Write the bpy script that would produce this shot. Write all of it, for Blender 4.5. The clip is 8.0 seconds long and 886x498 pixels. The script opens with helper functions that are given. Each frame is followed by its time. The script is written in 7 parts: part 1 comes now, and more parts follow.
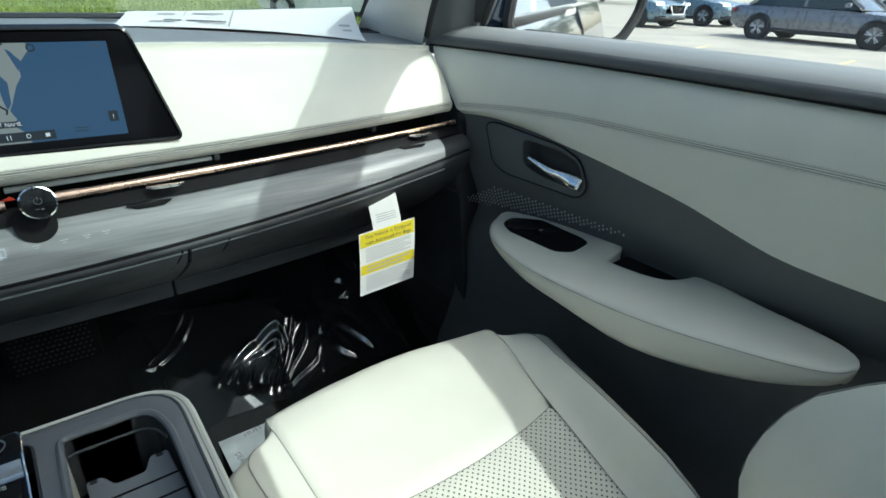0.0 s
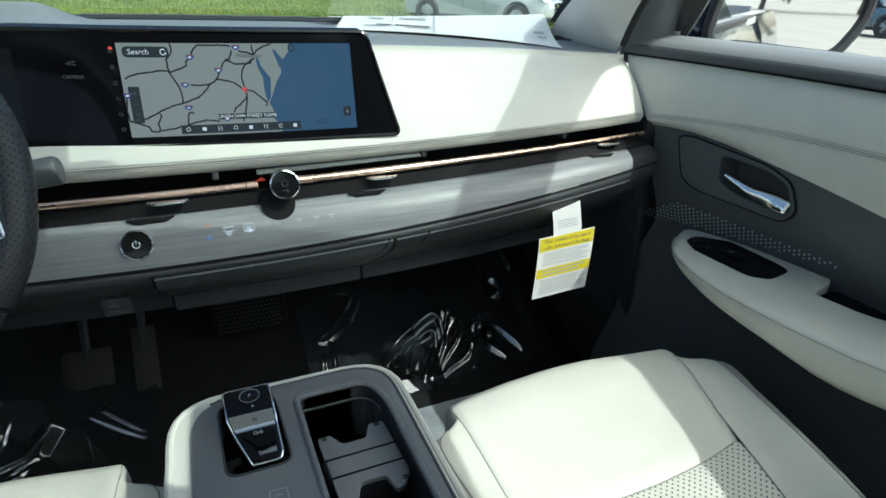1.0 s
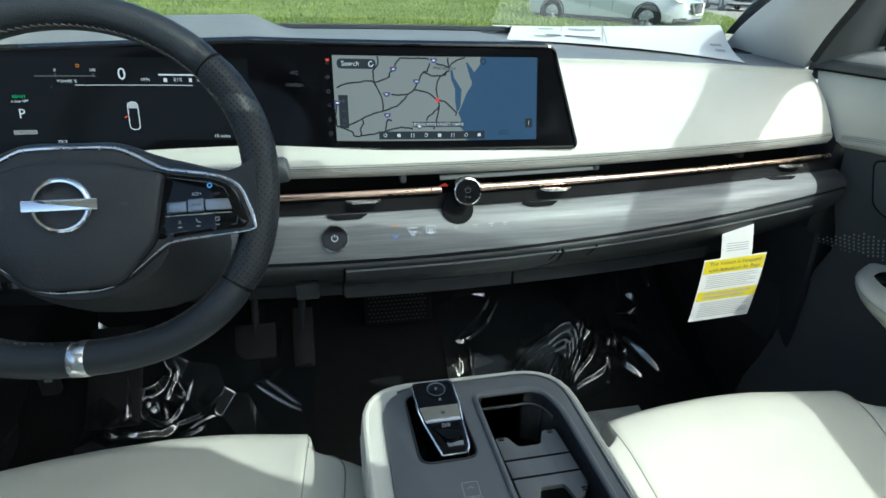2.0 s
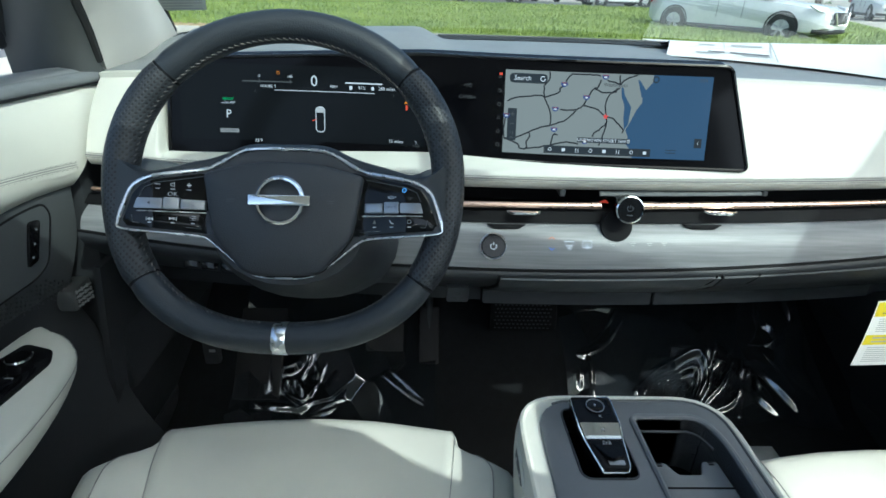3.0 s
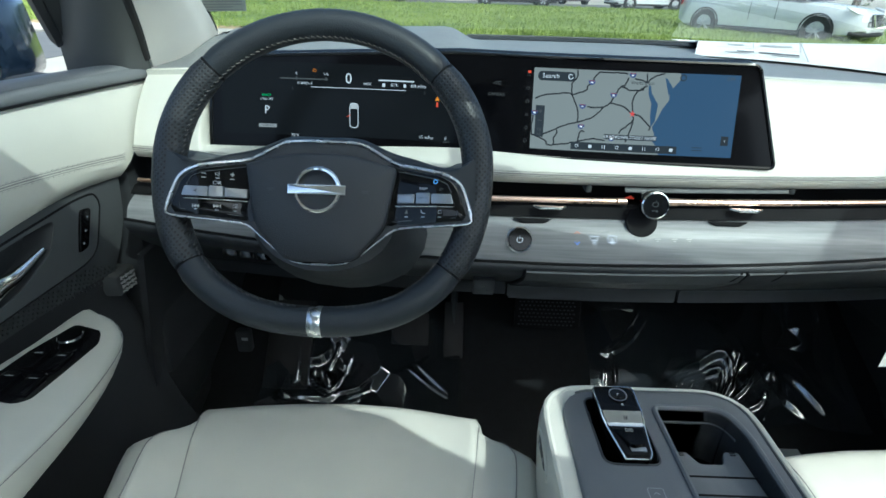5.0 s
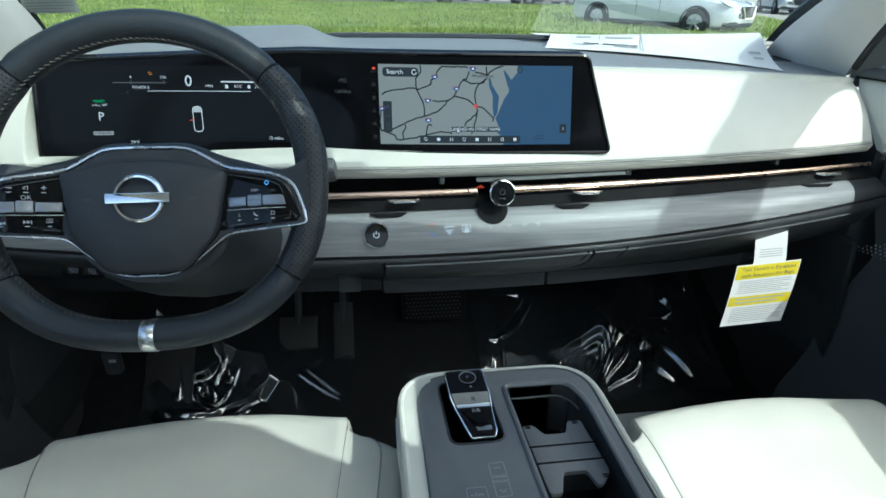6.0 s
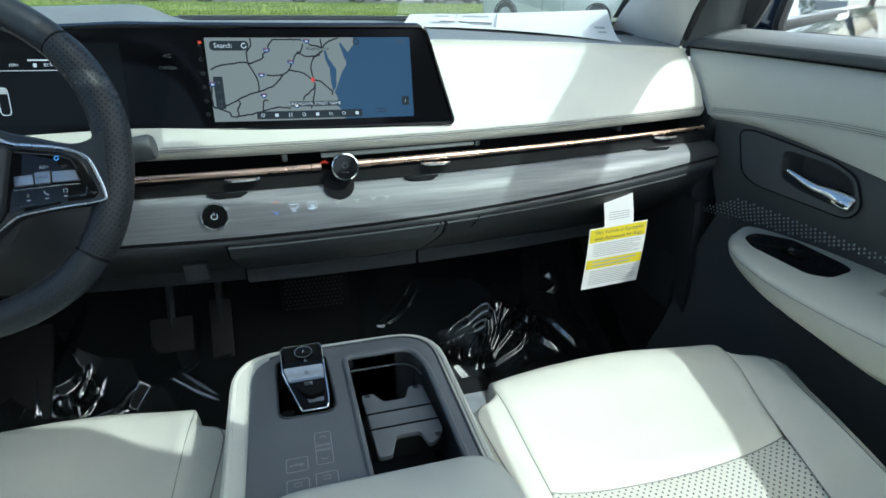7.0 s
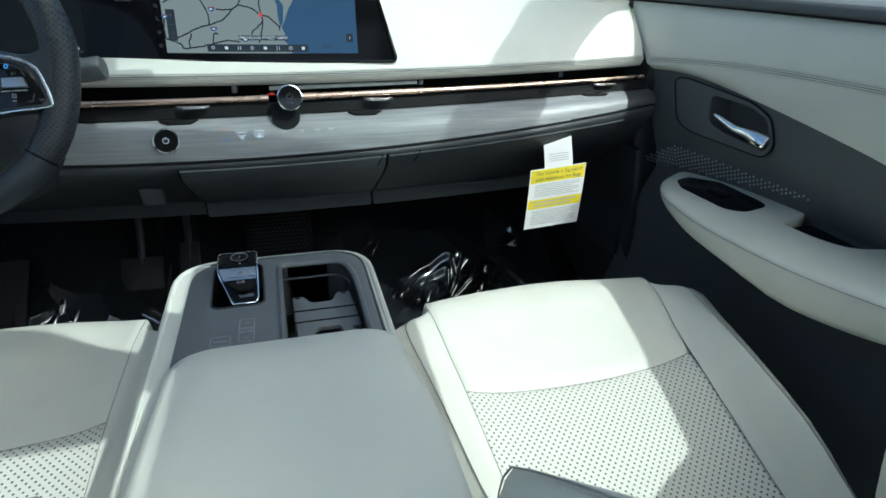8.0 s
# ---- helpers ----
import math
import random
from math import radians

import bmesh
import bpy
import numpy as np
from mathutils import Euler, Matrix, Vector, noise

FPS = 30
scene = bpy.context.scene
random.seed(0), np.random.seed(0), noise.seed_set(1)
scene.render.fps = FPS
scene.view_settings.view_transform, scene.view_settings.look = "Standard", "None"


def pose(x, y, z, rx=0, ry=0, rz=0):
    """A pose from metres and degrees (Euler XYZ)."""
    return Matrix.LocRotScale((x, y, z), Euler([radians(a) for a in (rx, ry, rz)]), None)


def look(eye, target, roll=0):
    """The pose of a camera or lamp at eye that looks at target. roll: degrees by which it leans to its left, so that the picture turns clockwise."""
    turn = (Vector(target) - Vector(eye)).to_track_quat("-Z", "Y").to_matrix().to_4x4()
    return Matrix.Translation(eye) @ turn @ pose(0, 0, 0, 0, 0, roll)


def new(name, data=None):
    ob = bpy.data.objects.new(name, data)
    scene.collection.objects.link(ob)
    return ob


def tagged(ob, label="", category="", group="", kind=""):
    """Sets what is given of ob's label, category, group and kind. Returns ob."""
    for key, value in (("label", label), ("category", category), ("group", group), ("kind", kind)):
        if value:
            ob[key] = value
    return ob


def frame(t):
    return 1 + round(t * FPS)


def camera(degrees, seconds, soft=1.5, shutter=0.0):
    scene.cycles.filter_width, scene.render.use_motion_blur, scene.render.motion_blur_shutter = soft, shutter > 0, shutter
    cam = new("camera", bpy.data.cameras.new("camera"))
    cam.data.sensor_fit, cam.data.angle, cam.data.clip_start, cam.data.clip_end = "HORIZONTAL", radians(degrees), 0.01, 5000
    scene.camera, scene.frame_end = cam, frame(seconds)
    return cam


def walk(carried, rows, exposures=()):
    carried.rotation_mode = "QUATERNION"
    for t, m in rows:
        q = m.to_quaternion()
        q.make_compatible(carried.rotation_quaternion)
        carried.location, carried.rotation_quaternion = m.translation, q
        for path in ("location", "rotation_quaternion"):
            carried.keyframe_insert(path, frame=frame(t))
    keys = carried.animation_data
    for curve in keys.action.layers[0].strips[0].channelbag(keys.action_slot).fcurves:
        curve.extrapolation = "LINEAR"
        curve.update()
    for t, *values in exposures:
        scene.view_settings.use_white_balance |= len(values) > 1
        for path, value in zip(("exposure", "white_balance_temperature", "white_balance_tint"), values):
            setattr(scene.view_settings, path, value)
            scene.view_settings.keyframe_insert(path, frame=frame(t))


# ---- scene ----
cam = camera(77.7, 8.0, soft=1.6)
PATH = [
    (0, (0.064, 0.006, 1.223), (1.157, 1.436, 0.352), 2.2),
    (0.5, (0.013, 0.028, 1.225), (0.928, 1.577, 0.352), 2.2),
    (1, (-0.037, 0.05, 1.223), (0.705, 1.69, 0.352), 2.3),
    (1.5, (-0.085, 0.061, 1.232), (0.485, 1.764, 0.352), 2.2),
    (2.8, (-0.201, 0.069, 1.248), (-0.076, 1.86, 0.368), 1.8),
    (3, (-0.219, 0.064, 1.251), (-0.152, 1.859, 0.371), 2.0),
    (3.5, (-0.267, 0.053, 1.253), (-0.316, 1.847, 0.371), 2.2),
    (4, (-0.291, 0.044, 1.249), (-0.395, 1.834, 0.361), 2.5),
    (4.2, (-0.293, 0.042, 1.247), (-0.399, 1.832, 0.361), 2.4),
    (5.3, (-0.194, 0.036, 1.25), (-0.136, 1.835, 0.378), 1.6),
    (5.5, (-0.179, 0.034, 1.253), (-0.062, 1.829, 0.377), 1.6),
    (6, (-0.135, 0.026, 1.25), (0.124, 1.806, 0.376), 1.3),
    (6.5, (-0.081, 0.013, 1.232), (0.316, 1.771, 0.364), 1.1),
    (7, (-0.024, -0.006, 1.215), (0.48, 1.724, 0.347), 1.0),
    (7.5, (0.013, -0.049, 1.201), (0.56, 1.661, 0.32), 1.3),
    (8, (0.04, -0.115, 1.168), (0.544, 1.588, 0.248), 2.0),
]
walk(cam, [(t, look(eye, target, roll)) for t, eye, target, roll in PATH], exposures=[(0, 1.30, 5850, -8), (1.5, 1.33, 5850, -8), (3.0, 1.52, 5650, -7), (4.2, 1.52, 5650, -7), (5.5, 1.46, 5600, -8), (8, 1.38, 5600, -8)])

# ---- world and sun ----
SUN_AZ, SUN_EL = 140.0, 48.0  # degrees clockwise from ahead (+y), and above the horizon
world = bpy.data.worlds.new("sky")
scene.world = world
world.use_nodes = True
wn = world.node_tree
sky = wn.nodes.new("ShaderNodeTexSky")
sky.sky_type, sky.sun_disc = "NISHITA", False
sky.sun_elevation, sky.sun_rotation = radians(SUN_EL), radians(SUN_AZ)
sky.air_density, sky.dust_density, sky.ozone_density = 0.56, 3.5, 0.3
wn.links.new(sky.outputs[0], wn.nodes["Background"].inputs[0])
wn.nodes["Background"].inputs[1].default_value = 0.150
sun = new("sun", bpy.data.lights.new("sun", "SUN"))
sun.data.energy, sun.data.angle, sun.data.color = 1.22, radians(0.53), (1.0, 0.96, 0.9)
sun_dir = Vector((math.sin(radians(SUN_AZ)) * math.cos(radians(SUN_EL)), math.cos(radians(SUN_AZ)) * math.cos(radians(SUN_EL)), math.sin(radians(SUN_EL))))
sun.matrix_world = look(sun_dir * 30, (0, 0, 0))

# ---- shape helpers ----
def V(*a):
    return Vector(a)


def lerp(a, b, t):
    return a + (b - a) * t


def curve1(x, xs, ys):
    """Smooth value at x through the knots (xs rising)."""
    if x <= xs[0]:
        return ys[0]
    if x >= xs[-1]:
        return ys[-1]
    i = max(k for k in range(len(xs) - 1) if xs[k] <= x)
    m = []
    for k in range(len(xs)):
        a, b = max(k - 1, 0), min(k + 1, len(xs) - 1)
        m.append((ys[b] - ys[a]) / (xs[b] - xs[a]))
    h = xs[i + 1] - xs[i]
    t = (x - xs[i]) / h
    return ((2 * t**3 - 3 * t**2 + 1) * ys[i] + (t**3 - 2 * t**2 + t) * h * m[i]
            + (-2 * t**3 + 3 * t**2) * ys[i + 1] + (t**3 - t**2) * h * m[i + 1])


def spline(pts, n=6, closed=False):
    """Catmull-Rom points through pts."""
    pts = [Vector(p) for p in pts]
    out, c = [], len(pts)
    for i in range(c if closed else c - 1):
        if closed:
            a, b, d, e = pts[i - 1], pts[i], pts[(i + 1) % c], pts[(i + 2) % c]
        else:
            a, b, d, e = pts[max(i - 1, 0)], pts[i], pts[i + 1], pts[min(i + 2, c - 1)]
        for k in range(n):
            t = k / n
            out.append(0.5 * ((2 * b) + (d - a) * t + (2 * a - 5 * b + 4 * d - e) * t * t + (3 * b - a - 3 * d + e) * t**3))
    if not closed:
        out.append(pts[-1])
    return out


def rounded(pts, r, n=4):
    """A closed outline of 2D corners, each rounded by r (a number or one a corner)."""
    out, c = [], len(pts)
    for i in range(c):
        p, a, b = Vector(pts[i]), Vector(pts[i - 1]), Vector(pts[(i + 1) % c])
        rr = r[i] if isinstance(r, (list, tuple)) else r
        da, db = (a - p), (b - p)
        d = min(rr, da.length * 0.48, db.length * 0.48)
        if d < 1e-5:
            out.append(p)
            continue
        p0, p1 = p + da.normalized() * d, p + db.normalized() * d
        for k in range(n + 1):
            t = k / n
            out.append((1 - t) ** 2 * p0 + 2 * t * (1 - t) * p + t * t * p1)
    return out


def grid(rows, closed_u=False, closed_v=False, caps=False):
    """A sheet through rows of points."""
    bm = bmesh.new()
    vs = [[bm.verts.new(p) for p in row] for row in rows]
    n, m = len(rows), len(rows[0])
    for i in range(n if closed_v else n - 1):
        for j in range(m if closed_u else m - 1):
            q = [vs[i][j], vs[i][(j + 1) % m], vs[(i + 1) % n][(j + 1) % m], vs[(i + 1) % n][j]]
            if len({v.co.to_tuple(6) for v in q}) > 2:
                try:
                    bm.faces.new(q)
                except ValueError:
                    pass
    if caps:
        bm.faces.new(vs[0])
        bm.faces.new(vs[-1])
    bmesh.ops.remove_doubles(bm, verts=bm.verts, dist=1e-6)
    bmesh.ops.recalc_face_normals(bm, faces=bm.faces)
    return bm


def shell(rows, thick, closed_u=False):
    """A sheet with thickness: a closed solid whose back lies thick behind the sheet (a vector, or metres along its normals)."""
    bm = grid(rows, closed_u)
    bm.normal_update()
    if isinstance(thick, Vector):
        ret = bmesh.ops.extrude_face_region(bm, geom=bm.faces[:])
        bmesh.ops.translate(bm, verts=[v for v in ret["geom"] if isinstance(v, bmesh.types.BMVert)], vec=thick)
    else:
        bmesh.ops.solidify(bm, geom=bm.faces[:], thickness=thick)
    bmesh.ops.recalc_face_normals(bm, faces=bm.faces)
    return bm


def prism(outline, offset, bev=0.0, seg=2):
    """A solid from a closed outline of 3D points, pushed along offset."""
    bm = bmesh.new()
    f = bm.faces.new([bm.verts.new(p) for p in outline])
    ret = bmesh.ops.extrude_face_region(bm, geom=[f])
    top = [v for v in ret["geom"] if isinstance(v, bmesh.types.BMVert)]
    bmesh.ops.translate(bm, verts=top, vec=offset)
    bmesh.ops.recalc_face_normals(bm, faces=bm.faces)
    if bev:
        bevel(bm, bev, seg)
    return bm


def bevel(bm, w, seg=2, angle=35):
    es = [e for e in bm.edges if len(e.link_faces) == 2 and e.calc_face_angle(0) > radians(angle)]
    if es:
        bmesh.ops.bevel(bm, geom=es, offset=w, segments=seg, profile=0.5, affect="EDGES", clamp_overlap=True)
    return bm


def box(c, s, bev=0.0, seg=2, turn=None):
    bm = bmesh.new()
    bmesh.ops.create_cube(bm, size=1.0)
    bmesh.ops.scale(bm, vec=s, verts=bm.verts)
    if bev:
        bevel(bm, bev, seg)
    m = Matrix.Translation(c) @ (turn.to_4x4() if turn else Matrix.Identity(4))
    bmesh.ops.transform(bm, matrix=m, verts=bm.verts)
    return bm


def tube(path, r, n=10, closed=False, flat=1.0, up=None):
    """A round bar along a path; r: a radius or one a point; flat: height over width of its section."""
    path = [Vector(p) for p in path]
    rows, side = [], None
    c = len(path)
    for i, p in enumerate(path):
        a = path[i - 1] if (i or closed) else path[i]
        b = path[(i + 1) % c] if (i < c - 1 or closed) else path[i]
        t = (b - a).normalized()
        if side is None:
            side = (up.cross(t) if up else t.orthogonal()).normalized()
        side = ((up.cross(t)) if up else side - t * side.dot(t)).normalized()
        q = t.cross(side).normalized()
        rr = r[i] if isinstance(r, (list, tuple)) else r
        rows.append([p + side * rr * math.cos(2 * math.pi * k / n) + q * rr * flat * math.sin(2 * math.pi * k / n) for k in range(n)])
    return grid(rows, closed_u=True, closed_v=closed, caps=not closed)


def lathe(base, axis, profile, n=32):
    """A turned solid: profile rows of (radius, along)."""
    axis = Vector(axis).normalized()
    a = axis.orthogonal().normalized()
    b = axis.cross(a)
    base = Vector(base)
    rows = [[base + axis * h + (a * math.cos(2 * math.pi * k / n) + b * math.sin(2 * math.pi * k / n)) * max(r, 1e-5) for k in range(n)] for r, h in profile]
    return grid(rows, closed_u=True)


def joined(bms):
    out = bmesh.new()
    for b in bms:
        me = bpy.data.meshes.new("tmp")
        b.to_mesh(me)
        b.free()
        out.from_mesh(me)
        bpy.data.meshes.remove(me)
    return out


def thing(name, loc, label, category, group="", kind=""):
    ob = new(name)
    ob.location = loc
    ob.empty_display_size = 0.05
    return tagged(ob, label, category, group, kind)


def base_of(ob):
    m = Matrix.Translation(ob.location)
    return (base_of(ob.parent) @ ob.matrix_parent_inverse @ m) if ob.parent else m


def part(name, bm, material, parent=None, label="", angle=40):
    """Links a bmesh, in world places, as one mesh under a thing or a part."""
    me = bpy.data.meshes.new(name)
    bm.to_mesh(me)
    bm.free()
    for p in me.polygons:
        p.use_smooth = True
    me.set_sharp_from_angle(angle=radians(angle))
    me.materials.append(material)
    ob = new(name, me)
    if parent:
        ob.parent = parent
        ob.matrix_parent_inverse = base_of(parent).inverted()
    if label:
        ob["label"] = label
    return ob


def cut(ob, bms):
    """Takes solids out of a closed mesh."""
    for b in bms:
        me = bpy.data.meshes.new("tmp")
        b.to_mesh(me)
        b.free()
        tool = new("tmp", me)
        tool.matrix_world = Matrix.Identity(4)
        mod = ob.modifiers.new("cut", "BOOLEAN")
        mod.operation, mod.object, mod.solver = "DIFFERENCE", tool, "EXACT"
        bpy.context.view_layer.update()
        dg = bpy.context.evaluated_depsgraph_get()
        made = bpy.data.meshes.new_from_object(ob.evaluated_get(dg))
        ob.modifiers.clear()
        ob.data = made
        bpy.data.objects.remove(tool)
    for p in ob.data.polygons:
        p.use_smooth = True
    ob.data.set_sharp_from_angle(angle=radians(35))
    return ob


def flat_text(body, size, align="CENTER"):
    """Vertices and faces of a line of writing, in its own plane."""
    cu = bpy.data.curves.new("tmp", "FONT")
    cu.body, cu.size, cu.align_x, cu.align_y, cu.resolution_u = body, size, align, "CENTER", 2
    ob = new("tmp", cu)
    bpy.context.view_layer.update()
    me = bpy.data.meshes.new_from_object(ob.evaluated_get(bpy.context.evaluated_depsgraph_get()))
    vs = [v.co.copy() for v in me.vertices]
    fs = [tuple(p.vertices) for p in me.polygons]
    bpy.data.objects.remove(ob)
    bpy.data.meshes.remove(me)
    bpy.data.curves.remove(cu)
    return vs, fs


def mapped(vs, fs, place):
    bm = bmesh.new()
    bv = [bm.verts.new(place(v[0], v[1])) for v in vs]
    for f in fs:
        try:
            bm.faces.new([bv[i] for i in f])
        except ValueError:
            pass
    return bm


def stroke(pts, w, closed=False):
    """Vertices and faces of a flat line of width w through 2D points."""
    pts = [Vector((p[0], p[1])) for p in pts]
    vs, fs, c = [], [], len(pts)
    for i, p in enumerate(pts):
        a = pts[i - 1] if (i or closed) else p
        b = pts[(i + 1) % c] if (i < c - 1 or closed) else p
        t = (b - a).normalized()
        nrm = Vector((-t.y, t.x)) * w / 2
        vs += [p + nrm, p - nrm]
    for i in range(c if closed else c - 1):
        j = (i + 1) % c
        fs.append((2 * i, 2 * i + 1, 2 * j + 1, 2 * j))
    return vs, fs


def rect(x0, x1, y0, y1, nx=1):
    vs = [(lerp(x0, x1, i / nx), y) for i in range(nx + 1) for y in (y0, y1)]
    return vs, [(2 * i, 2 * i + 1, 2 * i + 3, 2 * i + 2) for i in range(nx)]


def merged(*flats):
    vs, fs = [], []
    for v, f in flats:
        k = len(vs)
        vs += list(v)
        fs += [tuple(i + k for i in q) for q in f]
    return vs, fs


def shifted(flat, dx, dy):
    return [(v[0] + dx, v[1] + dy) for v in flat[0]], flat[1]

# ---- materials ----
def nodes_of(name):
    m = bpy.data.materials.new(name)
    m.use_nodes = True
    return m, m.node_tree, m.node_tree.nodes["Principled BSDF"]


def noise_at(nt, scale, detail=4.0, vec=None, kind="ShaderNodeTexNoise"):
    if vec is None:
        vec = nt.nodes.new("ShaderNodeNewGeometry").outputs["Position"]
    n = nt.nodes.new(kind)
    n.inputs["Scale"].default_value = scale
    if kind == "ShaderNodeTexNoise":
        n.inputs["Detail"].default_value = detail
    nt.links.new(vec, n.inputs["Vector"])
    return n


def ramp(nt, src, stops):
    r = nt.nodes.new("ShaderNodeValToRGB")
    while len(r.color_ramp.elements) < len(stops):
        r.color_ramp.elements.new(0.5)
    for e, (p, c) in zip(r.color_ramp.elements, stops):
        e.position, e.color = p, (*c, 1) if len(c) == 3 else c
    nt.links.new(src, r.inputs[0])
    return r


def surface(name, col, rough=0.5, metal=0.0, vary=0.08, vscale=9.0, grain=0.0, gscale=600.0, cells=False, rough_vary=0.06, coat=0.0, spec=0.5):
    """A plain stuff with blotches, fine grain in relief and uneven gloss."""
    m, nt, b = nodes_of(name)
    big = noise_at(nt, vscale, 5)
    lo, hi = [c * (1 - vary) for c in col], [min(c * (1 + vary), 1) for c in col]
    r = ramp(nt, big.outputs[0], [(0.3, lo), (0.7, hi)])
    nt.links.new(r.outputs[0], b.inputs["Base Color"])
    b.inputs["Metallic"].default_value = metal
    b.inputs["Specular IOR Level"].default_value = spec
    b.inputs["Coat Weight"].default_value = coat
    mid = noise_at(nt, vscale * 6, 4)
    mr = nt.nodes.new("ShaderNodeMapRange")
    mr.inputs["To Min"].default_value, mr.inputs["To Max"].default_value = max(rough - rough_vary, 0.02), rough + rough_vary
    nt.links.new(mid.outputs[0], mr.inputs[0])
    nt.links.new(mr.outputs[0], b.inputs["Roughness"])
    if grain:
        g = noise_at(nt, gscale, 3, kind="ShaderNodeTexVoronoi" if cells else "ShaderNodeTexNoise")
        bump = nt.nodes.new("ShaderNodeBump")
        bump.inputs["Strength"].default_value, bump.inputs["Distance"].default_value = grain, 0.0006
        nt.links.new(g.outputs[0], bump.inputs["Height"])
        nt.links.new(bump.outputs[0], b.inputs["Normal"])
    return m


def glow(name, col, strength):
    m, nt, b = nodes_of(name)
    b.inputs["Base Color"].default_value = (0.005, 0.005, 0.005, 1)
    b.inputs["Roughness"].default_value = 0.15
    b.inputs["Specular IOR Level"].default_value = 0.06
    b.inputs["Emission Color"].default_value = (*col, 1)
    b.inputs["Emission Strength"].default_value = strength
    return m


def clear(name, tint, rough=0.02, ior=1.45, gloss=1.0, blue_sheen=0.0):
    """A thin clear sheet: see-through, with the gloss of its surface."""
    m = bpy.data.materials.new(name)
    m.use_nodes = True
    nt = m.node_tree
    nt.nodes.clear()
    out = nt.nodes.new("ShaderNodeOutputMaterial")
    mix, tr, gl, fr, pw, ad = (nt.nodes.new(k) for k in ("ShaderNodeMixShader", "ShaderNodeBsdfTransparent", "ShaderNodeBsdfGlossy", "ShaderNodeLayerWeight", "ShaderNodeMath", "ShaderNodeMath"))
    tr.inputs[0].default_value = (*tint, 1)
    gl.inputs["Roughness"].default_value = rough
    gl.inputs["Color"].default_value = (gloss, gloss, gloss, 1)
    f0 = ((ior - 1) / (ior + 1)) ** 2 * 1.8
    fr.inputs[0].default_value = 0.5
    pw.operation, ad.operation = "POWER", "MULTIPLY_ADD"
    pw.inputs[1].default_value = 5.0
    ad.inputs[1].default_value, ad.inputs[2].default_value = 1 - f0, f0
    nt.links.new(fr.outputs["Facing"], pw.inputs[0])
    nt.links.new(pw.outputs[0], ad.inputs[0])
    nt.links.new(ad.outputs[0], mix.inputs[0])
    nt.links.new(tr.outputs[0], mix.inputs[1])
    nt.links.new(gl.outputs[0], mix.inputs[2])
    last = mix
    # bluish diffuse share paints the sheen of light on the film
    if blue_sheen:
        last, df = nt.nodes.new("ShaderNodeMixShader"), nt.nodes.new("ShaderNodeBsdfDiffuse")
        df.inputs[0].default_value = (0.55, 0.66, 0.78, 1)
        last.inputs[0].default_value = blue_sheen
        nt.links.new(mix.outputs[0], last.inputs[1])
        nt.links.new(df.outputs[0], last.inputs[2])
    nt.links.new(last.outputs[0], out.inputs[0])
    return m


M_WHITE = surface("white_leather", (0.66, 0.655, 0.58), 0.48, vary=0.03, vscale=14, grain=0.25, gscale=900, cells=True)
M_SEAM = surface("seam", (0.31, 0.305, 0.285), 0.7)
M_SEATSEAM = surface("seat_seam", (0.26, 0.255, 0.235), 0.7)
M_THREAD = surface("thread", (0.58, 0.57, 0.52), 0.6)
M_GREY = surface("soft_grey_plastic", (0.18, 0.188, 0.198), 0.55, vary=0.06, grain=0.4, gscale=800)
M_DECK = surface("charcoal_brushed_deck", (0.15, 0.158, 0.168), 0.42, vary=0.08, grain=0.4, gscale=800)
M_TOPPAD = surface("pale_grey_soft_plastic", (0.23, 0.24, 0.245), 0.5, vary=0.05, grain=0.45, gscale=700)
M_DARK = surface("dark_plastic", (0.036, 0.039, 0.043), 0.5, vary=0.1, grain=0.35, gscale=900)
M_MID = surface("charcoal_plastic", (0.082, 0.088, 0.092), 0.5, vary=0.08, grain=0.35, gscale=900)
M_BLACK = surface("black_recess", (0.007, 0.007, 0.008), 0.7, spec=0.2)
M_PIANO = surface("gloss_black", (0.006, 0.006, 0.007), 0.07, rough_vary=0.02, spec=0.28)
M_GLOSSDARK = surface("dark_gloss_plastic", (0.006, 0.006, 0.007), 0.10, rough_vary=0.03, spec=0.14)
M_SCREEN = surface("screen_glass", (0.004, 0.004, 0.005), 0.10, rough_vary=0.02, spec=0.09)
M_COPPER = surface("copper", (0.80, 0.55, 0.42), 0.28, metal=1.0, vary=0.05)
M_CHROME = surface("chrome", (0.86, 0.87, 0.88), 0.08, metal=1.0, vary=0.02, rough_vary=0.03)
M_SATIN = surface("satin_metal", (0.80, 0.81, 0.83), 0.27, metal=1.0, vary=0.04)
# metal for the painted sky reflection on the gear selector
M_SKYGLINT = surface("sky_glint_metal", (0.50, 0.52, 0.55), 0.14, metal=1.0, vary=0.03)
M_BUTTON = surface("satin_button", (0.36, 0.37, 0.39), 0.38, metal=0.9, vary=0.04)
M_RIM = surface("wheel_leather", (0.026, 0.031, 0.037), 0.42, vary=0.1, grain=0.35, gscale=700, cells=True)
M_PAPER = surface("paper", (0.78, 0.78, 0.77), 0.7, vary=0.02)
M_INK = surface("ink", (0.10, 0.10, 0.11), 0.6)
M_PALEINK = surface("pale_ink", (0.42, 0.43, 0.44), 0.6)
M_YELLOW = surface("yellow_ink", (0.75, 0.62, 0.02), 0.6)
M_CLOTH = surface("headliner_cloth", (0.78, 0.76, 0.71), 0.85, vary=0.05, grain=0.5, gscale=500)
M_CARPET = surface("carpet", (0.0050, 0.0062, 0.0080), 0.95, vary=0.3, vscale=60, grain=0.9, gscale=500)
M_RUBBER = surface("rubber", (0.018, 0.018, 0.019), 0.7, vary=0.2)
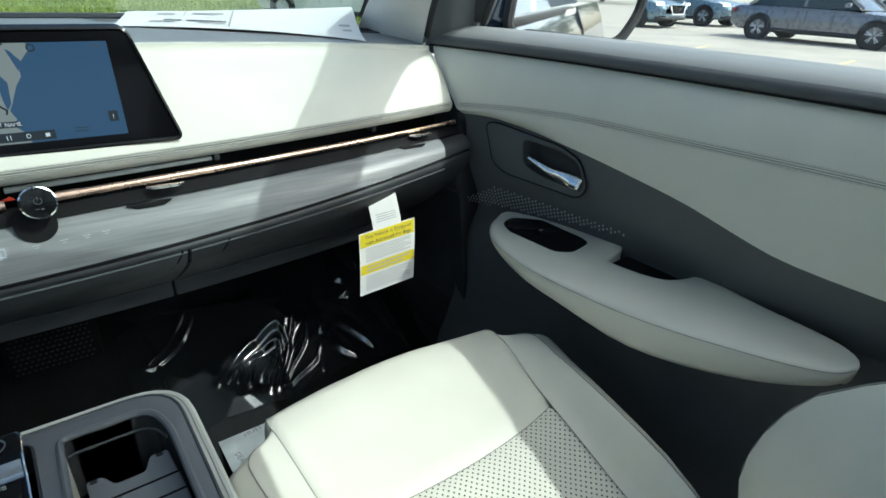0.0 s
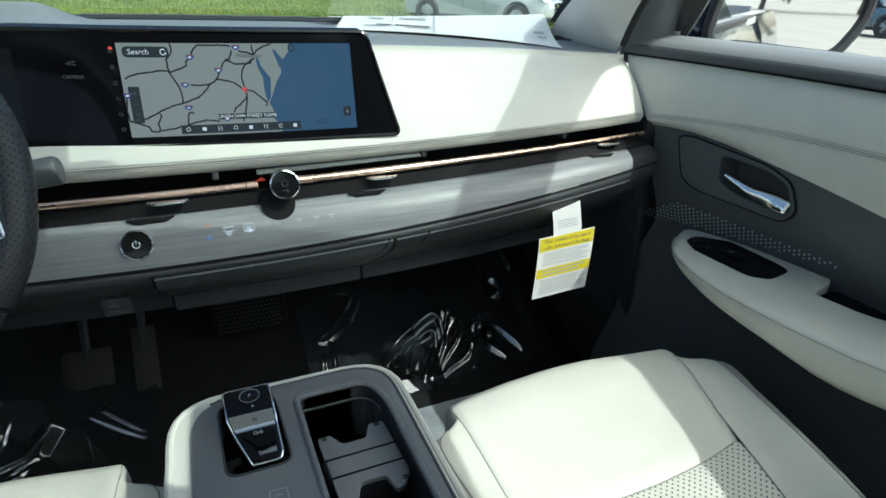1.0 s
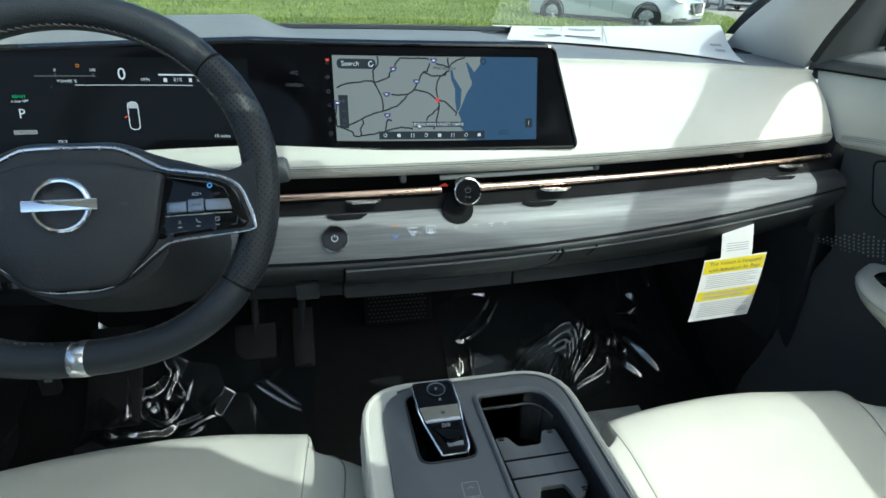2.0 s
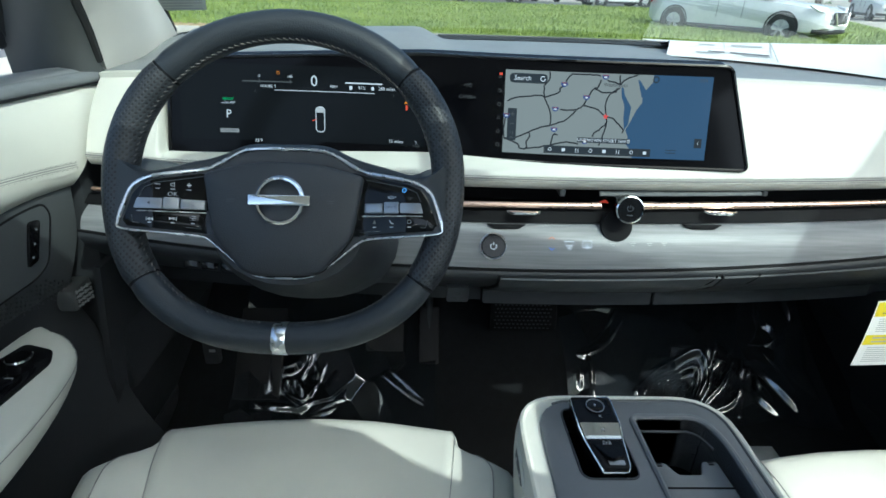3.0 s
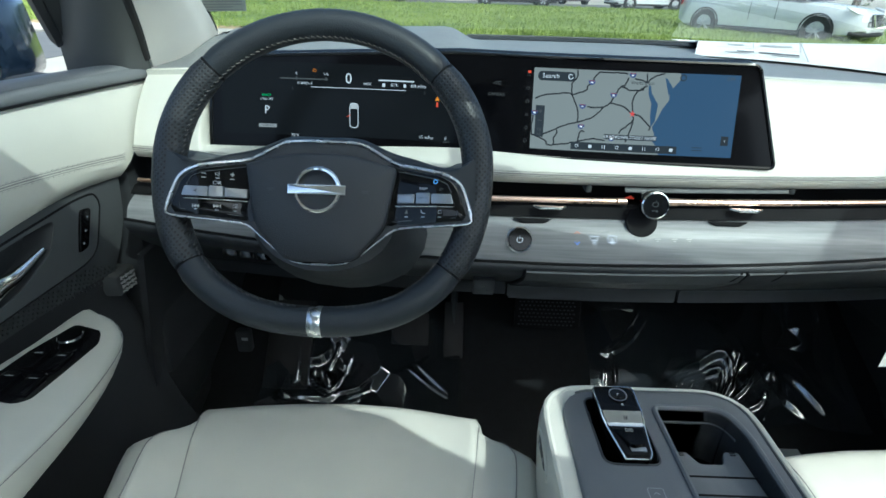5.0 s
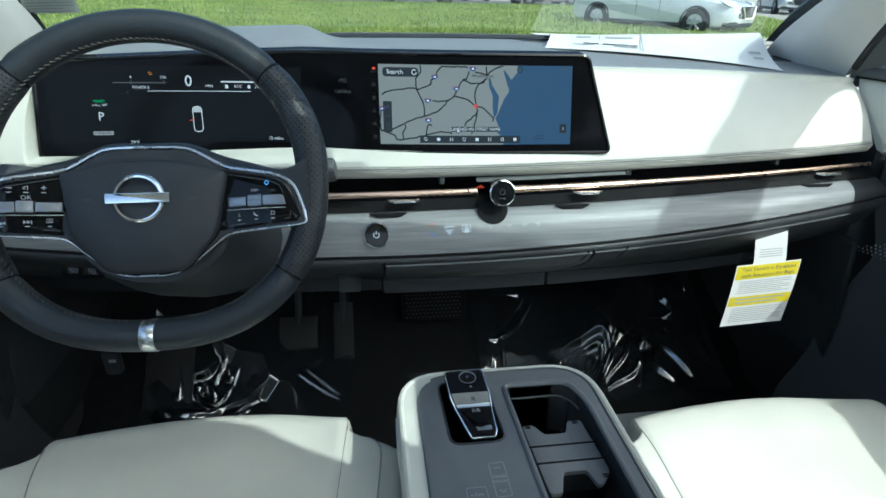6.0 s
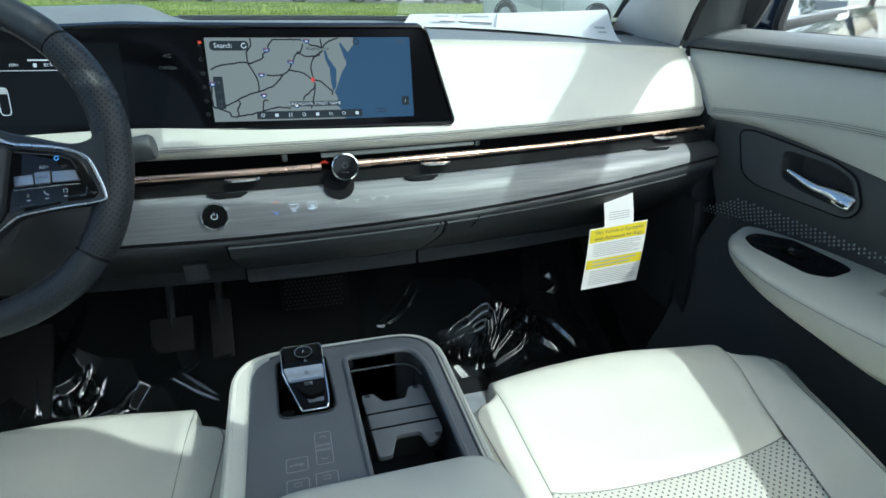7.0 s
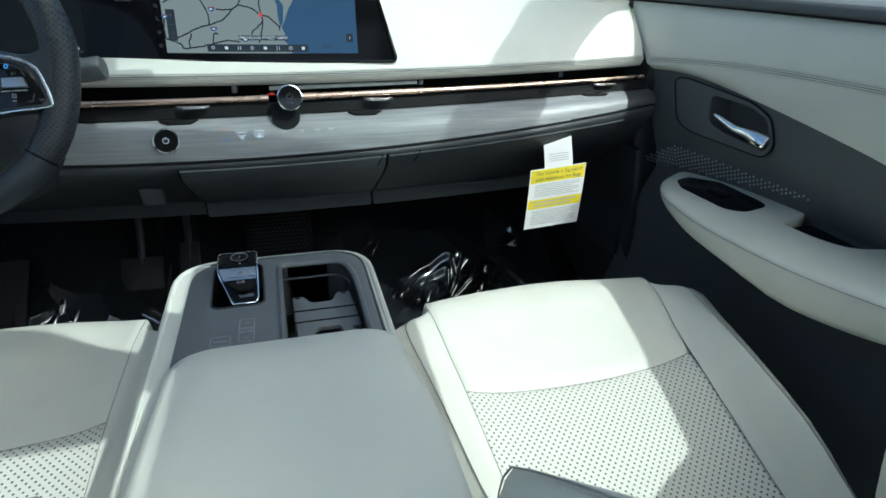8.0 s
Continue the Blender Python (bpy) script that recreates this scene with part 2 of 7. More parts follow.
M_ICON = glow("lit_icon", (0.85, 0.9, 1.0), 0.30)
M_PRINT = surface("white_print", (0.55, 0.56, 0.58), 0.5)
M_DIM = glow("dim_icon", (0.7, 0.75, 0.8), 0.045)
M_LEATHERDARK = surface("airbag_cover", (0.035, 0.038, 0.044), 0.5, vary=0.06, grain=0.4, gscale=800, cells=True)
M_GLASS = clear("window_glass", (0.965, 0.97, 0.955))
M_WIND = clear("windshield_glass", (0.66, 0.693, 0.675), ior=1.55)
M_FILM = clear("clear_film", (0.74, 0.76, 0.80), rough=0.035, ior=2.25, blue_sheen=0.016)
M_MIRROR = surface("mirror", (0.9, 0.9, 0.9), 0.02, metal=1.0, vary=0.0, rough_vary=0.0)


def trim_wood():
    m, nt, b = nodes_of("grey_wood_trim")
    pos = nt.nodes.new("ShaderNodeNewGeometry").outputs["Position"]
    mp = nt.nodes.new("ShaderNodeMapping")
    mp.inputs["Scale"].default_value = (10, 160, 260)
    nt.links.new(pos, mp.inputs[0])
    n = noise_at(nt, 1.0, 6, mp.outputs[0])
    r = ramp(nt, n.outputs[0], [(0.32, (0.195, 0.20, 0.206)), (0.62, (0.265, 0.27, 0.276))])
    nt.links.new(r.outputs[0], b.inputs["Base Color"])
    b.inputs["Roughness"].default_value = 0.38
    bump = nt.nodes.new("ShaderNodeBump")
    bump.inputs["Strength"].default_value, bump.inputs["Distance"].default_value = 0.35, 0.0005
    nt.links.new(n.outputs[0], bump.inputs["Height"])
    nt.links.new(bump.outputs[0], b.inputs["Normal"])
    return m


def dotted(name, col, hole, pitch, size, axes, rough=0.5):
    """Leather with rows of small punched holes, staggered, in the plane of two axes."""
    m, nt, b = nodes_of(name)
    sep = nt.nodes.new("ShaderNodeSeparateXYZ")
    nt.links.new(nt.nodes.new("ShaderNodeTexCoord").outputs["Object"], sep.inputs[0])

    def op(kind, a, c=None):
        n = nt.nodes.new("ShaderNodeMath")
        n.operation = kind
        for i, s in enumerate((a, c)):
            if s is None:
                continue
            if isinstance(s, float):
                n.inputs[i].default_value = s
            else:
                nt.links.new(s, n.inputs[i])
        return n.outputs[0]

    u, v = sep.outputs[axes[0]], sep.outputs[axes[1]]
    p = op("DIVIDE", op("ADD", u, v), pitch)
    q = op("DIVIDE", op("SUBTRACT", u, v), pitch)
    du = op("SUBTRACT", op("FRACT", p), 0.5)
    dv = op("SUBTRACT", op("FRACT", q), 0.5)
    d = op("SQRT", op("ADD", op("MULTIPLY", du, du), op("MULTIPLY", dv, dv)))
    r = ramp(nt, d, [(size, hole), (size + 0.06, col)])
    nt.links.new(r.outputs[0], b.inputs["Base Color"])
    b.inputs["Roughness"].default_value = rough
    bump = nt.nodes.new("ShaderNodeBump")
    bump.inputs["Strength"].default_value, bump.inputs["Distance"].default_value = 0.5, 0.0008
    nt.links.new(ramp(nt, d, [(size, (0, 0, 0)), (size + 0.12, (1, 1, 1))]).outputs[0], bump.inputs["Height"])
    nt.links.new(bump.outputs[0], b.inputs["Normal"])
    return m


M_WOOD = trim_wood()
M_PERF = dotted("perforated_white_leather", (0.655, 0.65, 0.575), (0.10, 0.10, 0.10), 0.0092, 0.17, (0, 1))
M_PERFRIM = dotted("perforated_wheel_leather", (0.028, 0.031, 0.036), (0.006, 0.006, 0.006), 0.0058, 0.22, (0, 2), 0.45)

# ---- the car's shell: floor, bulkhead, pillars, roof, windows ----
HEAD_Y, HEAD_Z = 0.387, 1.47  # windshield header


def sweep(k):
    """How far the header falls back towards the pillars."""
    # uneven sides of an unseen edge, set to place the sun's shadow
    return (0.065 if k > 0 else 0.018) * k * k


def glass_base(x):
    return V(x, 1.40 - 0.30 * (abs(x) / 0.70) ** 2.2, 1.132)


def glass_head(x):
    return V(x * 0.80, HEAD_Y - sweep(x / 0.70), HEAD_Z - 0.035 * (x / 0.70) ** 2)


XS = [lerp(-0.72, 0.72, i / 24) for i in range(25)]
rows = [[glass_base(x).lerp(glass_head(x), k / 10) + V(0, 0, 0.055 * math.sin(math.pi * k / 10)) for x in XS] for k in range(11)]
windshield = tagged(part("window_1", grid(rows), M_WIND), "clear tinted curved windshield over the dashboard", "window", kind="structure")
# black printed border along its foot
rows = [[glass_base(x) + V(0, -0.016 * k - 0.012, 0.0055 * k + 0.002) for x in XS] for k in range(2)]
tagged(part("trim", shell(rows, 0.002), M_PIANO), "black border along the foot of the windshield", "trim", kind="structure")
# cowl outside
rows = [[glass_base(x) + V(0, d, z) for x in XS] for d, z in ((-0.02, -0.012), (0.06, -0.016), (0.16, -0.04), (0.17, -0.30))]
tagged(part("trim", shell(rows, 0.01), M_DARK), "black plastic cowl outside the windshield", "trim", kind="structure")

# floor pan with sills and sloping toe board
prof = [(-1.55, 0.38), (0.80, 0.38), (0.98, 0.42), (1.24, 0.60), (1.34, 0.80), (1.42, 1.12)]
rows = [[V(x, y, z) for x in (-0.80, -0.5, -0.2, 0.0, 0.2, 0.5, 0.80)] for y, z in prof]
tagged(part("floor", shell(rows, V(0, 0.03, -0.03)), M_CARPET), "black carpeted floor rising to the bulkhead", "floor", kind="structure")
# rear bulkhead closes the cabin behind
tagged(part("wall_rear", box(V(0, -1.57, 0.76), (1.5, 0.04, 0.82)), M_CLOTH), "plain grey rear end of the cabin", "wall", kind="structure")
pane = tagged(part("window_4", grid([[V(lerp(-0.62, 0.62, i / 4), lerp(-1.57, -1.60, k), lerp(1.17, 1.43, k)) for i in range(5)] for k in (0, 0.5, 1)]), M_GLASS), "clear rear window", "window", kind="structure")
pane.visible_shadow = False
# headliner
def roof_at(x, y):
    k = (HEAD_Y - y) / 2.0
    return V(x, y, HEAD_Z + 0.035 * math.sin(math.pi * min(max(k, 0), 1)) - 0.035 * (x / 0.56) ** 2)


RX0, RX1, RY0, RY1 = -0.285, 0.292, -0.12, -0.95  # glass panel of the roof
FX0, FY0 = 0.06, 0.165  # unseen pane added ahead of it to let sun onto the driver's seat
front_rear = lambda x: lerp(0.100, -0.010, min(max((x - 0.12) / 0.16, 0), 1))
flat_at = lambda y: (lambda x: y)
bays = [(-0.576, RX0, flat_at(HEAD_Y), flat_at(-1.58)), (RX1, 0.576, flat_at(HEAD_Y), flat_at(-1.58)), (RX0, RX1, flat_at(HEAD_Y), flat_at(FY0)), (RX0, FX0, flat_at(FY0), front_rear),
        (RX0, RX1, front_rear, flat_at(RY0)), (RX0, RX1, flat_at(RY1), flat_at(-1.58))]
roof = []
for x0, x1, y0, y1 in bays:
    xs = [lerp(x0, x1, i / 8) for i in range(9)]
    roof.append(shell([[roof_at(x, lerp(y0(x), y1(x), k / 8)) - (V(0, sweep(x / 0.56), 0) if k == 0 and y0(x) == HEAD_Y else V(0, 0, 0)) for x in xs] for k in range(9)], 0.03))
tagged(part("ceiling", joined(roof), M_CLOTH), "pale grey cloth headliner round a glass roof panel", "ceiling", kind="structure")
for x0, y0, y1, words in ((RX0, RY0, lambda x: RY1, "clear glass roof panel"), (FX0, FY0, front_rear, "clear pane added to the roof to light the driver seat")):
    xs = [lerp(x0, RX1, i / 8) for i in range(9)]
    pane = tagged(part("window_3", grid([[roof_at(x, lerp(y0, y1(x), k / 8)) + V(0, 0, 0.025) for x in xs] for k in range(9)]), M_GLASS), words, "window", kind="structure")
    pane.visible_shadow = False


def pillar_line(side, k):
    """Inner front edge and inner rear edge of the windshield pillar at 0..1 of its height."""
    ks = [0.0, 0.25, 0.5, 0.75, 1.0]
    a = V(side * curve1(k, ks, [0.634, 0.622, 0.606, 0.592, 0.580]), curve1(k, ks, [1.06, 0.98, 0.80, 0.52, 0.35]), curve1(k, ks, [1.135, 1.20, 1.30, 1.39, 1.442]))
    b = V(side * curve1(k, ks, [0.684, 0.656, 0.630, 0.608, 0.595]), curve1(k, ks, [0.905, 0.835, 0.735, 0.50, 0.24]), curve1(k, ks, [1.118, 1.20, 1.29, 1.375, 1.425]))
    return a, b


def frame_line(side, k):
    """Upper edge of the front side window."""
    ks = [0.0, 0.25, 0.5, 0.75, 1.0]
    return V(side * curve1(k, ks, [0.778, 0.755, 0.742, 0.722, 0.698]), curve1(k, ks, [0.84, 0.745, 0.64, 0.47, 0.20]), curve1(k, ks, [1.15, 1.275, 1.345, 1.39, 1.43]))


for side in (-1, 1):
    rows = []
    for k in range(13):
        a, b = pillar_line(side, k / 12)
        out = V(side, 0.15, 0.25).normalized()
        mid = a.lerp(b, 0.5) - V(side * 0.018, 0, 0.0)
        rows.append([a + out * 0.06, a + out * 0.015, a, a.lerp(mid, 0.6), mid, mid.lerp(b, 0.5), b, b + out * 0.02, b + out * 0.07])
    tagged(part("pillar", grid(rows, closed_u=True, caps=True), M_CLOTH, angle=60), "pale grey trimmed windshield pillar", "pillar", kind="structure")
    rows = [[pillar_line(side, k / 16)[0] + V(side * 0.02, 0.02, 0.03), (pillar_line(side, k / 16)[0] + frame_line(side, k / 16)) / 2 + V(side * 0.012, 0.01, 0.022), frame_line(side, k / 16) + V(side * 0.01, 0, 0.01), frame_line(side, k / 16)] for k in range(17)]
    tagged(part("trim", shell(rows, 0.012), M_DARK), "black window frame along the pillar", "trim", kind="structure")
    # roof rail and door pillar
    rail = spline([V(side * 0.600, 0.34, 1.440), V(side * 0.592, 0.05, 1.458), V(side * 0.592, -0.3, 1.466), V(side * 0.590, -1.0, 1.46), V(side * 0.58, -1.58, 1.43)], 5)
    tagged(part("trim", tube(rail, 0.022, 10), M_CLOTH), "pale grey trim along the roof side", "trim", kind="structure")
    post = [[V(side * lerp(0.77, 0.61, k), lerp(-0.28, -0.38, k) + dy, lerp(0.40, 1.45, k)) + V(side * dx, 0, 0) for dx, dy in ((0, 0.05), (0, -0.07), (0.05, -0.07), (0.05, 0.05))] for k in (0, 0.25, 0.5, 0.75, 1)]
    tagged(part("pillar", grid(post, closed_u=True, caps=True), M_CLOTH, angle=30), "pale grey door pillar behind the front seat", "pillar", kind="structure")
    # rear door, seen by nothing but the light
    tagged(part("wall_side", box(V(side * 0.81, -0.92, 0.77), (0.08, 1.30, 0.76), 0.01), M_WHITE), "off-white rear door trim", "wall", kind="structure")
    tagged(part("trim", box(V(side * 0.80, 0.30, 0.39), (0.12, 2.5, 0.12), 0.02), M_DARK), "black door sill", "trim", kind="structure")
    rows = [[V(side * lerp(0.815, 0.615, k), y - 0.55 * k * max(0, (y - 0.2) / 0.62), lerp(1.14, 1.445, k)) for y in (0.82, 0.5, 0.2, -0.15)] for k in (0, 0.25, 0.5, 0.75, 1)]
    win = tagged(part("window_2", grid(rows), M_GLASS), "clear front side window", "window", kind="structure")
    win.visible_shadow = False

# ---- dashboard ----
def q2(x):
    return (x / 0.685) ** 2


dash = thing("dashboard", (0, 0.95, 0.765), "white leather and grey wood-trimmed dashboard with copper vent line", "dashboard")
DX = sorted([lerp(-0.685, 0.685, i / 96) for i in range(97)] + [0.166 + 0.0029 * i for i in range(20)] + [-0.592 + 0.0017 * i for i in range(10)])


def screen_y(x):
    return curve1(x, [-0.62, -0.37, -0.22, -0.116, 0.016, 0.159, 0.23], [0.845, 0.842, 0.829, 0.809, 0.797, 0.791, 0.788])


def on_screen(x, z, off=0.0):
    return V(x, screen_y(x) + 0.25 * (z - 1.09) - 0.97 * off, z + 0.24 * off)


def stitch_at(x):
    return V(x, 0.766 + 0.042 * q2(x), 1.0135 + 0.010 * q2(x) + 0.003 * x / 0.685)


ZB, ZT = 1.030, 1.160  # foot and top of the display


def drop(x):
    """How far the display sinks towards the driver's door."""
    return 0.014 * min(max((-0.22 - x) / 0.30, 0), 1)


def right_edge(z):
    return 0.2175 - (z - ZB) * 0.29


def pad_profile(x):
    """Upper white pad from its top edge to its underside."""
    q = q2(x)
    top, st = V(x, 0.868 + 0.028 * q, 1.140 - 0.022 * q), stitch_at(x)
    full = [top, top + V(0, -0.012, -0.001)]
    for k in range(1, 10):
        t = k / 10
        full.append(top.lerp(st, t) + V(0, -0.007, 0.006) * math.sin(math.pi * t))
    shelf_y = min(screen_y(x), 0.86) + 0.25 * (1.036 - 1.09) + 0.006
    back = V(x, max(shelf_y, 0.784), 1.034 - drop(x))
    ledge = [back] * 2 + [back.lerp(st, (k / 10) ** 1.2) + V(0, 0, 0.004) * math.sin(math.pi * k / 10) for k in range(1, 10)]
    def weight(z):
        if x > -0.2:
            return min(max((x - right_edge(z) + 0.002) / 0.006, 0), 1)
        return min(max((-0.5815 - x) / 0.005, 0), 1)
    return [b.lerp(a, weight(a.z)) for a, b in zip(full, ledge)] + [st + V(0, -0.0012, -0.003), st, st + V(0, 0.001, -0.008), st + V(0, 0.006, -0.015), st + V(0, 0.03, -0.0175)]


pad = part("upper_pad", grid([pad_profile(x) for x in DX]), M_WHITE, dash, "off-white stitched leather pad", angle=55)
# double stitched seam
for dz, name in ((0.0042, "stitching"), (-0.0042, "stitching")):
    bms = []
    for i in range(228):
        x = -0.68 + i * 0.006
        p = stitch_at(x) + V(0, -0.0016 + (0.0018 if dz > 0 else 0.0), dz)
        bms.append(box(p, (0.0036, 0.0010, 0.0009)))
    part(name, joined(bms), M_THREAD, pad)
    # grey tube paints the fine line of shade along each stitch row
    part("seam", tube([stitch_at(x) + V(0, -0.0012 + (0.0012 if dz > 0 else 0.0), dz * 0.62) for x in DX], 0.0005, 6), M_SEAM, pad)
part("seam", tube([stitch_at(x) + V(0, -0.001, 0.0002) for x in DX], 0.0011, 6), M_SEAM, pad)


def top_front(x):
    w = min(max((x - 0.176) / 0.010, 0), 1) if x > -0.2 else min(max((-0.578 - x) / 0.008, 0), 1)
    a = V(x, screen_y(x) + 0.038, 1.153 - drop(x))
    b = V(x, 0.870 + 0.028 * q2(x), 1.139 - 0.022 * q2(x))
    return a.lerp(b, w)


def hump(x, k):
    e = min(max((-0.17 - x) / 0.07, 0), 1) * min(max((x + 0.66) / 0.06, 0), 1)
    return 0.028 * e * e * (3 - 2 * e) * math.sin(math.pi * min(k * 1.15, 1))


rows = []
for k in range(13):
    t = k / 12
    rows.append([top_front(x).lerp(glass_base(x * 1.03) + V(0, -0.035, 0.006), t) + V(0, 0, hump(x, t) + 0.004 * math.sin(math.pi * t)) for x in DX])
part("top_pad", shell(rows, V(0, 0, -0.012)), M_TOPPAD, dash, "soft pale grey top pad", angle=50)


def bed_z(x, y):
    """Height of the top pad."""
    f, g = top_front(x), glass_base(x * 1.03) + V(0, -0.035, 0.006)
    k = min(max((y - f.y) / (g.y - f.y), 0), 1)
    return lerp(f.z, g.z, k) + hump(x, k) + 0.004 * math.sin(math.pi * k)


# demister slot at the foot of the glass
rows = [[V(x, 1.235 - 0.16 * (x / 0.7) ** 2 + d, 1.1465 + h) for x in [lerp(-0.21, 0.56, i / 20) for i in range(21)]] for d, h in ((0, 0), (0.008, 0.004), (0.03, 0.004), (0.04, -0.001))]
slot = part("demister_vent", shell(rows, 0.003), M_DARK, dash, "long black demister vent")
for d in (0.010, 0.017, 0.024):
    part("slat", tube([V(x, 1.235 - 0.16 * (x / 0.7) ** 2 + d, 1.1515) for x in [lerp(-0.20, 0.55, i / 16) for i in range(17)]], 0.0015, 6), M_MID, slot)
# grilles at both ends of the top
for side in (-1, 1):
    c = V(side * 0.606, 1.035, 0)
    on_bed = lambda p, h: V(p.x, p.y, bed_z(p.x, p.y) + h)
    plate = part("speaker_grille", prism([on_bed(c + V(side * a, b, 0), -0.001) for a, b in rounded([(-0.055, 0.055), (0.045, -0.02), (0.05, -0.055), (-0.05, -0.035)], 0.008)], V(0, 0, 0.003)), M_MID, dash, "dark perforated grille")
    dots = []
    for i in range(12):
        for j in range(7):
            a, b = -0.048 + i * 0.0082, -0.034 + j * 0.0085 - 0.0035 * (i % 2) + (0.003 - i * 0.0035)
            if -0.05 < b < 0.05 - (a + 0.055) * 0.72:
                dots.append(box(on_bed(c + V(side * a, b, 0), 0.0024), (0.0036, 0.0036, 0.001)))
    part("hole", joined(dots), M_BLACK, plate)

# ---- display band ----
def band(off, nz=31, r=0.008):
    rows = []
    for j in range(nz):
        z = lerp(ZB, ZT, 0.5 - 0.5 * math.cos(math.pi * j / (nz - 1)))
        e = max(0.0, 1 - min(z - ZB, ZT - z) / r)
        d = r * (1 - math.sqrt(max(0.0, 1 - e * e)))
        x0, x1 = -0.579 + 0.06 * (z - ZB) + d, right_edge(z) - d
        xs = [lerp(x0, x1, i / 60) for i in range(61)]
        rows.append([on_screen(x, z - drop(x), off) for x in xs])
    return rows


front = band(0.0)
display = part("display", shell(front, V(0, 0.020, 0.004)), M_SCREEN, dash, "wide curved gloss black twin display", angle=30)
edge = front[0] + [r[-1] for r in front[1:]] + front[-1][::-1][1:] + [r[0] for r in front[::-1][1:-1]]
part("frame", tube(edge, 0.0026, 6, closed=True), M_PIANO, display, "thin gloss black frame")
M_MAPLAND = glow("map_land", (0.42, 0.45, 0.46), 0.205)
M_MAPSEA = glow("map_sea", (0.075, 0.16, 0.31), 0.20)
M_ROAD = glow("map_road", (0.02, 0.022, 0.03), 0.3)
M_BAR = glow("screen_bar", (0.02, 0.025, 0.032), 0.5)
M_RED = glow("screen_red", (0.8, 0.09, 0.05), 0.35)
M_GREEN = glow("screen_green", (0.05, 0.6, 0.2), 0.32)
M_SHIELD = glow("map_shield", (0.03, 0.055, 0.17), 0.5)
M_SHIELDTOP = glow("map_shield_top", (0.30, 0.08, 0.06), 0.4)
M_AMBER = glow("screen_amber", (0.9, 0.3, 0.03), 0.32)


def pieces(flat):
    """The separate pieces of a flat drawing."""
    vs, fs = flat
    group = list(range(len(vs)))

    def root(i):
        while group[i] != i:
            i = group[i]
        return i
    for f in fs:
        for i in f[1:]:
            group[root(i)] = root(f[0])
    out = {}
    for f in fs:
        out.setdefault(root(f[0]), []).append(f)
    res = []
    for faces in out.values():
        ids = sorted({i for f in faces for i in f})
        at = {i: k for k, i in enumerate(ids)}
        res.append(([vs[i] for i in ids], [tuple(at[i] for i in f) for f in faces]))
    return res


def lit(name, flat, material, off=0.0012, label=""):
    if name in ("icon", "gauge"):
        for piece in pieces(flat):
            part(name, mapped(*piece, lambda u, v: on_screen(u, v, off)), material, display, label)
        return None
    return part(name, mapped(*flat, lambda u, v: on_screen(u, v, off)), material, display, label)


MX0, MX1, MZ0, MZ1 = -0.1155, 0.1570, 1.0415, 1.1465
lit("map", rect(MX0, MX1, MZ0, MZ1, 14), M_MAPLAND, 0.0008, "lit road map")
mm = lambda pts: [(a / 1000, 1 + b / 1000) for a, b in pts]
coast = mm([(78, 146.5), (79, 139), (69, 127), (66, 118), (66, 112), (59, 102), (55, 93), (51, 84), (47, 77), (51, 68), (49, 59), (56, 52), (59, 41.5)])
cv = [p for c in coast for p in (c, (MX1, c[1]))]
lit("sea", (cv, [(2 * i, 2 * i + 1, 2 * i + 3, 2 * i + 2) for i in range(len(coast) - 1)]), M_MAPSEA, 0.0011)
west, east = mm([(37, 130), (38, 119), (43, 107), (43, 92), (45, 77)]), mm([(40, 130), (42, 121), (52, 106), (51, 95), (50, 84)])
lit("bay", (west + east, [(i, i + 1, i + 6, i + 5) for i in range(4)]), M_MAPSEA, 0.0012)
lit("inlet", (mm([(58, 140), (61, 139), (70, 127), (65, 117)]), [(0, 1, 2, 3)]), M_MAPSEA, 0.0012)
ROADS = [mm(r) for r in (
    [(-58, 146), (-58, 136), (-64, 128), (-63, 114), (-57, 102), (-53, 88), (-54, 79)],
    [(-112, 108), (-96, 113), (-68, 116), (-63, 114), (-54, 117), (-44, 121), (-43, 126), (-37, 132), (-30, 143), (-16, 144), (4, 144), (9, 143)],
    [(10, 139), (6, 129), (0, 126), (-12, 106), (-20, 100), (-30, 89), (-42, 83), (-54, 79), (-69, 75), (-98, 62), (-115, 59)],
    [(2, 127), (12, 123), (20, 123), (30, 124), (31, 129)], [(18, 138), (26, 136), (35, 134)], [(34, 145), (35, 134), (42, 140), (57, 146)],
    [(36, 129), (30, 126), (23, 121), (19, 114), (18, 104), (20, 93), (21, 84), (18, 71), (13, 56)],
    [(-12, 106), (3, 103), (11, 99), (19, 93), (29, 91), (36, 85), (44, 77), (43, 73)], [(21, 85), (13, 77), (6, 72), (4, 67)],
    [(-41, 100), (-33, 99), (-20, 100)], [(-43, 67), (-48, 68), (-51, 56), (-48, 50)],
    [(-81, 68), (-80, 63), (-84, 57), (-84, 48), (-93, 48), (-95, 53), (-114, 60)], [(-84, 48), (-64, 51), (-34, 58), (-15, 57)], [(-114, 60), (-115, 70), (-114, 81), (-112, 91)])]
for road in ROADS:
    pts = spline([(a, b, 0) for a, b in road], 6)
    pts = [p + V(0.0011 * noise.noise(p * 300), 0.0011 * noise.noise(p * 300 + V(9, 0, 0)), 0) for p in pts]
    lit("map_road", stroke([(p.x, p.y) for p in pts], 0.0018), M_ROAD, 0.0016)
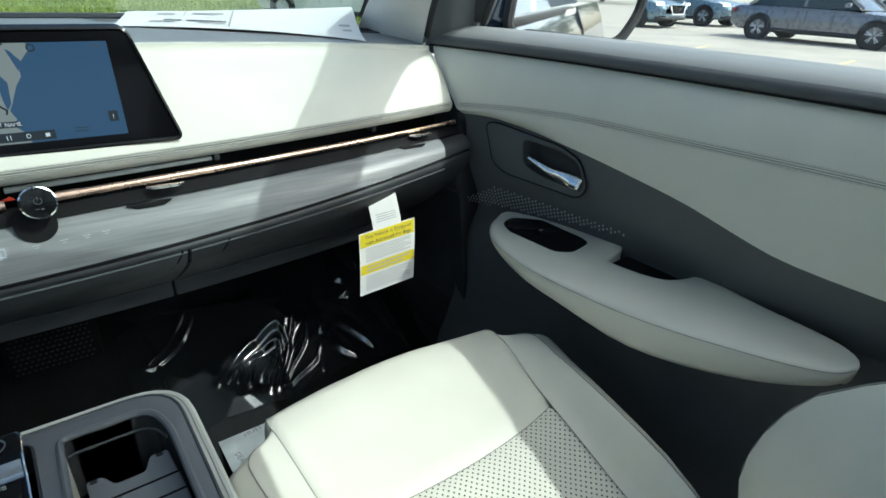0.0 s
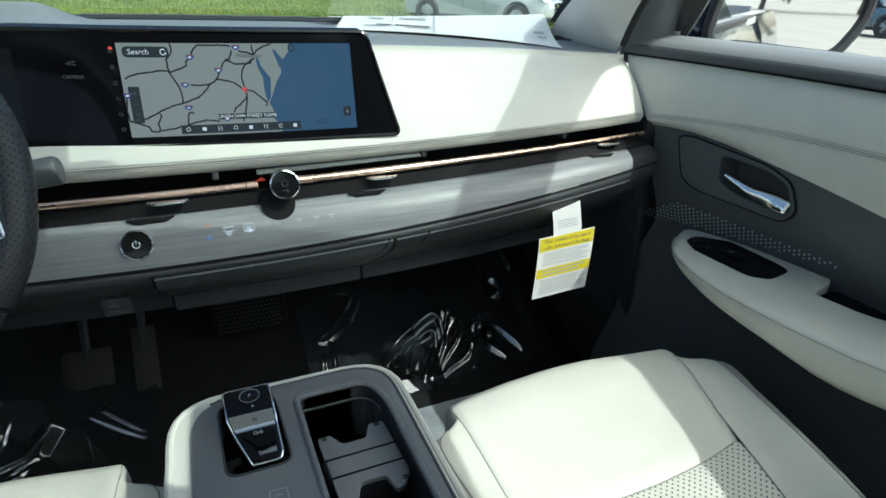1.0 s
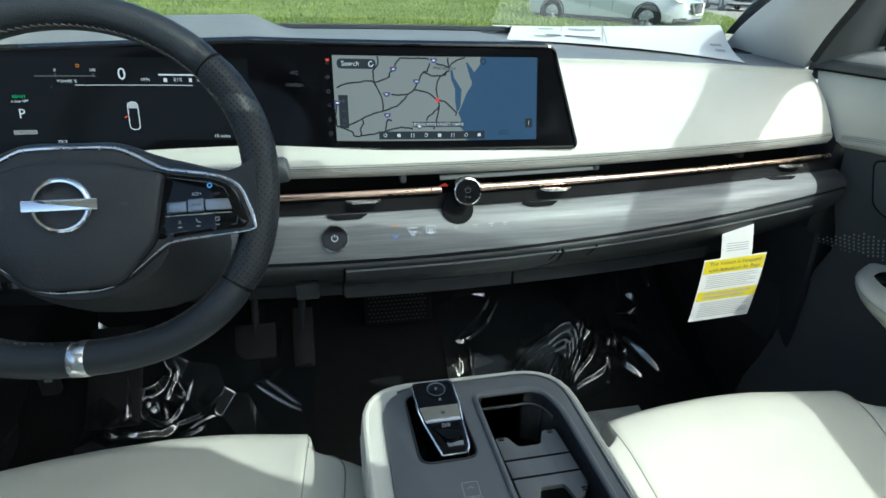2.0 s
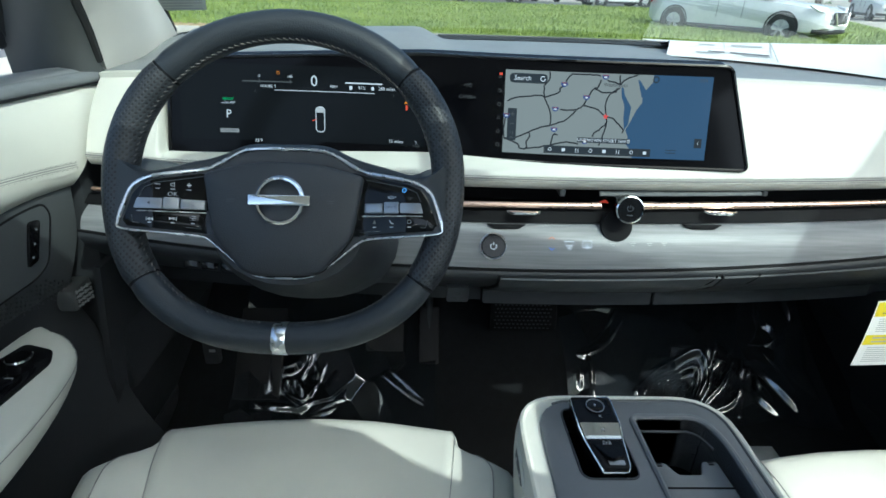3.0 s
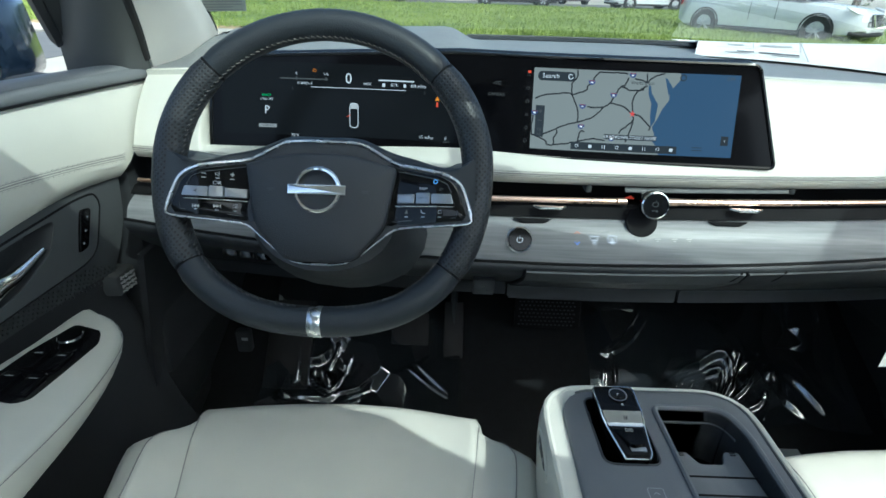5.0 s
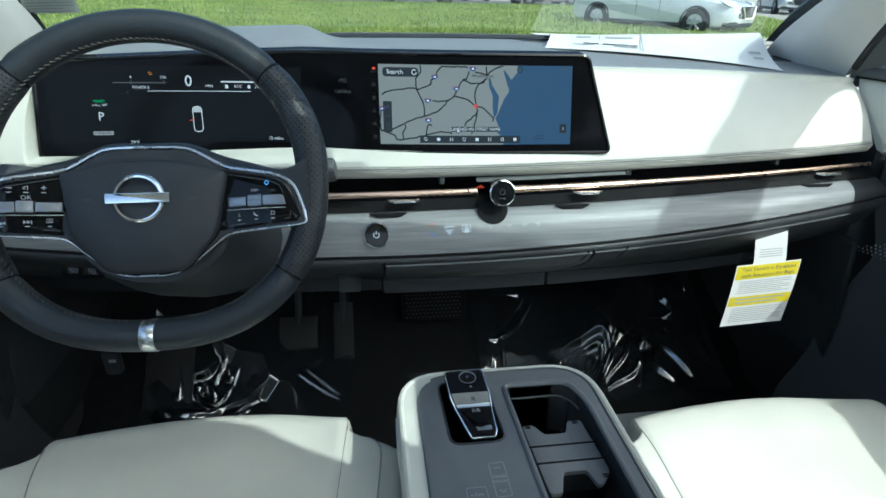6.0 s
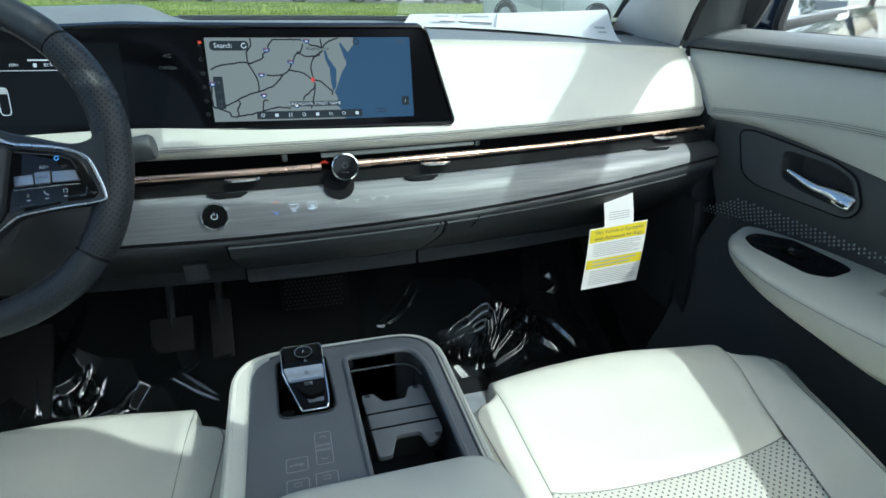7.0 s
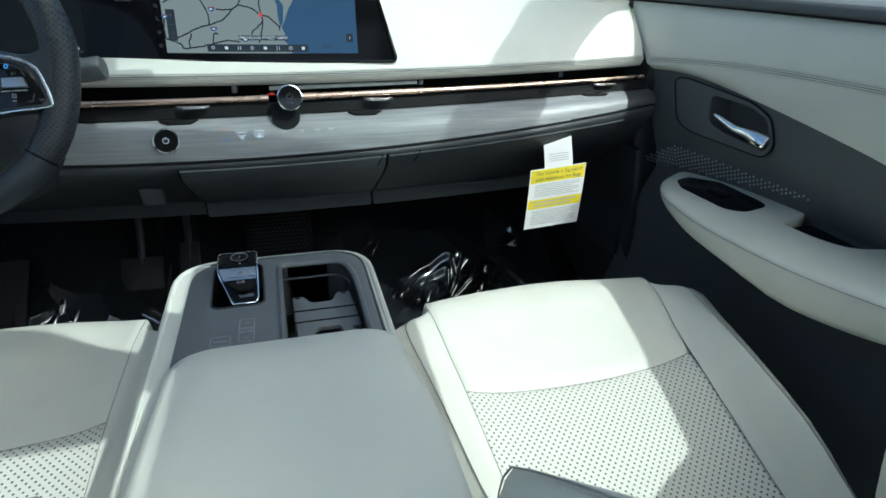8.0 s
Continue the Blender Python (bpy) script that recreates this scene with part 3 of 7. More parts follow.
for sx, sz in mm([(-38, 131), (-8, 116), (-48, 100), (-48, 74), (15, 142), (-6, 60), (-112, 89)]):
    o = [(sx + a * 0.001, sz + b * 0.001) for a, b in ((-4.2, 2.6), (4.2, 2.6), (4.6, 0.2), (2.6, -2.4), (0, -3.4), (-2.6, -2.4), (-4.6, 0.2))]
    lit("road_shield", (o, [tuple(range(7))]), M_SHIELD, 0.0018)
    lit("shield_top", rect(sx - 0.0036, sx + 0.0036, sz + 0.0014, sz + 0.0022), M_SHIELDTOP, 0.0020)
    lit("shield_number", rect(sx - 0.0017, sx + 0.0017, sz - 0.0012, sz + 0.0006), M_PRINT, 0.0020)
star = [(0.019 + r * math.cos(a), 1.093 + r * math.sin(a)) for k in range(10) for a, r in [(k * math.pi / 5 + 0.3, 0.0044 if k % 2 == 0 else 0.0018)]]
lit("position_mark", (star, [tuple(range(10))]), glow("mark_red", (0.5, 0.05, 0.05), 0.5), 0.0019)
lit("place_name", shifted(flat_text("Washington", 0.0064), 0.029, 1.1325), M_BAR, 0.0017)
lit("search_bar", (lambda o: (o, [tuple(range(len(o)))]))([tuple(p) for p in rounded([(-0.110, 1.1305), (-0.0605, 1.1305), (-0.0605, 1.1425), (-0.110, 1.1425)], 0.006)]), M_BAR, 0.0018)
lit("writing", shifted(flat_text("Search", 0.0085), -0.093, 1.1365), M_ICON, 0.0021)
lit("round_icon", stroke([(-0.0665 + 0.003 * math.cos(a), 1.1365 + 0.003 * math.sin(a)) for a in [i * math.pi / 8 for i in range(2, 17)]], 0.0011), M_ICON, 0.0021)
lit("tool_bar", rect(-0.060, 0.083, 1.0435, 1.0535, 6), M_BAR, 0.0018)
for i in range(8):
    u = -0.052 + i * 0.0182
    shape = [rect(u - 0.0022, u + 0.0022, 1.0465, 1.0505)] if i % 3 == 1 else [stroke([(u - 0.0016, 1.0460), (u - 0.0016, 1.0510)], 0.0008), stroke([(u + 0.0016, 1.0460), (u + 0.0016, 1.0510)], 0.0008)] if i % 3 == 2 else [stroke([(u + 0.0021 * math.cos(a), 1.0487 + 0.0021 * math.sin(a)) for a in [k * math.pi / 4 for k in range(8)]], 0.0007, True)]
    lit("icon", merged(*shape), M_ICON, 0.0021)
lit("name_bar", rect(-0.016, 0.054, 1.0590, 1.0655, 4), M_BAR, 0.0020)
lit("writing", shifted(flat_text("UNKNOWN STREET NAME", 0.0058), 0.019, 1.0622), M_ICON, 0.0023)
lit("zoom_bar", rect(-0.1105, -0.0985, 1.0575, 1.0985), M_BAR, 0.0018)
lit("writing", merged(shifted(flat_text("15", 0.006), -0.1045, 1.067), shifted(flat_text("mi", 0.005), -0.1045, 1.0615), stroke([(-0.1070, 1.091), (-0.1015, 1.091)], 0.0008), stroke([(-0.1042, 1.0885), (-0.1042, 1.0935)], 0.0008), stroke([(-0.1070, 1.079), (-0.1015, 1.079)], 0.0008)), M_DIM, 0.0021)
lit("info_box", rect(0.1405, 0.1505, 1.0570, 1.0690), M_BAR, 0.0018)
lit("writing", shifted(flat_text("i", 0.007), 0.1455, 1.063), M_ICON, 0.0021)
lit("icon", merged(rect(0.103, 0.117, 1.0525, 1.0535), rect(0.103, 0.117, 1.0490, 1.0500)), M_BAR, 0.0018)
lit("icon", stroke([(0.0815 + 0.0036 * math.cos(a), 1.141 + 0.0036 * math.sin(a)) for a in [k * math.pi / 6 for k in range(12)]], 0.0016, True), M_BAR, 0.0018)
lit("writing", shifted(flat_text("2:04", 0.0062), 0.144, 1.1415), M_DIM, 0.0018)
for i in range(6):
    v = 1.137 - i * 0.0172
    o = [(-0.1225 + 0.0023 * math.cos(a), v + 0.0023 * math.sin(a)) for a in [k * 2 * math.pi / (3 + i % 3) + 1.57 for k in range(3 + i % 3)]]
    lit("icon", stroke(o, 0.0007, True), M_DIM, 0.0014)
lit("icon", stroke([(-0.1235, 1.1405), (-0.1195, 1.1405)], 0.003), M_RED, 0.0014)
lit("writing", shifted(flat_text("CAMERA", 0.0058), -0.165, 1.109), M_DIM)
lit("icon", merged(stroke([(-0.170, 1.1225), (-0.1665, 1.1255)], 0.0008), stroke([(-0.166, 1.1215), (-0.1645, 1.1265)], 0.0008), stroke([(-0.161 + 0.0022 * math.cos(a), 1.124 + 0.0022 * math.sin(a)) for a in [k for k in (0.6, 1.6, 2.6, 3.6, 4.6, 5.6)]], 0.0008)), M_DIM)
# driver's cluster
lit("driver_display", rect(-0.560, -0.222, 1.040, 1.139, 14), glow("cluster_glow", (0.010, 0.015, 0.022), 0.10), 0.0006)
for body, size, u, v, mt in (("P", 0.0155, -0.494, 1.0735, M_ICON), ("READY", 0.0048, -0.494, 1.0935, M_GREEN), ("e-Step OFF", 0.0042, -0.494, 1.0885, M_ICON),
                             ("73°F", 0.0062, -0.454, 1.0395, M_ICON), ("15 miles", 0.0062, -0.262, 1.0450, M_ICON), ("0", 0.0055, -0.234, 1.0450, M_ICON), ("km/h", 0.0045, -0.233, 1.0405, M_DIM),
                             ("0", 0.0205, -0.375, 1.1190, M_ICON), ("MPH", 0.0052, -0.348, 1.1130, M_ICON), ("81%", 0.0062, -0.309, 1.1130, M_ICON), ("288 miles", 0.0060, -0.275, 1.1130, M_ICON),
                             ("0", 0.0050, -0.450, 1.1240, M_ICON), ("100", 0.0050, -0.408, 1.1240, M_ICON), ("POWER %", 0.0050, -0.438, 1.1110, M_ICON), ("STANDARD", 0.0044, -0.494, 1.0522, M_BAR)):
    lit("writing", shifted(flat_text(body, size), u, v), mt, 0.0018)
lit("mode_badge", rect(-0.507, -0.481, 1.0497, 1.0547), glow("badge", (0.5, 0.52, 0.55), 0.22), 0.0012)
lit("gauge", merged(rect(-0.474, -0.405, 1.1165, 1.1180), rect(-0.451, -0.4495, 1.1155, 1.1205), rect(-0.4085, -0.407, 1.1155, 1.1205)), M_DIM)
lit("gauge", merged(rect(-0.332, -0.281, 1.1180, 1.1198)), M_ICON)
lit("icon", merged(rect(-0.3265, -0.3225, 1.1105, 1.1150), rect(-0.2960, -0.2925, 1.1105, 1.1150)), M_ICON)
lit("divider", rect(-0.430, -0.292, 1.1062, 1.1070, 4), M_ICON)
lit("icon", merged(stroke([(-0.4555, 1.1065), (-0.4575, 1.1045), (-0.4555, 1.1025)], 0.0006), stroke([(-0.2665, 1.1065), (-0.2645, 1.1045), (-0.2665, 1.1025)], 0.0006)), M_DIM)
lit("icon", stroke([(-0.426, 1.1275), (-0.4225, 1.1275), (-0.4225, 1.1305), (-0.426, 1.1305)], 0.0007, True), M_AMBER)
lit("warning", (lambda o: (o, [(0, 1, 2)]))([(-0.2505, 1.0955), (-0.2440, 1.0955), (-0.2472, 1.1015)]), M_AMBER)
lit("warning", merged(rect(-0.2485, -0.2460, 1.0870, 1.0935)), M_RED)
car_o = rounded([(-0.3735, 1.0535), (-0.3615, 1.0535), (-0.3615, 1.0865), (-0.3735, 1.0865)], 0.005, 3)
lit("vehicle_picture", stroke([tuple(p) for p in car_o], 0.0011, True), M_ICON)
lit("vehicle_picture", rect(-0.3725, -0.3625, 1.0790, 1.0860), glow("pic", (0.5, 0.52, 0.55), 0.34), 0.0014)
lit("vehicle_picture", stroke([(-0.3785, 1.0680), (-0.3730, 1.0702)], 0.0013), M_RED)


# ---- vent line ----
def rod_at(x):
    return V(x, 0.752 + 0.052 * q2(x), 0.983 + 0.0105 * x / 0.685)


def wood_top(x):
    return V(x, 0.748 + 0.044 * q2(x), 0.957 + 0.010 * x / 0.685 + 0.006 * q2(x))


def wood_low(x):
    return V(x, 0.716 + 0.046 * q2(x), 0.9045 + 0.036 * q2(x) + 0.012 * x / 0.685)


WX = [lerp(-0.695, 0.695, i / 96) for i in range(97)]
rows = [[V(x, 0.792 + 0.042 * q2(x), 0.997 + 0.010 * q2(x)) for x in WX], [V(x, 0.832 + 0.042 * q2(x), 0.995) for x in WX], [V(x, 0.832 + 0.042 * q2(x), 0.960) for x in WX], [wood_top(x) + V(0, 0.004, -0.001) for x in WX]]
vent = part("vent_slot", grid(rows), M_BLACK, dash, "deep black air vent slot")
rows = [[rod_at(x) + V(0, 0.012, -0.0085) for x in WX], [rod_at(x) + V(0, 0.001, -0.0090) for x in WX], [wood_top(x) + V(0, -0.001, 0.002) for x in WX], [wood_top(x) + V(0, 0.02, 0.001) for x in WX]]
part("vent_lip", grid(rows), M_BLACK, dash, "dark lip under the copper line", angle=50)
for x0, x1, r in ((-0.686, -0.285, 0.0034), (-0.284, 0.004, 0.0046), (0.005, 0.018, 0.0050), (0.066, 0.0905, 0.0056), (0.091, 0.258, 0.0050), (0.259, 0.52, 0.0040), (0.521, 0.690, 0.0034)):
    part("copper_rod", tube([rod_at(lerp(x0, x1, i / 14)) for i in range(15)], r, 12, flat=0.8), M_COPPER, dash, "polished copper rod")
for x in (-0.30, -0.03, 0.258, 0.52):
    part("vent_divider", box(rod_at(x) + V(0, 0.044, 0.011), (0.008, 0.045, 0.014), 0.002), M_MID, dash)
for x in (-0.087, 0.182, 0.60, -0.55):
    p = rod_at(x) + V(0, -0.006, -0.0085)
    part("vent_tab", prism([p + V(a, -b, 0) for a, b in rounded([(-0.024, 0), (0.024, 0), (0.014, 0.010), (-0.014, 0.010)], 0.003)], V(0, 0, 0.003), 0.001), M_SATIN, dash, "satin metal vent slider")
    w = wood_top(x - 0.022)
    part("vent_notch", prism([w + V(a, -0.0015 - b * 0.4, -b) for a, b in rounded([(-0.028, 0), (0.028, 0), (0.016, 0.0065), (-0.016, 0.0065)], 0.003)], V(0, -0.004, 0.002), 0.001), M_BLACK, dash, "black clip at the vent")
part("louvre", tube([rod_at(x) + V(0, 0.020, 0.010) for x in [lerp(0.02, 0.25, i / 8) for i in range(9)]], 0.004, 8, flat=0.3), M_MID, dash)
# volume knob
kc, kn = V(0.049, 0.752, 0.983), V(-0.02, -0.97, 0.20).normalized()
knob = part("volume_knob", lathe(kc, kn, [(0.0, -0.01), (0.014, -0.01), (0.0150, 0.004), (0.0170, 0.008), (0.0182, 0.012), (0.0182, 0.024)]), M_PIANO, dash, "gloss black round volume knob", angle=30)
part("ring", lathe(kc, kn, [(0.0176, 0.0235), (0.0185, 0.0245), (0.0183, 0.0270), (0.0168, 0.0278), (0.0161, 0.0265), (0.0161, 0.0235)]), M_CHROME, knob, "chrome ring")
part("face", lathe(kc, kn, [(0.0164, 0.024), (0.0162, 0.0262), (0.0, 0.0264)]), M_PIANO, knob)


def facing(c, n, up=V(0, 0, 1)):
    """A map from a flat drawing to the plane at c that looks along n."""
    n = n.normalized()
    r = up.cross(n).normalized()
    u = n.cross(r)
    return lambda a, b: c + r * a + u * b


ring = [(0.0038 * math.cos(a), 0.002 + 0.0038 * math.sin(a)) for a in [2.2 + k * 0.5 for k in range(11)]]
pl = facing(kc + kn * 0.0267, kn)
part("power_mark", mapped(*merged(stroke(ring, 0.0008), stroke([(0, 0.003), (0, 0.0070)], 0.0008), rect(-0.004, 0.0, -0.0075, -0.0065), rect(0.001, 0.004, -0.0085, -0.0065)), pl), M_DIM, knob)
# raised black disc paints the dark of the hollow below the knob
part("knob_well", lathe(wood_top(0.040) + V(0, -0.006, 0.0), V(0, -0.9, 0.44), [(0.021, -0.01), (0.021, 0.0035), (0.0, 0.004)]), M_BLACK, dash, "black disc for the dark hollow under the knob")
part("hazard_button", prism([rod_at(0.02) + V(a, 0.004, b) for a, b in ((-0.004, 0.004), (0.008, 0.004), (0.004, 0.0075))], V(0, -0.004, 0)), glow("hazard_red", (0.8, 0.07, 0.04), 0.16), dash, "red triangular hazard button")

# ---- grey wood band ----
def wood_at(x, t, off=0.0):
    a, b = wood_top(x), wood_low(x)
    return a.lerp(b, t) + V(0, -0.006, 0.003) * math.sin(math.pi * t) + V(0, -0.88, 0.47) * off


EX = [lerp(-0.69, 0.634, i / 80) for i in range(81)]
rows = [[wood_at(x, t) + V(0.008 * (1 - t) if x > 0.63 else 0, 0, 0) for x in EX] for t in [k / 10 for k in range(11)]]
rows = [[p + V(0, 0.012, 0.0) for p in rows[0]]] + rows + [[p + V(0, 0.012, -0.003) for p in rows[-1]]]
wood = part("wood_trim", grid(rows), M_WOOD, dash, "grey open-pore wood trim band", angle=60)
rows = [[wood_at(x, t, -0.001) + V(0, 0.0, 0) for x in [lerp(0.636, 0.70, i / 6) for i in range(7)]] for t in [k / 6 for k in range(7)]]
part("end_cap", shell(rows, 0.01), M_DARK, dash, "charcoal end cap of the wood band")
c = wood_at(-0.127, 0.52)
nrm = V(0, -0.88, 0.47).normalized()
btn = part("start_button", lathe(c, nrm, [(0.0, 0.004), (0.0150, 0.004), (0.0158, 0.002), (0.0158, -0.002)]), M_PIANO, dash, "round gloss black start button")
part("ring", lathe(c, nrm, [(0.0158, -0.002), (0.0160, 0.0036), (0.0168, 0.0044), (0.0180, 0.0032), (0.0184, -0.002)]), M_SATIN, btn, "satin metal ring")
pl = facing(c + nrm * 0.0046, nrm)
part("power_mark", mapped(*merged(stroke([(0.0040 * math.cos(a), 0.0040 * math.sin(a)) for a in [2.2 + k * 0.5 for k in range(11)]], 0.0009), stroke([(0, 0.001), (0, 0.0052)], 0.0009)), pl), M_ICON, btn)


def on_wood(u, v):
    return wood_at(u, (0.955 - v) / 0.055, 0.0009)


arc = lambda cx, cy, r, a0, a1, n=8: [(cx + r * math.cos(lerp(a0, a1, k / n)), cy + r * math.sin(lerp(a0, a1, k / n))) for k in range(n + 1)]
M_WOODICON = glow("trim_icon", (0.85, 0.9, 1.0), 0.42)
part("defrost_icon", mapped(*merged(stroke([(-0.0310, 0.9335), (-0.0180, 0.9335), (-0.0205, 0.9285), (-0.0285, 0.9285)], 0.0010, True), stroke([(-0.0265, 0.9270), (-0.0265, 0.9238)], 0.0008), stroke([(-0.0245, 0.9270), (-0.0245, 0.9238)], 0.0008), stroke([(-0.0225, 0.9270), (-0.0225, 0.9238)], 0.0008)), on_wood), M_WOODICON, wood)
part("defrost_icon", mapped(*merged(stroke([(-0.0060, 0.9345), (0.0060, 0.9345), (0.0060, 0.9265), (-0.0060, 0.9265)], 0.0010, True), stroke([(-0.002, 0.9315), (-0.002, 0.9245)], 0.0008), stroke([(0.0, 0.9315), (0.0, 0.9245)], 0.0008), stroke([(0.002, 0.9315), (0.002, 0.9245)], 0.0008)), on_wood), M_WOODICON, wood)
part("temperature_mark", mapped(*stroke([(-0.0515, 0.9365), (-0.0480, 0.9390), (-0.0445, 0.9365)], 0.0008), on_wood), glow("warm_mark", (0.8, 0.25, 0.12), 0.6), wood)
part("temperature_mark", mapped(*stroke([(-0.0515, 0.9260), (-0.0480, 0.9230), (-0.0445, 0.9260)], 0.0008), on_wood), glow("cold_mark", (0.15, 0.3, 0.9), 0.7), wood)
for u in (0.035, 0.062, 0.085, 0.105):
    part("faint_icon", mapped(*merged(rect(u - 0.004, u + 0.004, 0.9310, 0.9318), rect(u - 0.002, u + 0.002, 0.9285, 0.9292)), on_wood), M_PALEINK, wood)

# ---- lower panels ----
LOW = [(0.0, 0.716, 0.9010), (0.10, 0.712, 0.8955), (0.25, 0.722, 0.880), (0.45, 0.745, 0.862), (0.7, 0.785, 0.836), (0.9, 0.850, 0.796), (1.0, 0.896, 0.771), (1.08, 0.902, 0.764), (1.18, 0.900, 0.742), (1.22, 0.910, 0.738)]


def low_at(x, t, off=0.0):
    y, z = curve1(t, [r[0] for r in LOW], [r[1] for r in LOW]), curve1(t, [r[0] for r in LOW], [r[2] for r in LOW])
    k = max(0.0, 1 - t)
    return V(x, y + (0.046 + 0.012 * t) * q2(x) - 0.6 * off, z + k * (0.036 * q2(x) + 0.012 * x / 0.685) - 0.8 * off)


LT = [r[0] for r in LOW]
LT = sorted(set(LT + [0.05, 0.17, 0.35, 0.57, 0.8, 1.04, 1.13]))
rows = [[low_at(x, t) for x in WX] for t in LT] + [[V(x, 1.02, 0.752) for x in WX], [V(x, 1.36, 0.80) for x in WX]]
lower = part("lower_panel", grid(rows), M_DARK, dash, "charcoal lower dashboard panel", angle=50)
rows = [[low_at(x, t, 0.002) for x in [lerp(-0.115, 0.187, i / 12) for i in range(13)]] for t in (0.12, 0.3, 0.5, 0.7, 0.9, 1.0, 1.08, 1.18)]
part("storage_drawer", shell(rows, 0.003), M_MID, dash, "charcoal pull-out storage drawer", angle=50)
rows = [[low_at(x, t, 0.002) for x in [lerp(0.192, 0.63, i / 16) for i in range(17)]] for t in (0.12, 0.3, 0.5, 0.7, 0.9, 1.0, 1.08, 1.18)]
part("glovebox_lid", shell(rows, 0.003), M_DARK, dash, "charcoal glovebox lid", angle=50)
# both lips take a paler tone, painting the cabin light they catch
part("drawer_lip", shell([[low_at(x, t, 0.0055) for x in [lerp(-0.113, 0.186, i / 12) for i in range(13)]] for t in (1.0, 1.08, 1.18)], 0.002), surface("lit_lip_plastic", (0.085, 0.09, 0.095), 0.5, grain=0.35), dash, "drawer lip toned paler for the light it catches", angle=50)
part("glovebox_lip", shell([[low_at(x, t, 0.0055) for x in [lerp(0.193, 0.62, i / 16) for i in range(17)]] for t in (1.0, 1.08, 1.18)], 0.002), M_MID, dash, "charcoal lip along the glovebox", angle=50)
for x0, x1, t0, t1 in ((0.182, 0.168, 0.08, 0.45), (0.243, 0.232, 0.08, 0.32)):
    part("panel_gap", tube([low_at(lerp(x0, x1, k / 6), lerp(t0, t1, k / 6), 0.0035) for k in range(7)], 0.0014, 6), M_BLACK, dash)
part("panel_gap", tube([low_at(lerp(0.175, 0.238, k / 8), 0.32, 0.0035) for k in range(9)], 0.0012, 6), M_BLACK, dash)
for x in (-0.117, 0.1895):
    part("panel_gap", tube([low_at(x, lerp(0.1, 1.19, k / 16), 0.0015) for k in range(17)], 0.0018, 6), M_BLACK, dash)
part("panel_gap", tube([wood_low(x) + V(0, 0.0, -0.003) for x in WX], 0.0018, 6), M_BLACK, dash)
# parking brake switch
c = low_at(-0.169, 0.62, 0.004)
c = c + V(0, -0.006, -0.006)
tr = Euler((radians(18), 0, 0)).to_matrix()
brake = part("parking_brake_switch", box(c, (0.032, 0.010, 0.032), 0.002, turn=tr), M_DARK, dash, "black parking brake switch")
pl = facing(c + tr @ V(0, -0.0054, 0), tr @ V(0, -1, 0), V(0, 0, 1))
part("mark", mapped(*merged(stroke(arc(0, 0.004, 0.003, 0, 6.28), 0.0007), shifted(flat_text("PULL ON", 0.0044), 0, -0.006), rect(-0.012, 0.012, -0.0115, -0.0110)), pl), M_DIM, brake)
# buttons left of the wheel column
tr = Euler((radians(-35), 0, 0)).to_matrix()
for i in range(4):
    c = low_at(-0.545 + i * 0.026, 0.30, 0.002)
    b = part("button", box(c, (0.022, 0.004, 0.014), 0.0015, turn=tr), M_PIANO, dash)
    part("mark", mapped(*merged(stroke(arc(0, 0.001, 0.0022, 0.4, 5.6), 0.0007), rect(-0.003, 0.003, -0.0042, -0.0036)), facing(c + tr @ V(0, -0.0024, 0), tr @ V(0, -1, 0))), M_DIM, b)
# perforated panel behind the console, and the pedals
c = V(0.0, 1.08, 0.615)
plate = part("vent_panel", box(c, (0.145, 0.01, 0.11), 0.004, turn=Euler((radians(-12), 0, 0)).to_matrix()), M_BLACK, dash, "black perforated air outlet panel")
holes = [box(c + Euler((radians(-12), 0, 0)).to_matrix() @ V(-0.062 + i * 0.0089 + 0.0044 * (j % 2), -0.0052, -0.046 + j * 0.0088), (0.0046, 0.0014, 0.0028)) for i in range(14) for j in range(11)]
part("hole", joined(holes), M_DARK, plate)

# closed ends of the dashboard beside the doors
for side in (-1, 1):
    part("end_cover", box(V(side * 0.757, 1.11, 0.815), (0.10, 0.59, 0.43), 0.012), M_DARK, dash, "black end cover beside the door")

# ---- steering wheel ----
WC = V(-0.364, 0.618, 1.061)
W_UP = V(0, math.sin(radians(28)), math.cos(radians(28)))
W_N = V(0, -W_UP.z, W_UP.y)


def on_wheel(u, v, w=0.0):
    return WC + V(1, 0, 0) * u + W_UP * v + W_N * w


def on_face(u, v, w=0.0):
    """As on_wheel, but the ends of the spokes stand proud of the rim's inside."""
    return on_wheel(u, v, w + 0.015 * min(max((abs(u) - 0.082) / 0.045, 0), 1))


wheel = thing("steering_wheel", WC, "dark leather steering wheel with silver-edged spokes", "steering wheel")


def rim_at(a):
    """Rim's centre line; a in degrees from the right, anticlockwise."""
    c, s = math.cos(radians(a)), math.sin(radians(a))
    if s < 0:
        e = 2 / 2.4
        c, s = math.copysign(abs(c) ** e, c), -(abs(s) ** e)
    return on_wheel(-0.001 + 0.1695 * c, (0.159 if s > 0 else 0.169) * s)


def rim_piece(a0, a1, name, material, r=0.0168):
    n = max(int(abs(a1 - a0) / 4), 3)
    part(name, tube([rim_at(lerp(a0, a1, k / n)) for k in range(n + 1)], [r - (0.0012 if k in (0, n) else 0) for k in range(n + 1)], 18, flat=1.1, up=W_N), material, wheel, "smooth dark leather" if material is M_RIM else "perforated dark leather", angle=60)


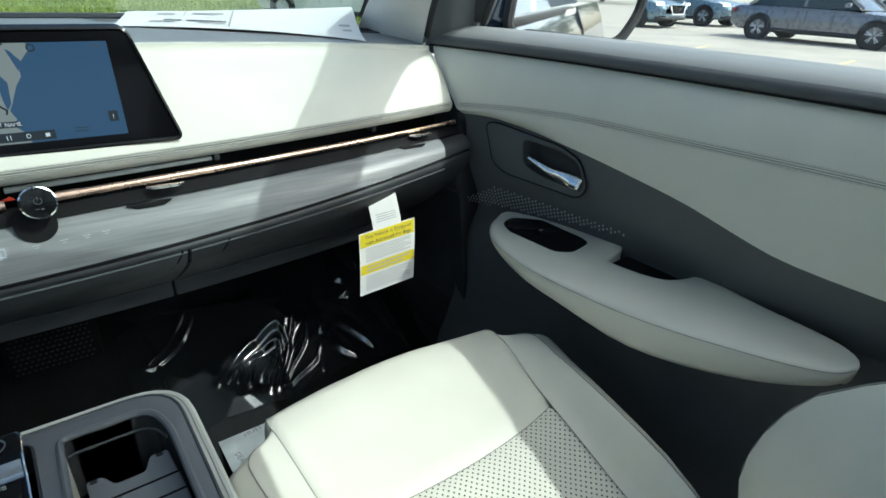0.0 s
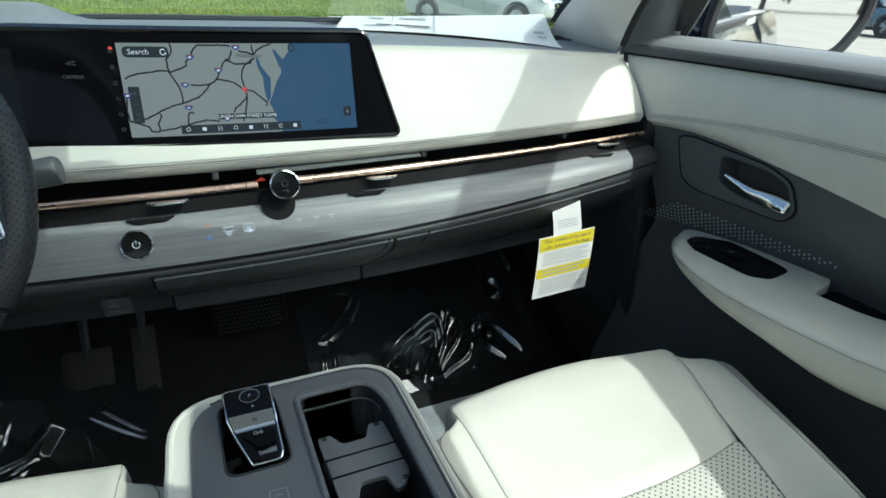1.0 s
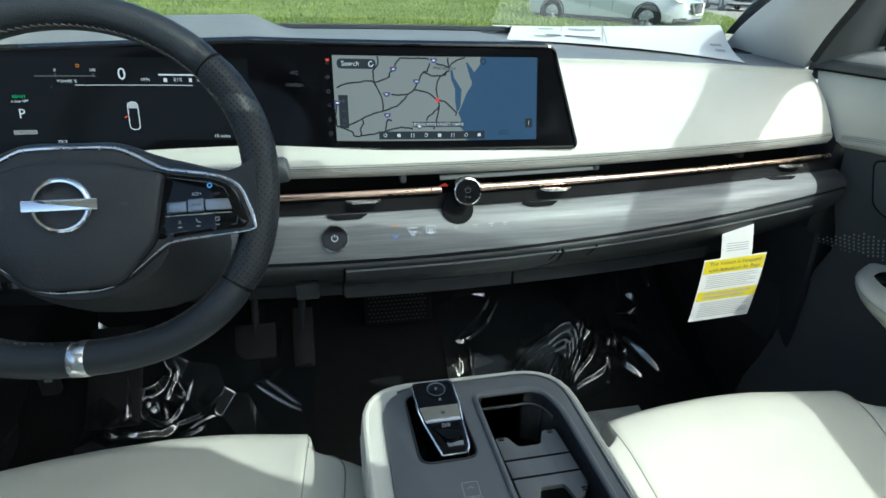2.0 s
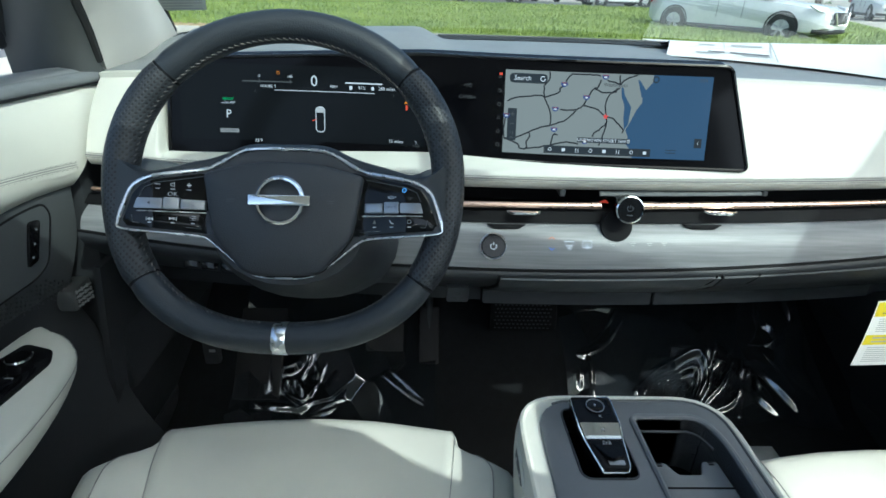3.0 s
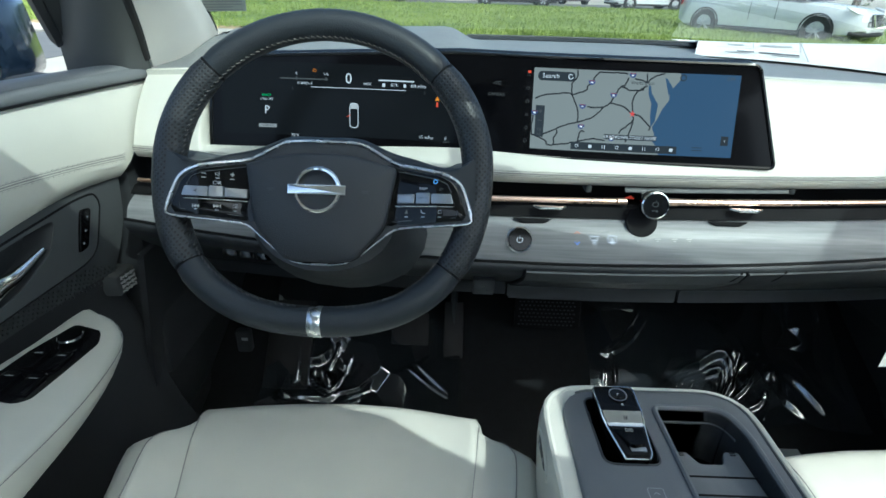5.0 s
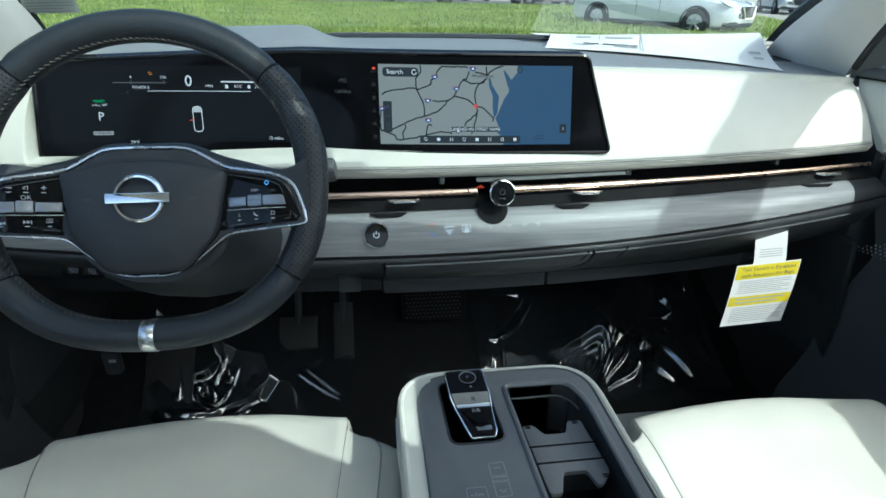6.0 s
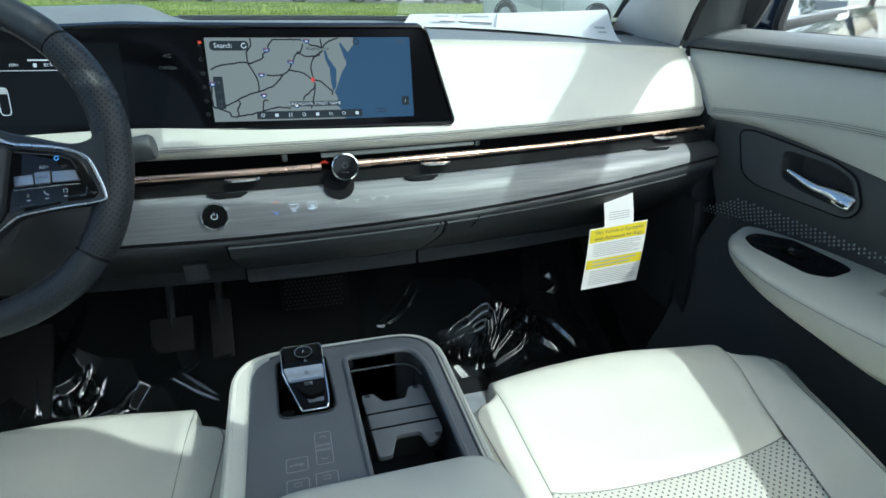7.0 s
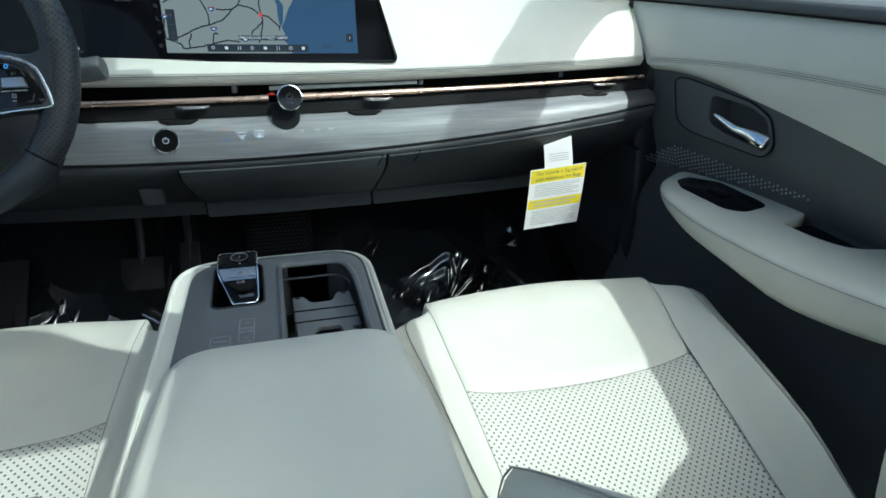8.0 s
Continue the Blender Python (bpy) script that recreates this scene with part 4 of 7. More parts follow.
rim_piece(42, 138, "rim", M_RIM)
rim_piece(139, 216, "rim_grip", M_PERFRIM, 0.0175)
rim_piece(217, 323, "rim", M_RIM)
rim_piece(-36, 41, "rim_grip", M_PERFRIM, 0.0175)
for a in (41.5, 138.5, 216.5, 323.5):
    part("rim_seam", tube([rim_at(a - 0.5), rim_at(a + 0.5)], 0.0166, 16), M_BLACK, wheel)
clip = part("rim_clip", tube([rim_at(270 + k) for k in (-1.35, -1.2, 0, 1.2, 1.35)], [0.0165, 0.0172, 0.0173, 0.0172, 0.0165], 18, flat=1.1, up=W_N), M_SATIN, wheel, "satin silver clip at the foot of the rim", angle=60)
# sewn thread along the inside of the rim
bms = []
for i in range(150):
    a = i * 2.4
    if abs(a - 270) < 4:
        continue
    p = rim_at(a)
    d = (WC - p).normalized()
    t = (rim_at(a + 1) - rim_at(a - 1)).normalized()
    c = p + d * 0.0162 + W_N * 0.006
    bms.append(tube([c - t * 0.0022 - W_N * 0.0022, c + t * 0.0022 + W_N * 0.0022], 0.0008, 5))
part("stitching", joined(bms), surface("wheel_thread", (0.11, 0.105, 0.10), 0.6), wheel)
# spokes: one plate with a bright edge
half = [(0.0, 0.0275), (0.032, 0.0270), (0.048, 0.0230), (0.077, 0.0066), (0.100, 0.0010), (0.128, -0.0050), (0.142, -0.0110), (0.151, -0.0190), (0.1575, -0.0360), (0.1620, -0.0520),
        (0.158, -0.0590), (0.120, -0.0625), (0.087, -0.0650), (0.075, -0.0700), (0.055, -0.0865), (0.036, -0.1010), (0.020, -0.1062), (0.0, -0.1068)]
outline = half + [(-u, v) for u, v in half[::-1][1:-1]]
o3 = spline([(u, v, 0) for u, v in outline], 3, closed=True)
about = lambda p, k: (p.x * k, -0.038 + (p.y + 0.038) * k)
part("spoke_plate", grid([[on_face(*about(p, k), w) for p in o3] for k, w in ((0.90, -0.020), (1.0, -0.014), (1.0, 0.003), (0.97, 0.004), (0.85, 0.004), (0.7, 0.004), (0.55, 0.004), (0.4, 0.004), (0.02, 0.004))], closed_u=True), M_LEATHERDARK, wheel, "dark satin spoke plate", angle=45)
edge_r = [0.0011 + 0.0011 * min(max((p.y + 0.062) / 0.02, 0), 1) for p in o3]
part("spoke_edge", tube([on_face(p.x, p.y, 0.004) for p in o3], edge_r, 8, closed=True), M_SATIN, wheel, "bright silver edge line")
OU, OV = [u for u, v in half[:10]], [v for u, v in half[:10]]
AU, AV = [0.0, 0.040, 0.070, 0.100, 0.134, 0.150, 0.164], [0.0335, 0.0325, 0.0205, 0.0110, 0.0005, 0.0035, 0.0140]
line = lambda x, xs, ys: next((lerp(ys[i], ys[i + 1], (x - xs[i]) / (xs[i + 1] - xs[i])) for i in range(len(xs) - 1) if xs[i] <= x <= xs[i + 1]), ys[-1])
rows = []
for i in range(-33, 34):
    u = i * 0.005
    a = abs(u)
    lo, hi = line(a, OU, OV) - 0.001, curve1(a, AU, AV)
    rows.append([on_face(u, v, w) for v, w in ((lo, 0.0), (lo, 0.0045), (lerp(lo, hi, 0.4), 0.0055), (hi - 0.003, 0.0035), (hi, -0.002), (hi + 0.002, -0.016), (lo, -0.016))])
part("spoke_arm", grid(rows, closed_u=True, caps=True), M_RIM, wheel, "leather-wrapped spoke arm", angle=50)
for s in (-1, 1):
    TU, TV = [0.070, 0.083, 0.127, 0.1395, 0.1475, 0.157], [0.004, 0.0005, -0.009, -0.0145, -0.022, -0.050]
    BU, BV = [0.070, 0.076, 0.088, 0.1535, 0.157], [-0.062, -0.0625, -0.0615, -0.0560, -0.0505]
    us = [lerp(0.070, 0.157, i / 20) for i in range(21)]
    pod_rows = [[on_face(s * u, lerp(line(u, TU, TV), line(u, BU, BV), k / 6), 0.0062 if 0 < k < 6 and i < 20 else 0.0045) for k in range(7)] for i, u in enumerate(us)]
    podp = part("button_pod", shell(pod_rows, W_N * -0.006), M_PIANO, wheel, "gloss black button pod", angle=35)
    for pts in ([(0.083, -0.0035), (0.125, -0.0125), (0.136, -0.0175), (0.1405, -0.0265)], [(0.084, -0.0575), (0.146, -0.0525), (0.1475, -0.0450)]):
        part("plate_gap", tube([on_face(s * a, b, 0.0064) for a, b in pts], 0.0005, 5), M_MID, podp)
    spans = ((0.0792, 0.1014), (0.1022, 0.1160), (0.1172, 0.1435)) if s < 0 else ((0.0823, 0.1018), (0.1026, 0.1184), (0.1194, 0.1430))
    for i, (u0, u1) in enumerate(spans):
        z0, z1 = (-0.0272, -0.0392) if i == 1 else (-0.0284, -0.0386)
        tip = 0.003 if i == 2 else 0.0
        bar = rounded([(s * u0, z0), (s * (u1 - tip), z0), (s * u1, z1), (s * u0, z1)], 0.0014)
        part("button", prism([on_face(p.x, p.y, 0.006) for p in bar], W_N * (0.0065 if i == 1 else 0.0055), 0.0012), M_BUTTON, podp, "satin silver rocker button")
    part("rocker_lip", tube([on_face(s * u, -0.0412, 0.0072) for u in (0.080, 0.1, 0.12, 0.1425)], 0.0006, 6), M_SATIN, podp, "thin chrome lip under the rockers")


def pod_mark(flat, u, v, material=None, w=0.0068):
    part("mark", mapped(*shifted(flat, u, v), lambda a, b: on_face(a, b, w)), material or M_PRINT, wheel)


dash_line = lambda w: rect(-w, w, -0.00045, 0.00045)
tri_ = lambda d: ([(-d * 0.0016, 0.0019), (-d * 0.0016, -0.0019), (d * 0.0014, 0)], [(0, 1, 2)])
for u in (-0.1232, -0.1101, -0.0961):
    pod_mark(dash_line(0.0020), u, -0.0183)
pod_mark(dash_line(0.0024), -0.1232, -0.0140)
pod_mark(merged(dash_line(0.0022), rect(-0.00045, 0.00045, -0.0022, 0.0022)), -0.0961, -0.0135)
pod_mark(stroke([(-0.0022, 0.0009), (-0.0008, 0.0009), (0.0012, 0.0024), (0.0012, -0.0024), (-0.0008, -0.0009), (-0.0022, -0.0009)], 0.0006, True), -0.1101, -0.0138)
pod_mark(flat_text("OK", 0.0062), -0.1101, -0.0236)
pod_mark(merged(shifted(tri_(-1), -0.0012, 0), shifted(tri_(-1), 0.0018, 0), rect(-0.0036, -0.0029, -0.0019, 0.0019)), -0.1295, -0.0492)
pod_mark(merged(shifted(tri_(1), 0.0012, 0), shifted(tri_(1), -0.0018, 0), rect(0.0029, 0.0036, -0.0019, 0.0019)), -0.1094, -0.0482)
pod_mark(merged(*[rect(-0.0014, 0.0024, k - 0.0003, k + 0.0003) for k in (-0.0018, 0, 0.0018)], *[rect(-0.0026, -0.0020, k - 0.0003, k + 0.0003) for k in (-0.0018, 0, 0.0018)]), -0.0918, -0.0470)
for u in (-0.1295, -0.1094, -0.0918, 0.0929, 0.1108, 0.1290):
    pod_mark(dash_line(0.0018), u, -0.0525)
pod_mark(flat_text("RES+", 0.0044), 0.1109, -0.0222)
pod_mark(flat_text("SET", 0.0034), 0.1300, -0.0236, M_DIM)
pod_mark(([(-0.0018, -0.0018), (0.0018, -0.0018), (0.0004, 0.0020), (-0.0004, 0.0020)], [(0, 1, 2, 3)]), 0.0929, -0.0473, M_DIM)
pod_mark(stroke([(-0.0020, 0.0018), (-0.0014, -0.0004), (0.0004, -0.0018), (0.0022, -0.0020)], 0.0010), 0.1108, -0.0470)
pod_mark(stroke([(-0.0018, -0.0016), (0.0018, -0.0016), (0.0014, 0.0016), (-0.0014, 0.0016)], 0.0007, True), 0.1290, -0.0470)
pod_mark(stroke(arc(0, 0, 0.0020, 0, 6.28, 12), 0.0012), 0.1235, -0.0150, glow("blue_mark", (0.12, 0.35, 0.8), 0.35))
pod_mark(flat_text("CANCEL", 0.0030), 0.1105, -0.0330, M_INK, 0.0128)
pod_mark(tri_(-1), -0.1290, -0.0335, M_INK, 0.0118)
pod_mark(tri_(1), -0.0880, -0.0335, M_INK, 0.0118)
# airbag cover
hub = rounded([(0.0, 0.0126), (0.031, 0.0118), (0.0815, -0.0008), (0.0705, -0.0645), (0.0385, -0.1015), (0.020, -0.1045), (-0.020, -0.1045), (-0.0385, -0.1015), (-0.0705, -0.0645), (-0.0815, -0.0008), (-0.031, 0.0118)], [0.02, 0.02, 0.006, 0.012, 0.012, 0.01, 0.01, 0.012, 0.012, 0.006, 0.02], 5)
ring_at = lambda p, d, k: ((p.x - math.copysign(d, p.x) if abs(p.x) > 2 * d else p.x * 0.5) * k, (-0.046 + (p.y + 0.046) * (1 - d / 0.058)) * k - 0.046 * (1 - k))
rows = [[on_wheel(*ring_at(p, d, k), w) for p in hub] for d, k, w in ((0.0, 1, 0.000), (0.0, 1, 0.0130), (0.0012, 1, 0.0152), (0.004, 1, 0.0168), (0.004, 0.85, 0.0205), (0.004, 0.6, 0.0240), (0.004, 0.3, 0.0257), (0.004, 0.01, 0.0261))]
cover = part("airbag_cover", grid(rows, closed_u=True), M_LEATHERDARK, wheel, "dark grained airbag cover", angle=45)
part("cover_gap", tube([on_wheel(p.x * 1.004, p.y, 0.0046) for p in hub], 0.0012, 6, closed=True), M_BLACK, wheel)
LC = (0.0, -0.029)
part("emblem", tube([on_wheel(LC[0] + 0.0228 * math.cos(a), LC[1] + 0.0228 * math.sin(a), 0.0275) for a in [k * math.pi / 24 for k in range(48)]], 0.0030, 8, closed=True, flat=0.8), M_CHROME, wheel, "chrome ring emblem")
part("emblem_bar", prism([on_wheel(p.x, p.y, 0.0265) for p in rounded([(-0.0305, LC[1] - 0.0052), (0.0305, LC[1] - 0.0052), (0.0305, LC[1] + 0.0052), (-0.0305, LC[1] + 0.0052)], 0.001)], W_N * 0.005, 0.001), M_CHROME, wheel, "plain chrome bar across the emblem")
for s in (-1, 1):
    part("horn_mark", mapped(*merged(rect(s * 0.050 - 0.004, s * 0.050 + 0.004, -0.0285, -0.0280), rect(s * 0.050 - 0.003, s * 0.050 + 0.003, -0.0305, -0.0300)), lambda a, b: on_wheel(a, b, 0.0244)), M_MID, wheel)
# column shroud and stalks
rows = []
for d, r in ((-0.012, 0.052), (-0.05, 0.062), (-0.10, 0.070), (-0.19, 0.075)):
    rows.append([on_wheel(r * 1.5 * math.cos(a), -0.060 + r * 1.05 * math.sin(a), d) for a in [k * math.pi / 12 for k in range(24)]])
part("column_shroud", grid(rows, closed_u=True, caps=True), M_DARK, wheel, "black steering column shroud")
for s in (-1, 1):
    a, b = V(WC.x + s * 0.05, 0.702, 1.018), V(WC.x + s * 0.190, 0.692, 1.039)
    ax = (b - a).normalized()
    part("stalk", lathe(a, ax, [(0.006, 0.0), (0.007, 0.07), (0.010, 0.09), (0.0135, 0.10), (0.0145, 0.115), (0.0148, 0.138), (0.0125, 0.1415), (0.0, 0.142)], 20), M_MID, wheel, "black column stalk")

# ---- front doors ----
M_PAINT = surface("car_paint", (0.016, 0.030, 0.055), 0.2, metal=0.5, vary=0.05, coat=1.0)


def door_x(y):
    return curve1(y, [-0.6, 0.2, 0.45, 0.6, 0.7, 0.8, 0.85, 0.9], [0.752, 0.750, 0.746, 0.737, 0.722, 0.702, 0.690, 0.678])


def white_low(y):
    return curve1(y, [-0.6, 0.12, 0.237, 0.289, 0.374, 0.47, 0.59, 0.72, 0.80, 0.865], [0.930, 0.931, 0.933, 0.942, 0.962, 0.977, 0.994, 1.010, 1.008, 1.000])


def stitch_z(y):
    return curve1(y, [-0.6, 0.16, 0.4, 0.58, 0.71, 0.82, 0.87], [1.058, 1.053, 1.047, 1.043, 1.034, 1.022, 1.016])


def door_front(z):
    return curve1(z, [0.40, 0.80, 0.85, 0.93, 1.0, 1.02, 1.07, 1.118, 1.16], [0.83, 0.795, 0.785, 0.795, 0.800, 0.808, 0.845, 0.886, 0.89])


def car_door(side, dz):
    P = lambda x, y, z: V(side * x, y, z + dz)
    d = thing("car_door", (side * 0.80, 0.2, 0.40), "white and charcoal trimmed car door with padded armrest", "door", "front doors")
    N = 48
    ahead = lambda z: door_front(z) + (0.020 * min(max((z - 1.0) / 0.08, 0), 1) if side < 0 else 0)
    low = lambda y: white_low(y) - (0.012 if side < 0 else 0)
    ys = lambda z: [lerp(ahead(z), -0.55, (k / N) ** 1.15) for k in range(N + 1)]
    # white upper trim
    rows = []
    for t, bx in ((0.0, 0.030), (0.0, 0.014), (0.12, 0.004), (0.3, -0.003), (0.5, -0.006), (0.62, -0.0065)):
        row = []
        for k in range(N + 1):
            z = lerp(1.118, stitch_z(ys(1.118)[k]), t / 0.62 if t else 0)
            y = ys(z)[k]
            row.append(P(door_x(y) + bx, y, z - (0.004 if bx > 0.02 else 0)))
        rows.append(row)
    for t, bx in ((0.06, -0.0040), (0.3, -0.0060), (0.7, -0.0010), (1.0, 0.006), (1.0, 0.022)):
        row = []
        for k in range(N + 1):
            z = 1.03
            y0 = ys(1.02)[k]
            z = lerp(stitch_z(y0), low(y0), t)
            y = ys(z)[k]
            row.append(P(door_x(y) + bx, y, z))
        rows.append(row)
    upper = part("upper_trim", grid(rows), M_WHITE, d, "off-white stitched leather upper trim", angle=60)
    for off in (-0.0046, 0.0046):
        bms = []
        for i in range(170):
            y = 0.80 - i * 0.0078
            z = stitch_z(y) + off
            bms.append(box(P(door_x(y) - 0.0068, y, z), (0.0009, 0.0042, 0.0008)))
        part("stitching", joined(bms), M_THREAD, upper)
        # grey tube beside the stitches, a painted line of shade
        part("seam", tube([P(door_x(y) - 0.0062, y, stitch_z(y) + off * 0.62) for y in [lerp(0.80, -0.5, k / 40) for k in range(41)]], 0.0005, 6), M_SEAM, upper)
    part("seam", tube([P(door_x(y) - 0.0064, y, stitch_z(y)) for y in [lerp(0.80, -0.5, k / 40) for k in range(41)]], 0.0007, 6), M_SEAM, upper)
    # belt pad under the window
    def belt(profile):
        rows = []
        for bx, z in profile:
            z -= 0.018 * max(0, bx - 0.02) / 0.06 if side < 0 else 0
            rows.append([P(min(door_x(y) + bx * lerp(0.9, 1.0, min(max((0.9 - y) / 0.2, 0), 1)), 0.83), y, z) for y in ys(1.13)])
        return grid(rows)
    part("belt_pad", belt(((0.0128, 1.1375), (0.018, 1.1425), (0.030, 1.1475), (0.052, 1.1515), (0.075, 1.154), (0.085, 1.146))), M_TOPPAD, d, "soft pale grey ledge under the window", angle=50)
    part("belt_band", belt(((0.030, 1.112), (0.010, 1.120), (0.0065, 1.125), (0.0075, 1.132), (0.0120, 1.1368), (0.020, 1.1385))), M_MID if side > 0 else M_GREY, d, "charcoal band under the ledge", angle=50)
    part("belt_gap", tube([P(door_x(y) + 0.0085, y, 1.1195) for y in ys(1.12)], 0.0016, 6), M_BLACK, d)
    part("window_seal", box(P(0.838, 0.12, 1.142 if side > 0 else 1.124), (0.02, 1.34, 0.02), 0.004), M_RUBBER, d)
    # corner panel by the pillar
    rows = []
    for k in range(-2, 9):
        t = k / 8
        b0 = pillar_line(side, 0.08 + 0.62 * t)[1] + V(0, 0, 0.05 * min(t, 0))
        b0 = V(abs(b0.x), b0.y, b0.z)
        e = V(lerp(0.778, 0.752, t), lerp(0.868, 0.815, t), lerp(1.146, 1.34, t))
        if side < 0:
            e += V(-0.016, -0.014, -0.014)
        row = []
        for i in range(7):
            u = i / 6
            p = b0.lerp(e, u) + V(0.006 * (1 - u), 0, 0)
            row.append(V(side * (p.x - 0.014 * math.sin(math.pi * u) ** 2), p.y - 0.016 * math.sin(math.pi * u), p.z))
        row.append(V(side * (e.x + 0.02), e.y + 0.004, e.z))
        rows.append(row)
    part("corner_panel", shell(rows, 0.006), M_MID, d, "charcoal corner panel", angle=60)
    part("corner_seal", tube([pillar_line(side, 0.05 + 0.6 * k / 10)[1] + V(side * 0.004, -0.004, 0) for k in range(11)], 0.006, 8), M_RUBBER, d)
    # charcoal middle panel with the handle pocket
    rows = []
    for j in range(9):
        row = []
        for k in range(N + 1):
            y0 = ys(0.95)[k]
            z = lerp(low(y0) + 0.004, 0.845, j / 8)
            y = ys(z)[k]
            row.append(P(door_x(y) + 0.010 + 0.028 * (j / 8) ** 2.5, y, z))
        rows.append(row)
    mid = part("middle_panel", shell(rows, V(side * 0.050, 0, 0)), M_MID, d, "charcoal plastic middle panel", angle=45)

    def on_panel(y, z, off=0.0):
        return P(door_x(y) + 0.010 - off, y, z)

    bez = rounded([(0.752, 0.999), (0.728, 1.004), (0.590, 0.990), (0.551, 0.976), (0.531, 0.936), (0.546, 0.914), (0.700, 0.917), (0.730, 0.930)] if side > 0 else
                  [(0.749, 0.987), (0.717, 0.987), (0.558, 0.970), (0.547, 0.960), (0.536, 0.912), (0.550, 0.888), (0.709, 0.896), (0.732, 0.908), (0.755, 0.970)], 0.014, 4)
    bezel = part("handle_bezel", prism([on_panel(p.x, p.y, 0.0) for p in bez], V(-side * 0.0025, 0, 0)), M_MID, d, "charcoal handle surround")
    part("panel_gap", tube([on_panel(p.x, p.y, 0.0018) for p in bez], 0.0016, 6, closed=True), M_BLACK, d)
    pocket = rounded([(0.668, 0.988), (0.590, 0.984), (0.556, 0.972), (0.541, 0.938), (0.546, 0.926), (0.625, 0.932), (0.662, 0.944)] if side > 0 else
                     [(0.680, 0.976), (0.633, 0.973), (0.570, 0.966), (0.552, 0.955), (0.545, 0.912), (0.560, 0.904), (0.600, 0.910), (0.660, 0.938)], 0.012, 4)
    bite = lambda: prism([on_panel(p.x, p.y, 0.02) for p in pocket], V(side * 0.058, 0, 0))
    cut(mid, [bite()])
    cut(bezel, [bite()])
    hy, hz = (0.60, 0.958) if side > 0 else (0.60, 0.942)
    cup = part("handle_cup", grid([[on_panel(lerp(hy, p.x, s), lerp(hz, p.y, s), o) for p in pocket] for s, o in ((1.04, 0.0027), (1.01, 0.0036), (0.98, 0.001), (0.94, -0.014), (0.84, -0.026), (0.01, -0.028))], closed_u=True), M_DARK, d, "black recessed handle cup", angle=50)
    dh = 0.0 if side > 0 else -0.012
    hp = spline([on_panel(0.655, 0.957 + dh, 0.002), on_panel(0.632, 0.951 + dh, 0.004), on_panel(0.605, 0.945 + dh, 0.006), on_panel(0.580, 0.945 + dh, 0.008), on_panel(0.558, 0.943 + dh, 0.010), on_panel(0.541, 0.940 + dh, 0.008)], 5)
    rr = [lerp(0.0026, 0.0115, min(k / 18, 1)) for k in range(len(hp))]
    rr[-1] = 0.0095
    part("door_handle", tube(hp, rr, 12, flat=0.45, up=V(side, 0, -0.6).normalized()), M_CHROME, d, "chrome pull handle", angle=50)
    # ledge with fine perforation above the armrest
    bms = []
    for i in range(46):
        y = 0.815 - i * 0.0078
        hi_ = line(y, [0.450, 0.570, 0.735, 0.830], [0.880, 0.876, 0.878, 0.824])
        lo_ = line(y, [0.450, 0.600, 0.720, 0.830], [0.876, 0.853, 0.838, 0.819])
        for j in range(7):
            z = hi_ - 0.0072 * j - 0.0036 * (i % 2)
            if z < lo_:
                continue
            x = door_x(y) + 0.010 + 0.028 * ((1.0 - (z - 0.845) / 0.15)) ** 2.5
            bms.append(box(P(x - 0.0012, y, z), (0.0018, 0.0022, 0.0030)))
    # driver's rows take charcoal: the shade there is put into their colour
    part("speaker_grille", joined(bms), M_PALEINK if side > 0 else M_MID, d, "rows of fine perforations")
    if side < 0:
        # pale boxes paint sunlit perforations; the block behind is added to hold them
        tw = part("patch_backing", box(P(0.744, 0.788, 0.826), (0.03, 0.050, 0.036), 0.006), M_MID, d, "charcoal block added behind the sun patch")
        sun_weave = [box(P(0.7268, 0.770 + 0.0066 * i, 0.839 - 0.0075 * k - 0.10 * (0.0072 * i)), (0.002, 0.0056 if (i + k) % 2 else 0.0022, 0.0020 if (i + k) % 2 else 0.0056)) for i in range(6) for k in range(4)]
        part("grille", joined(sun_weave), M_PALEINK, tw, "pale weave painting a sun patch on the perforations")
    # armrest
    arm = [(0.752, 0.708), (0.714, 0.700), (0.682, 0.677), (0.656, 0.637), (0.641, 0.570), (0.635, 0.500), (0.638, 0.380), (0.650, 0.292), (0.667, 0.223), (0.685, 0.168), (0.707, 0.130), (0.735, 0.119), (0.755, 0.139), (0.765, 0.179), (0.772, 0.242), (0.785, 0.331), (0.758, 0.352), (0.738, 0.376), (0.731, 0.445), (0.738, 0.458), (0.786, 0.472), (0.783, 0.537), (0.774, 0.638)]
    if side < 0:
        arm = [(0.735, 0.685), (0.712, 0.682), (0.684, 0.668), (0.655, 0.636), (0.641, 0.590), (0.633, 0.508), (0.634, 0.423), (0.640, 0.350), (0.650, 0.292), (0.667, 0.223), (0.685, 0.168), (0.707, 0.130), (0.735, 0.119), (0.755, 0.139), (0.758, 0.179), (0.752, 0.242), (0.740, 0.331), (0.722, 0.352), (0.711, 0.376), (0.704, 0.426), (0.712, 0.435), (0.764, 0.452), (0.756, 0.517), (0.743, 0.600)]
    top = lambda x, y: P(x, y, 0.832 + (0.69 - y) * 0.045 + 0.1 * (x - 0.72) - 2.5 * max(0, 0.68 - x) ** 2)
    thick = lambda y: curve1(y, [0.12, 0.19, 0.264, 0.36, 0.45, 0.57, 0.64, 0.71], [0.030, 0.048, 0.060, 0.064, 0.052, 0.038, 0.025, 0.018])
    rows = []
    cx, cy = 0.72, 0.42
    o = [Vector((a, b)) for a, b in arm]
    fine = spline([(p.x, p.y, 0) for p in o], 3, closed=True)

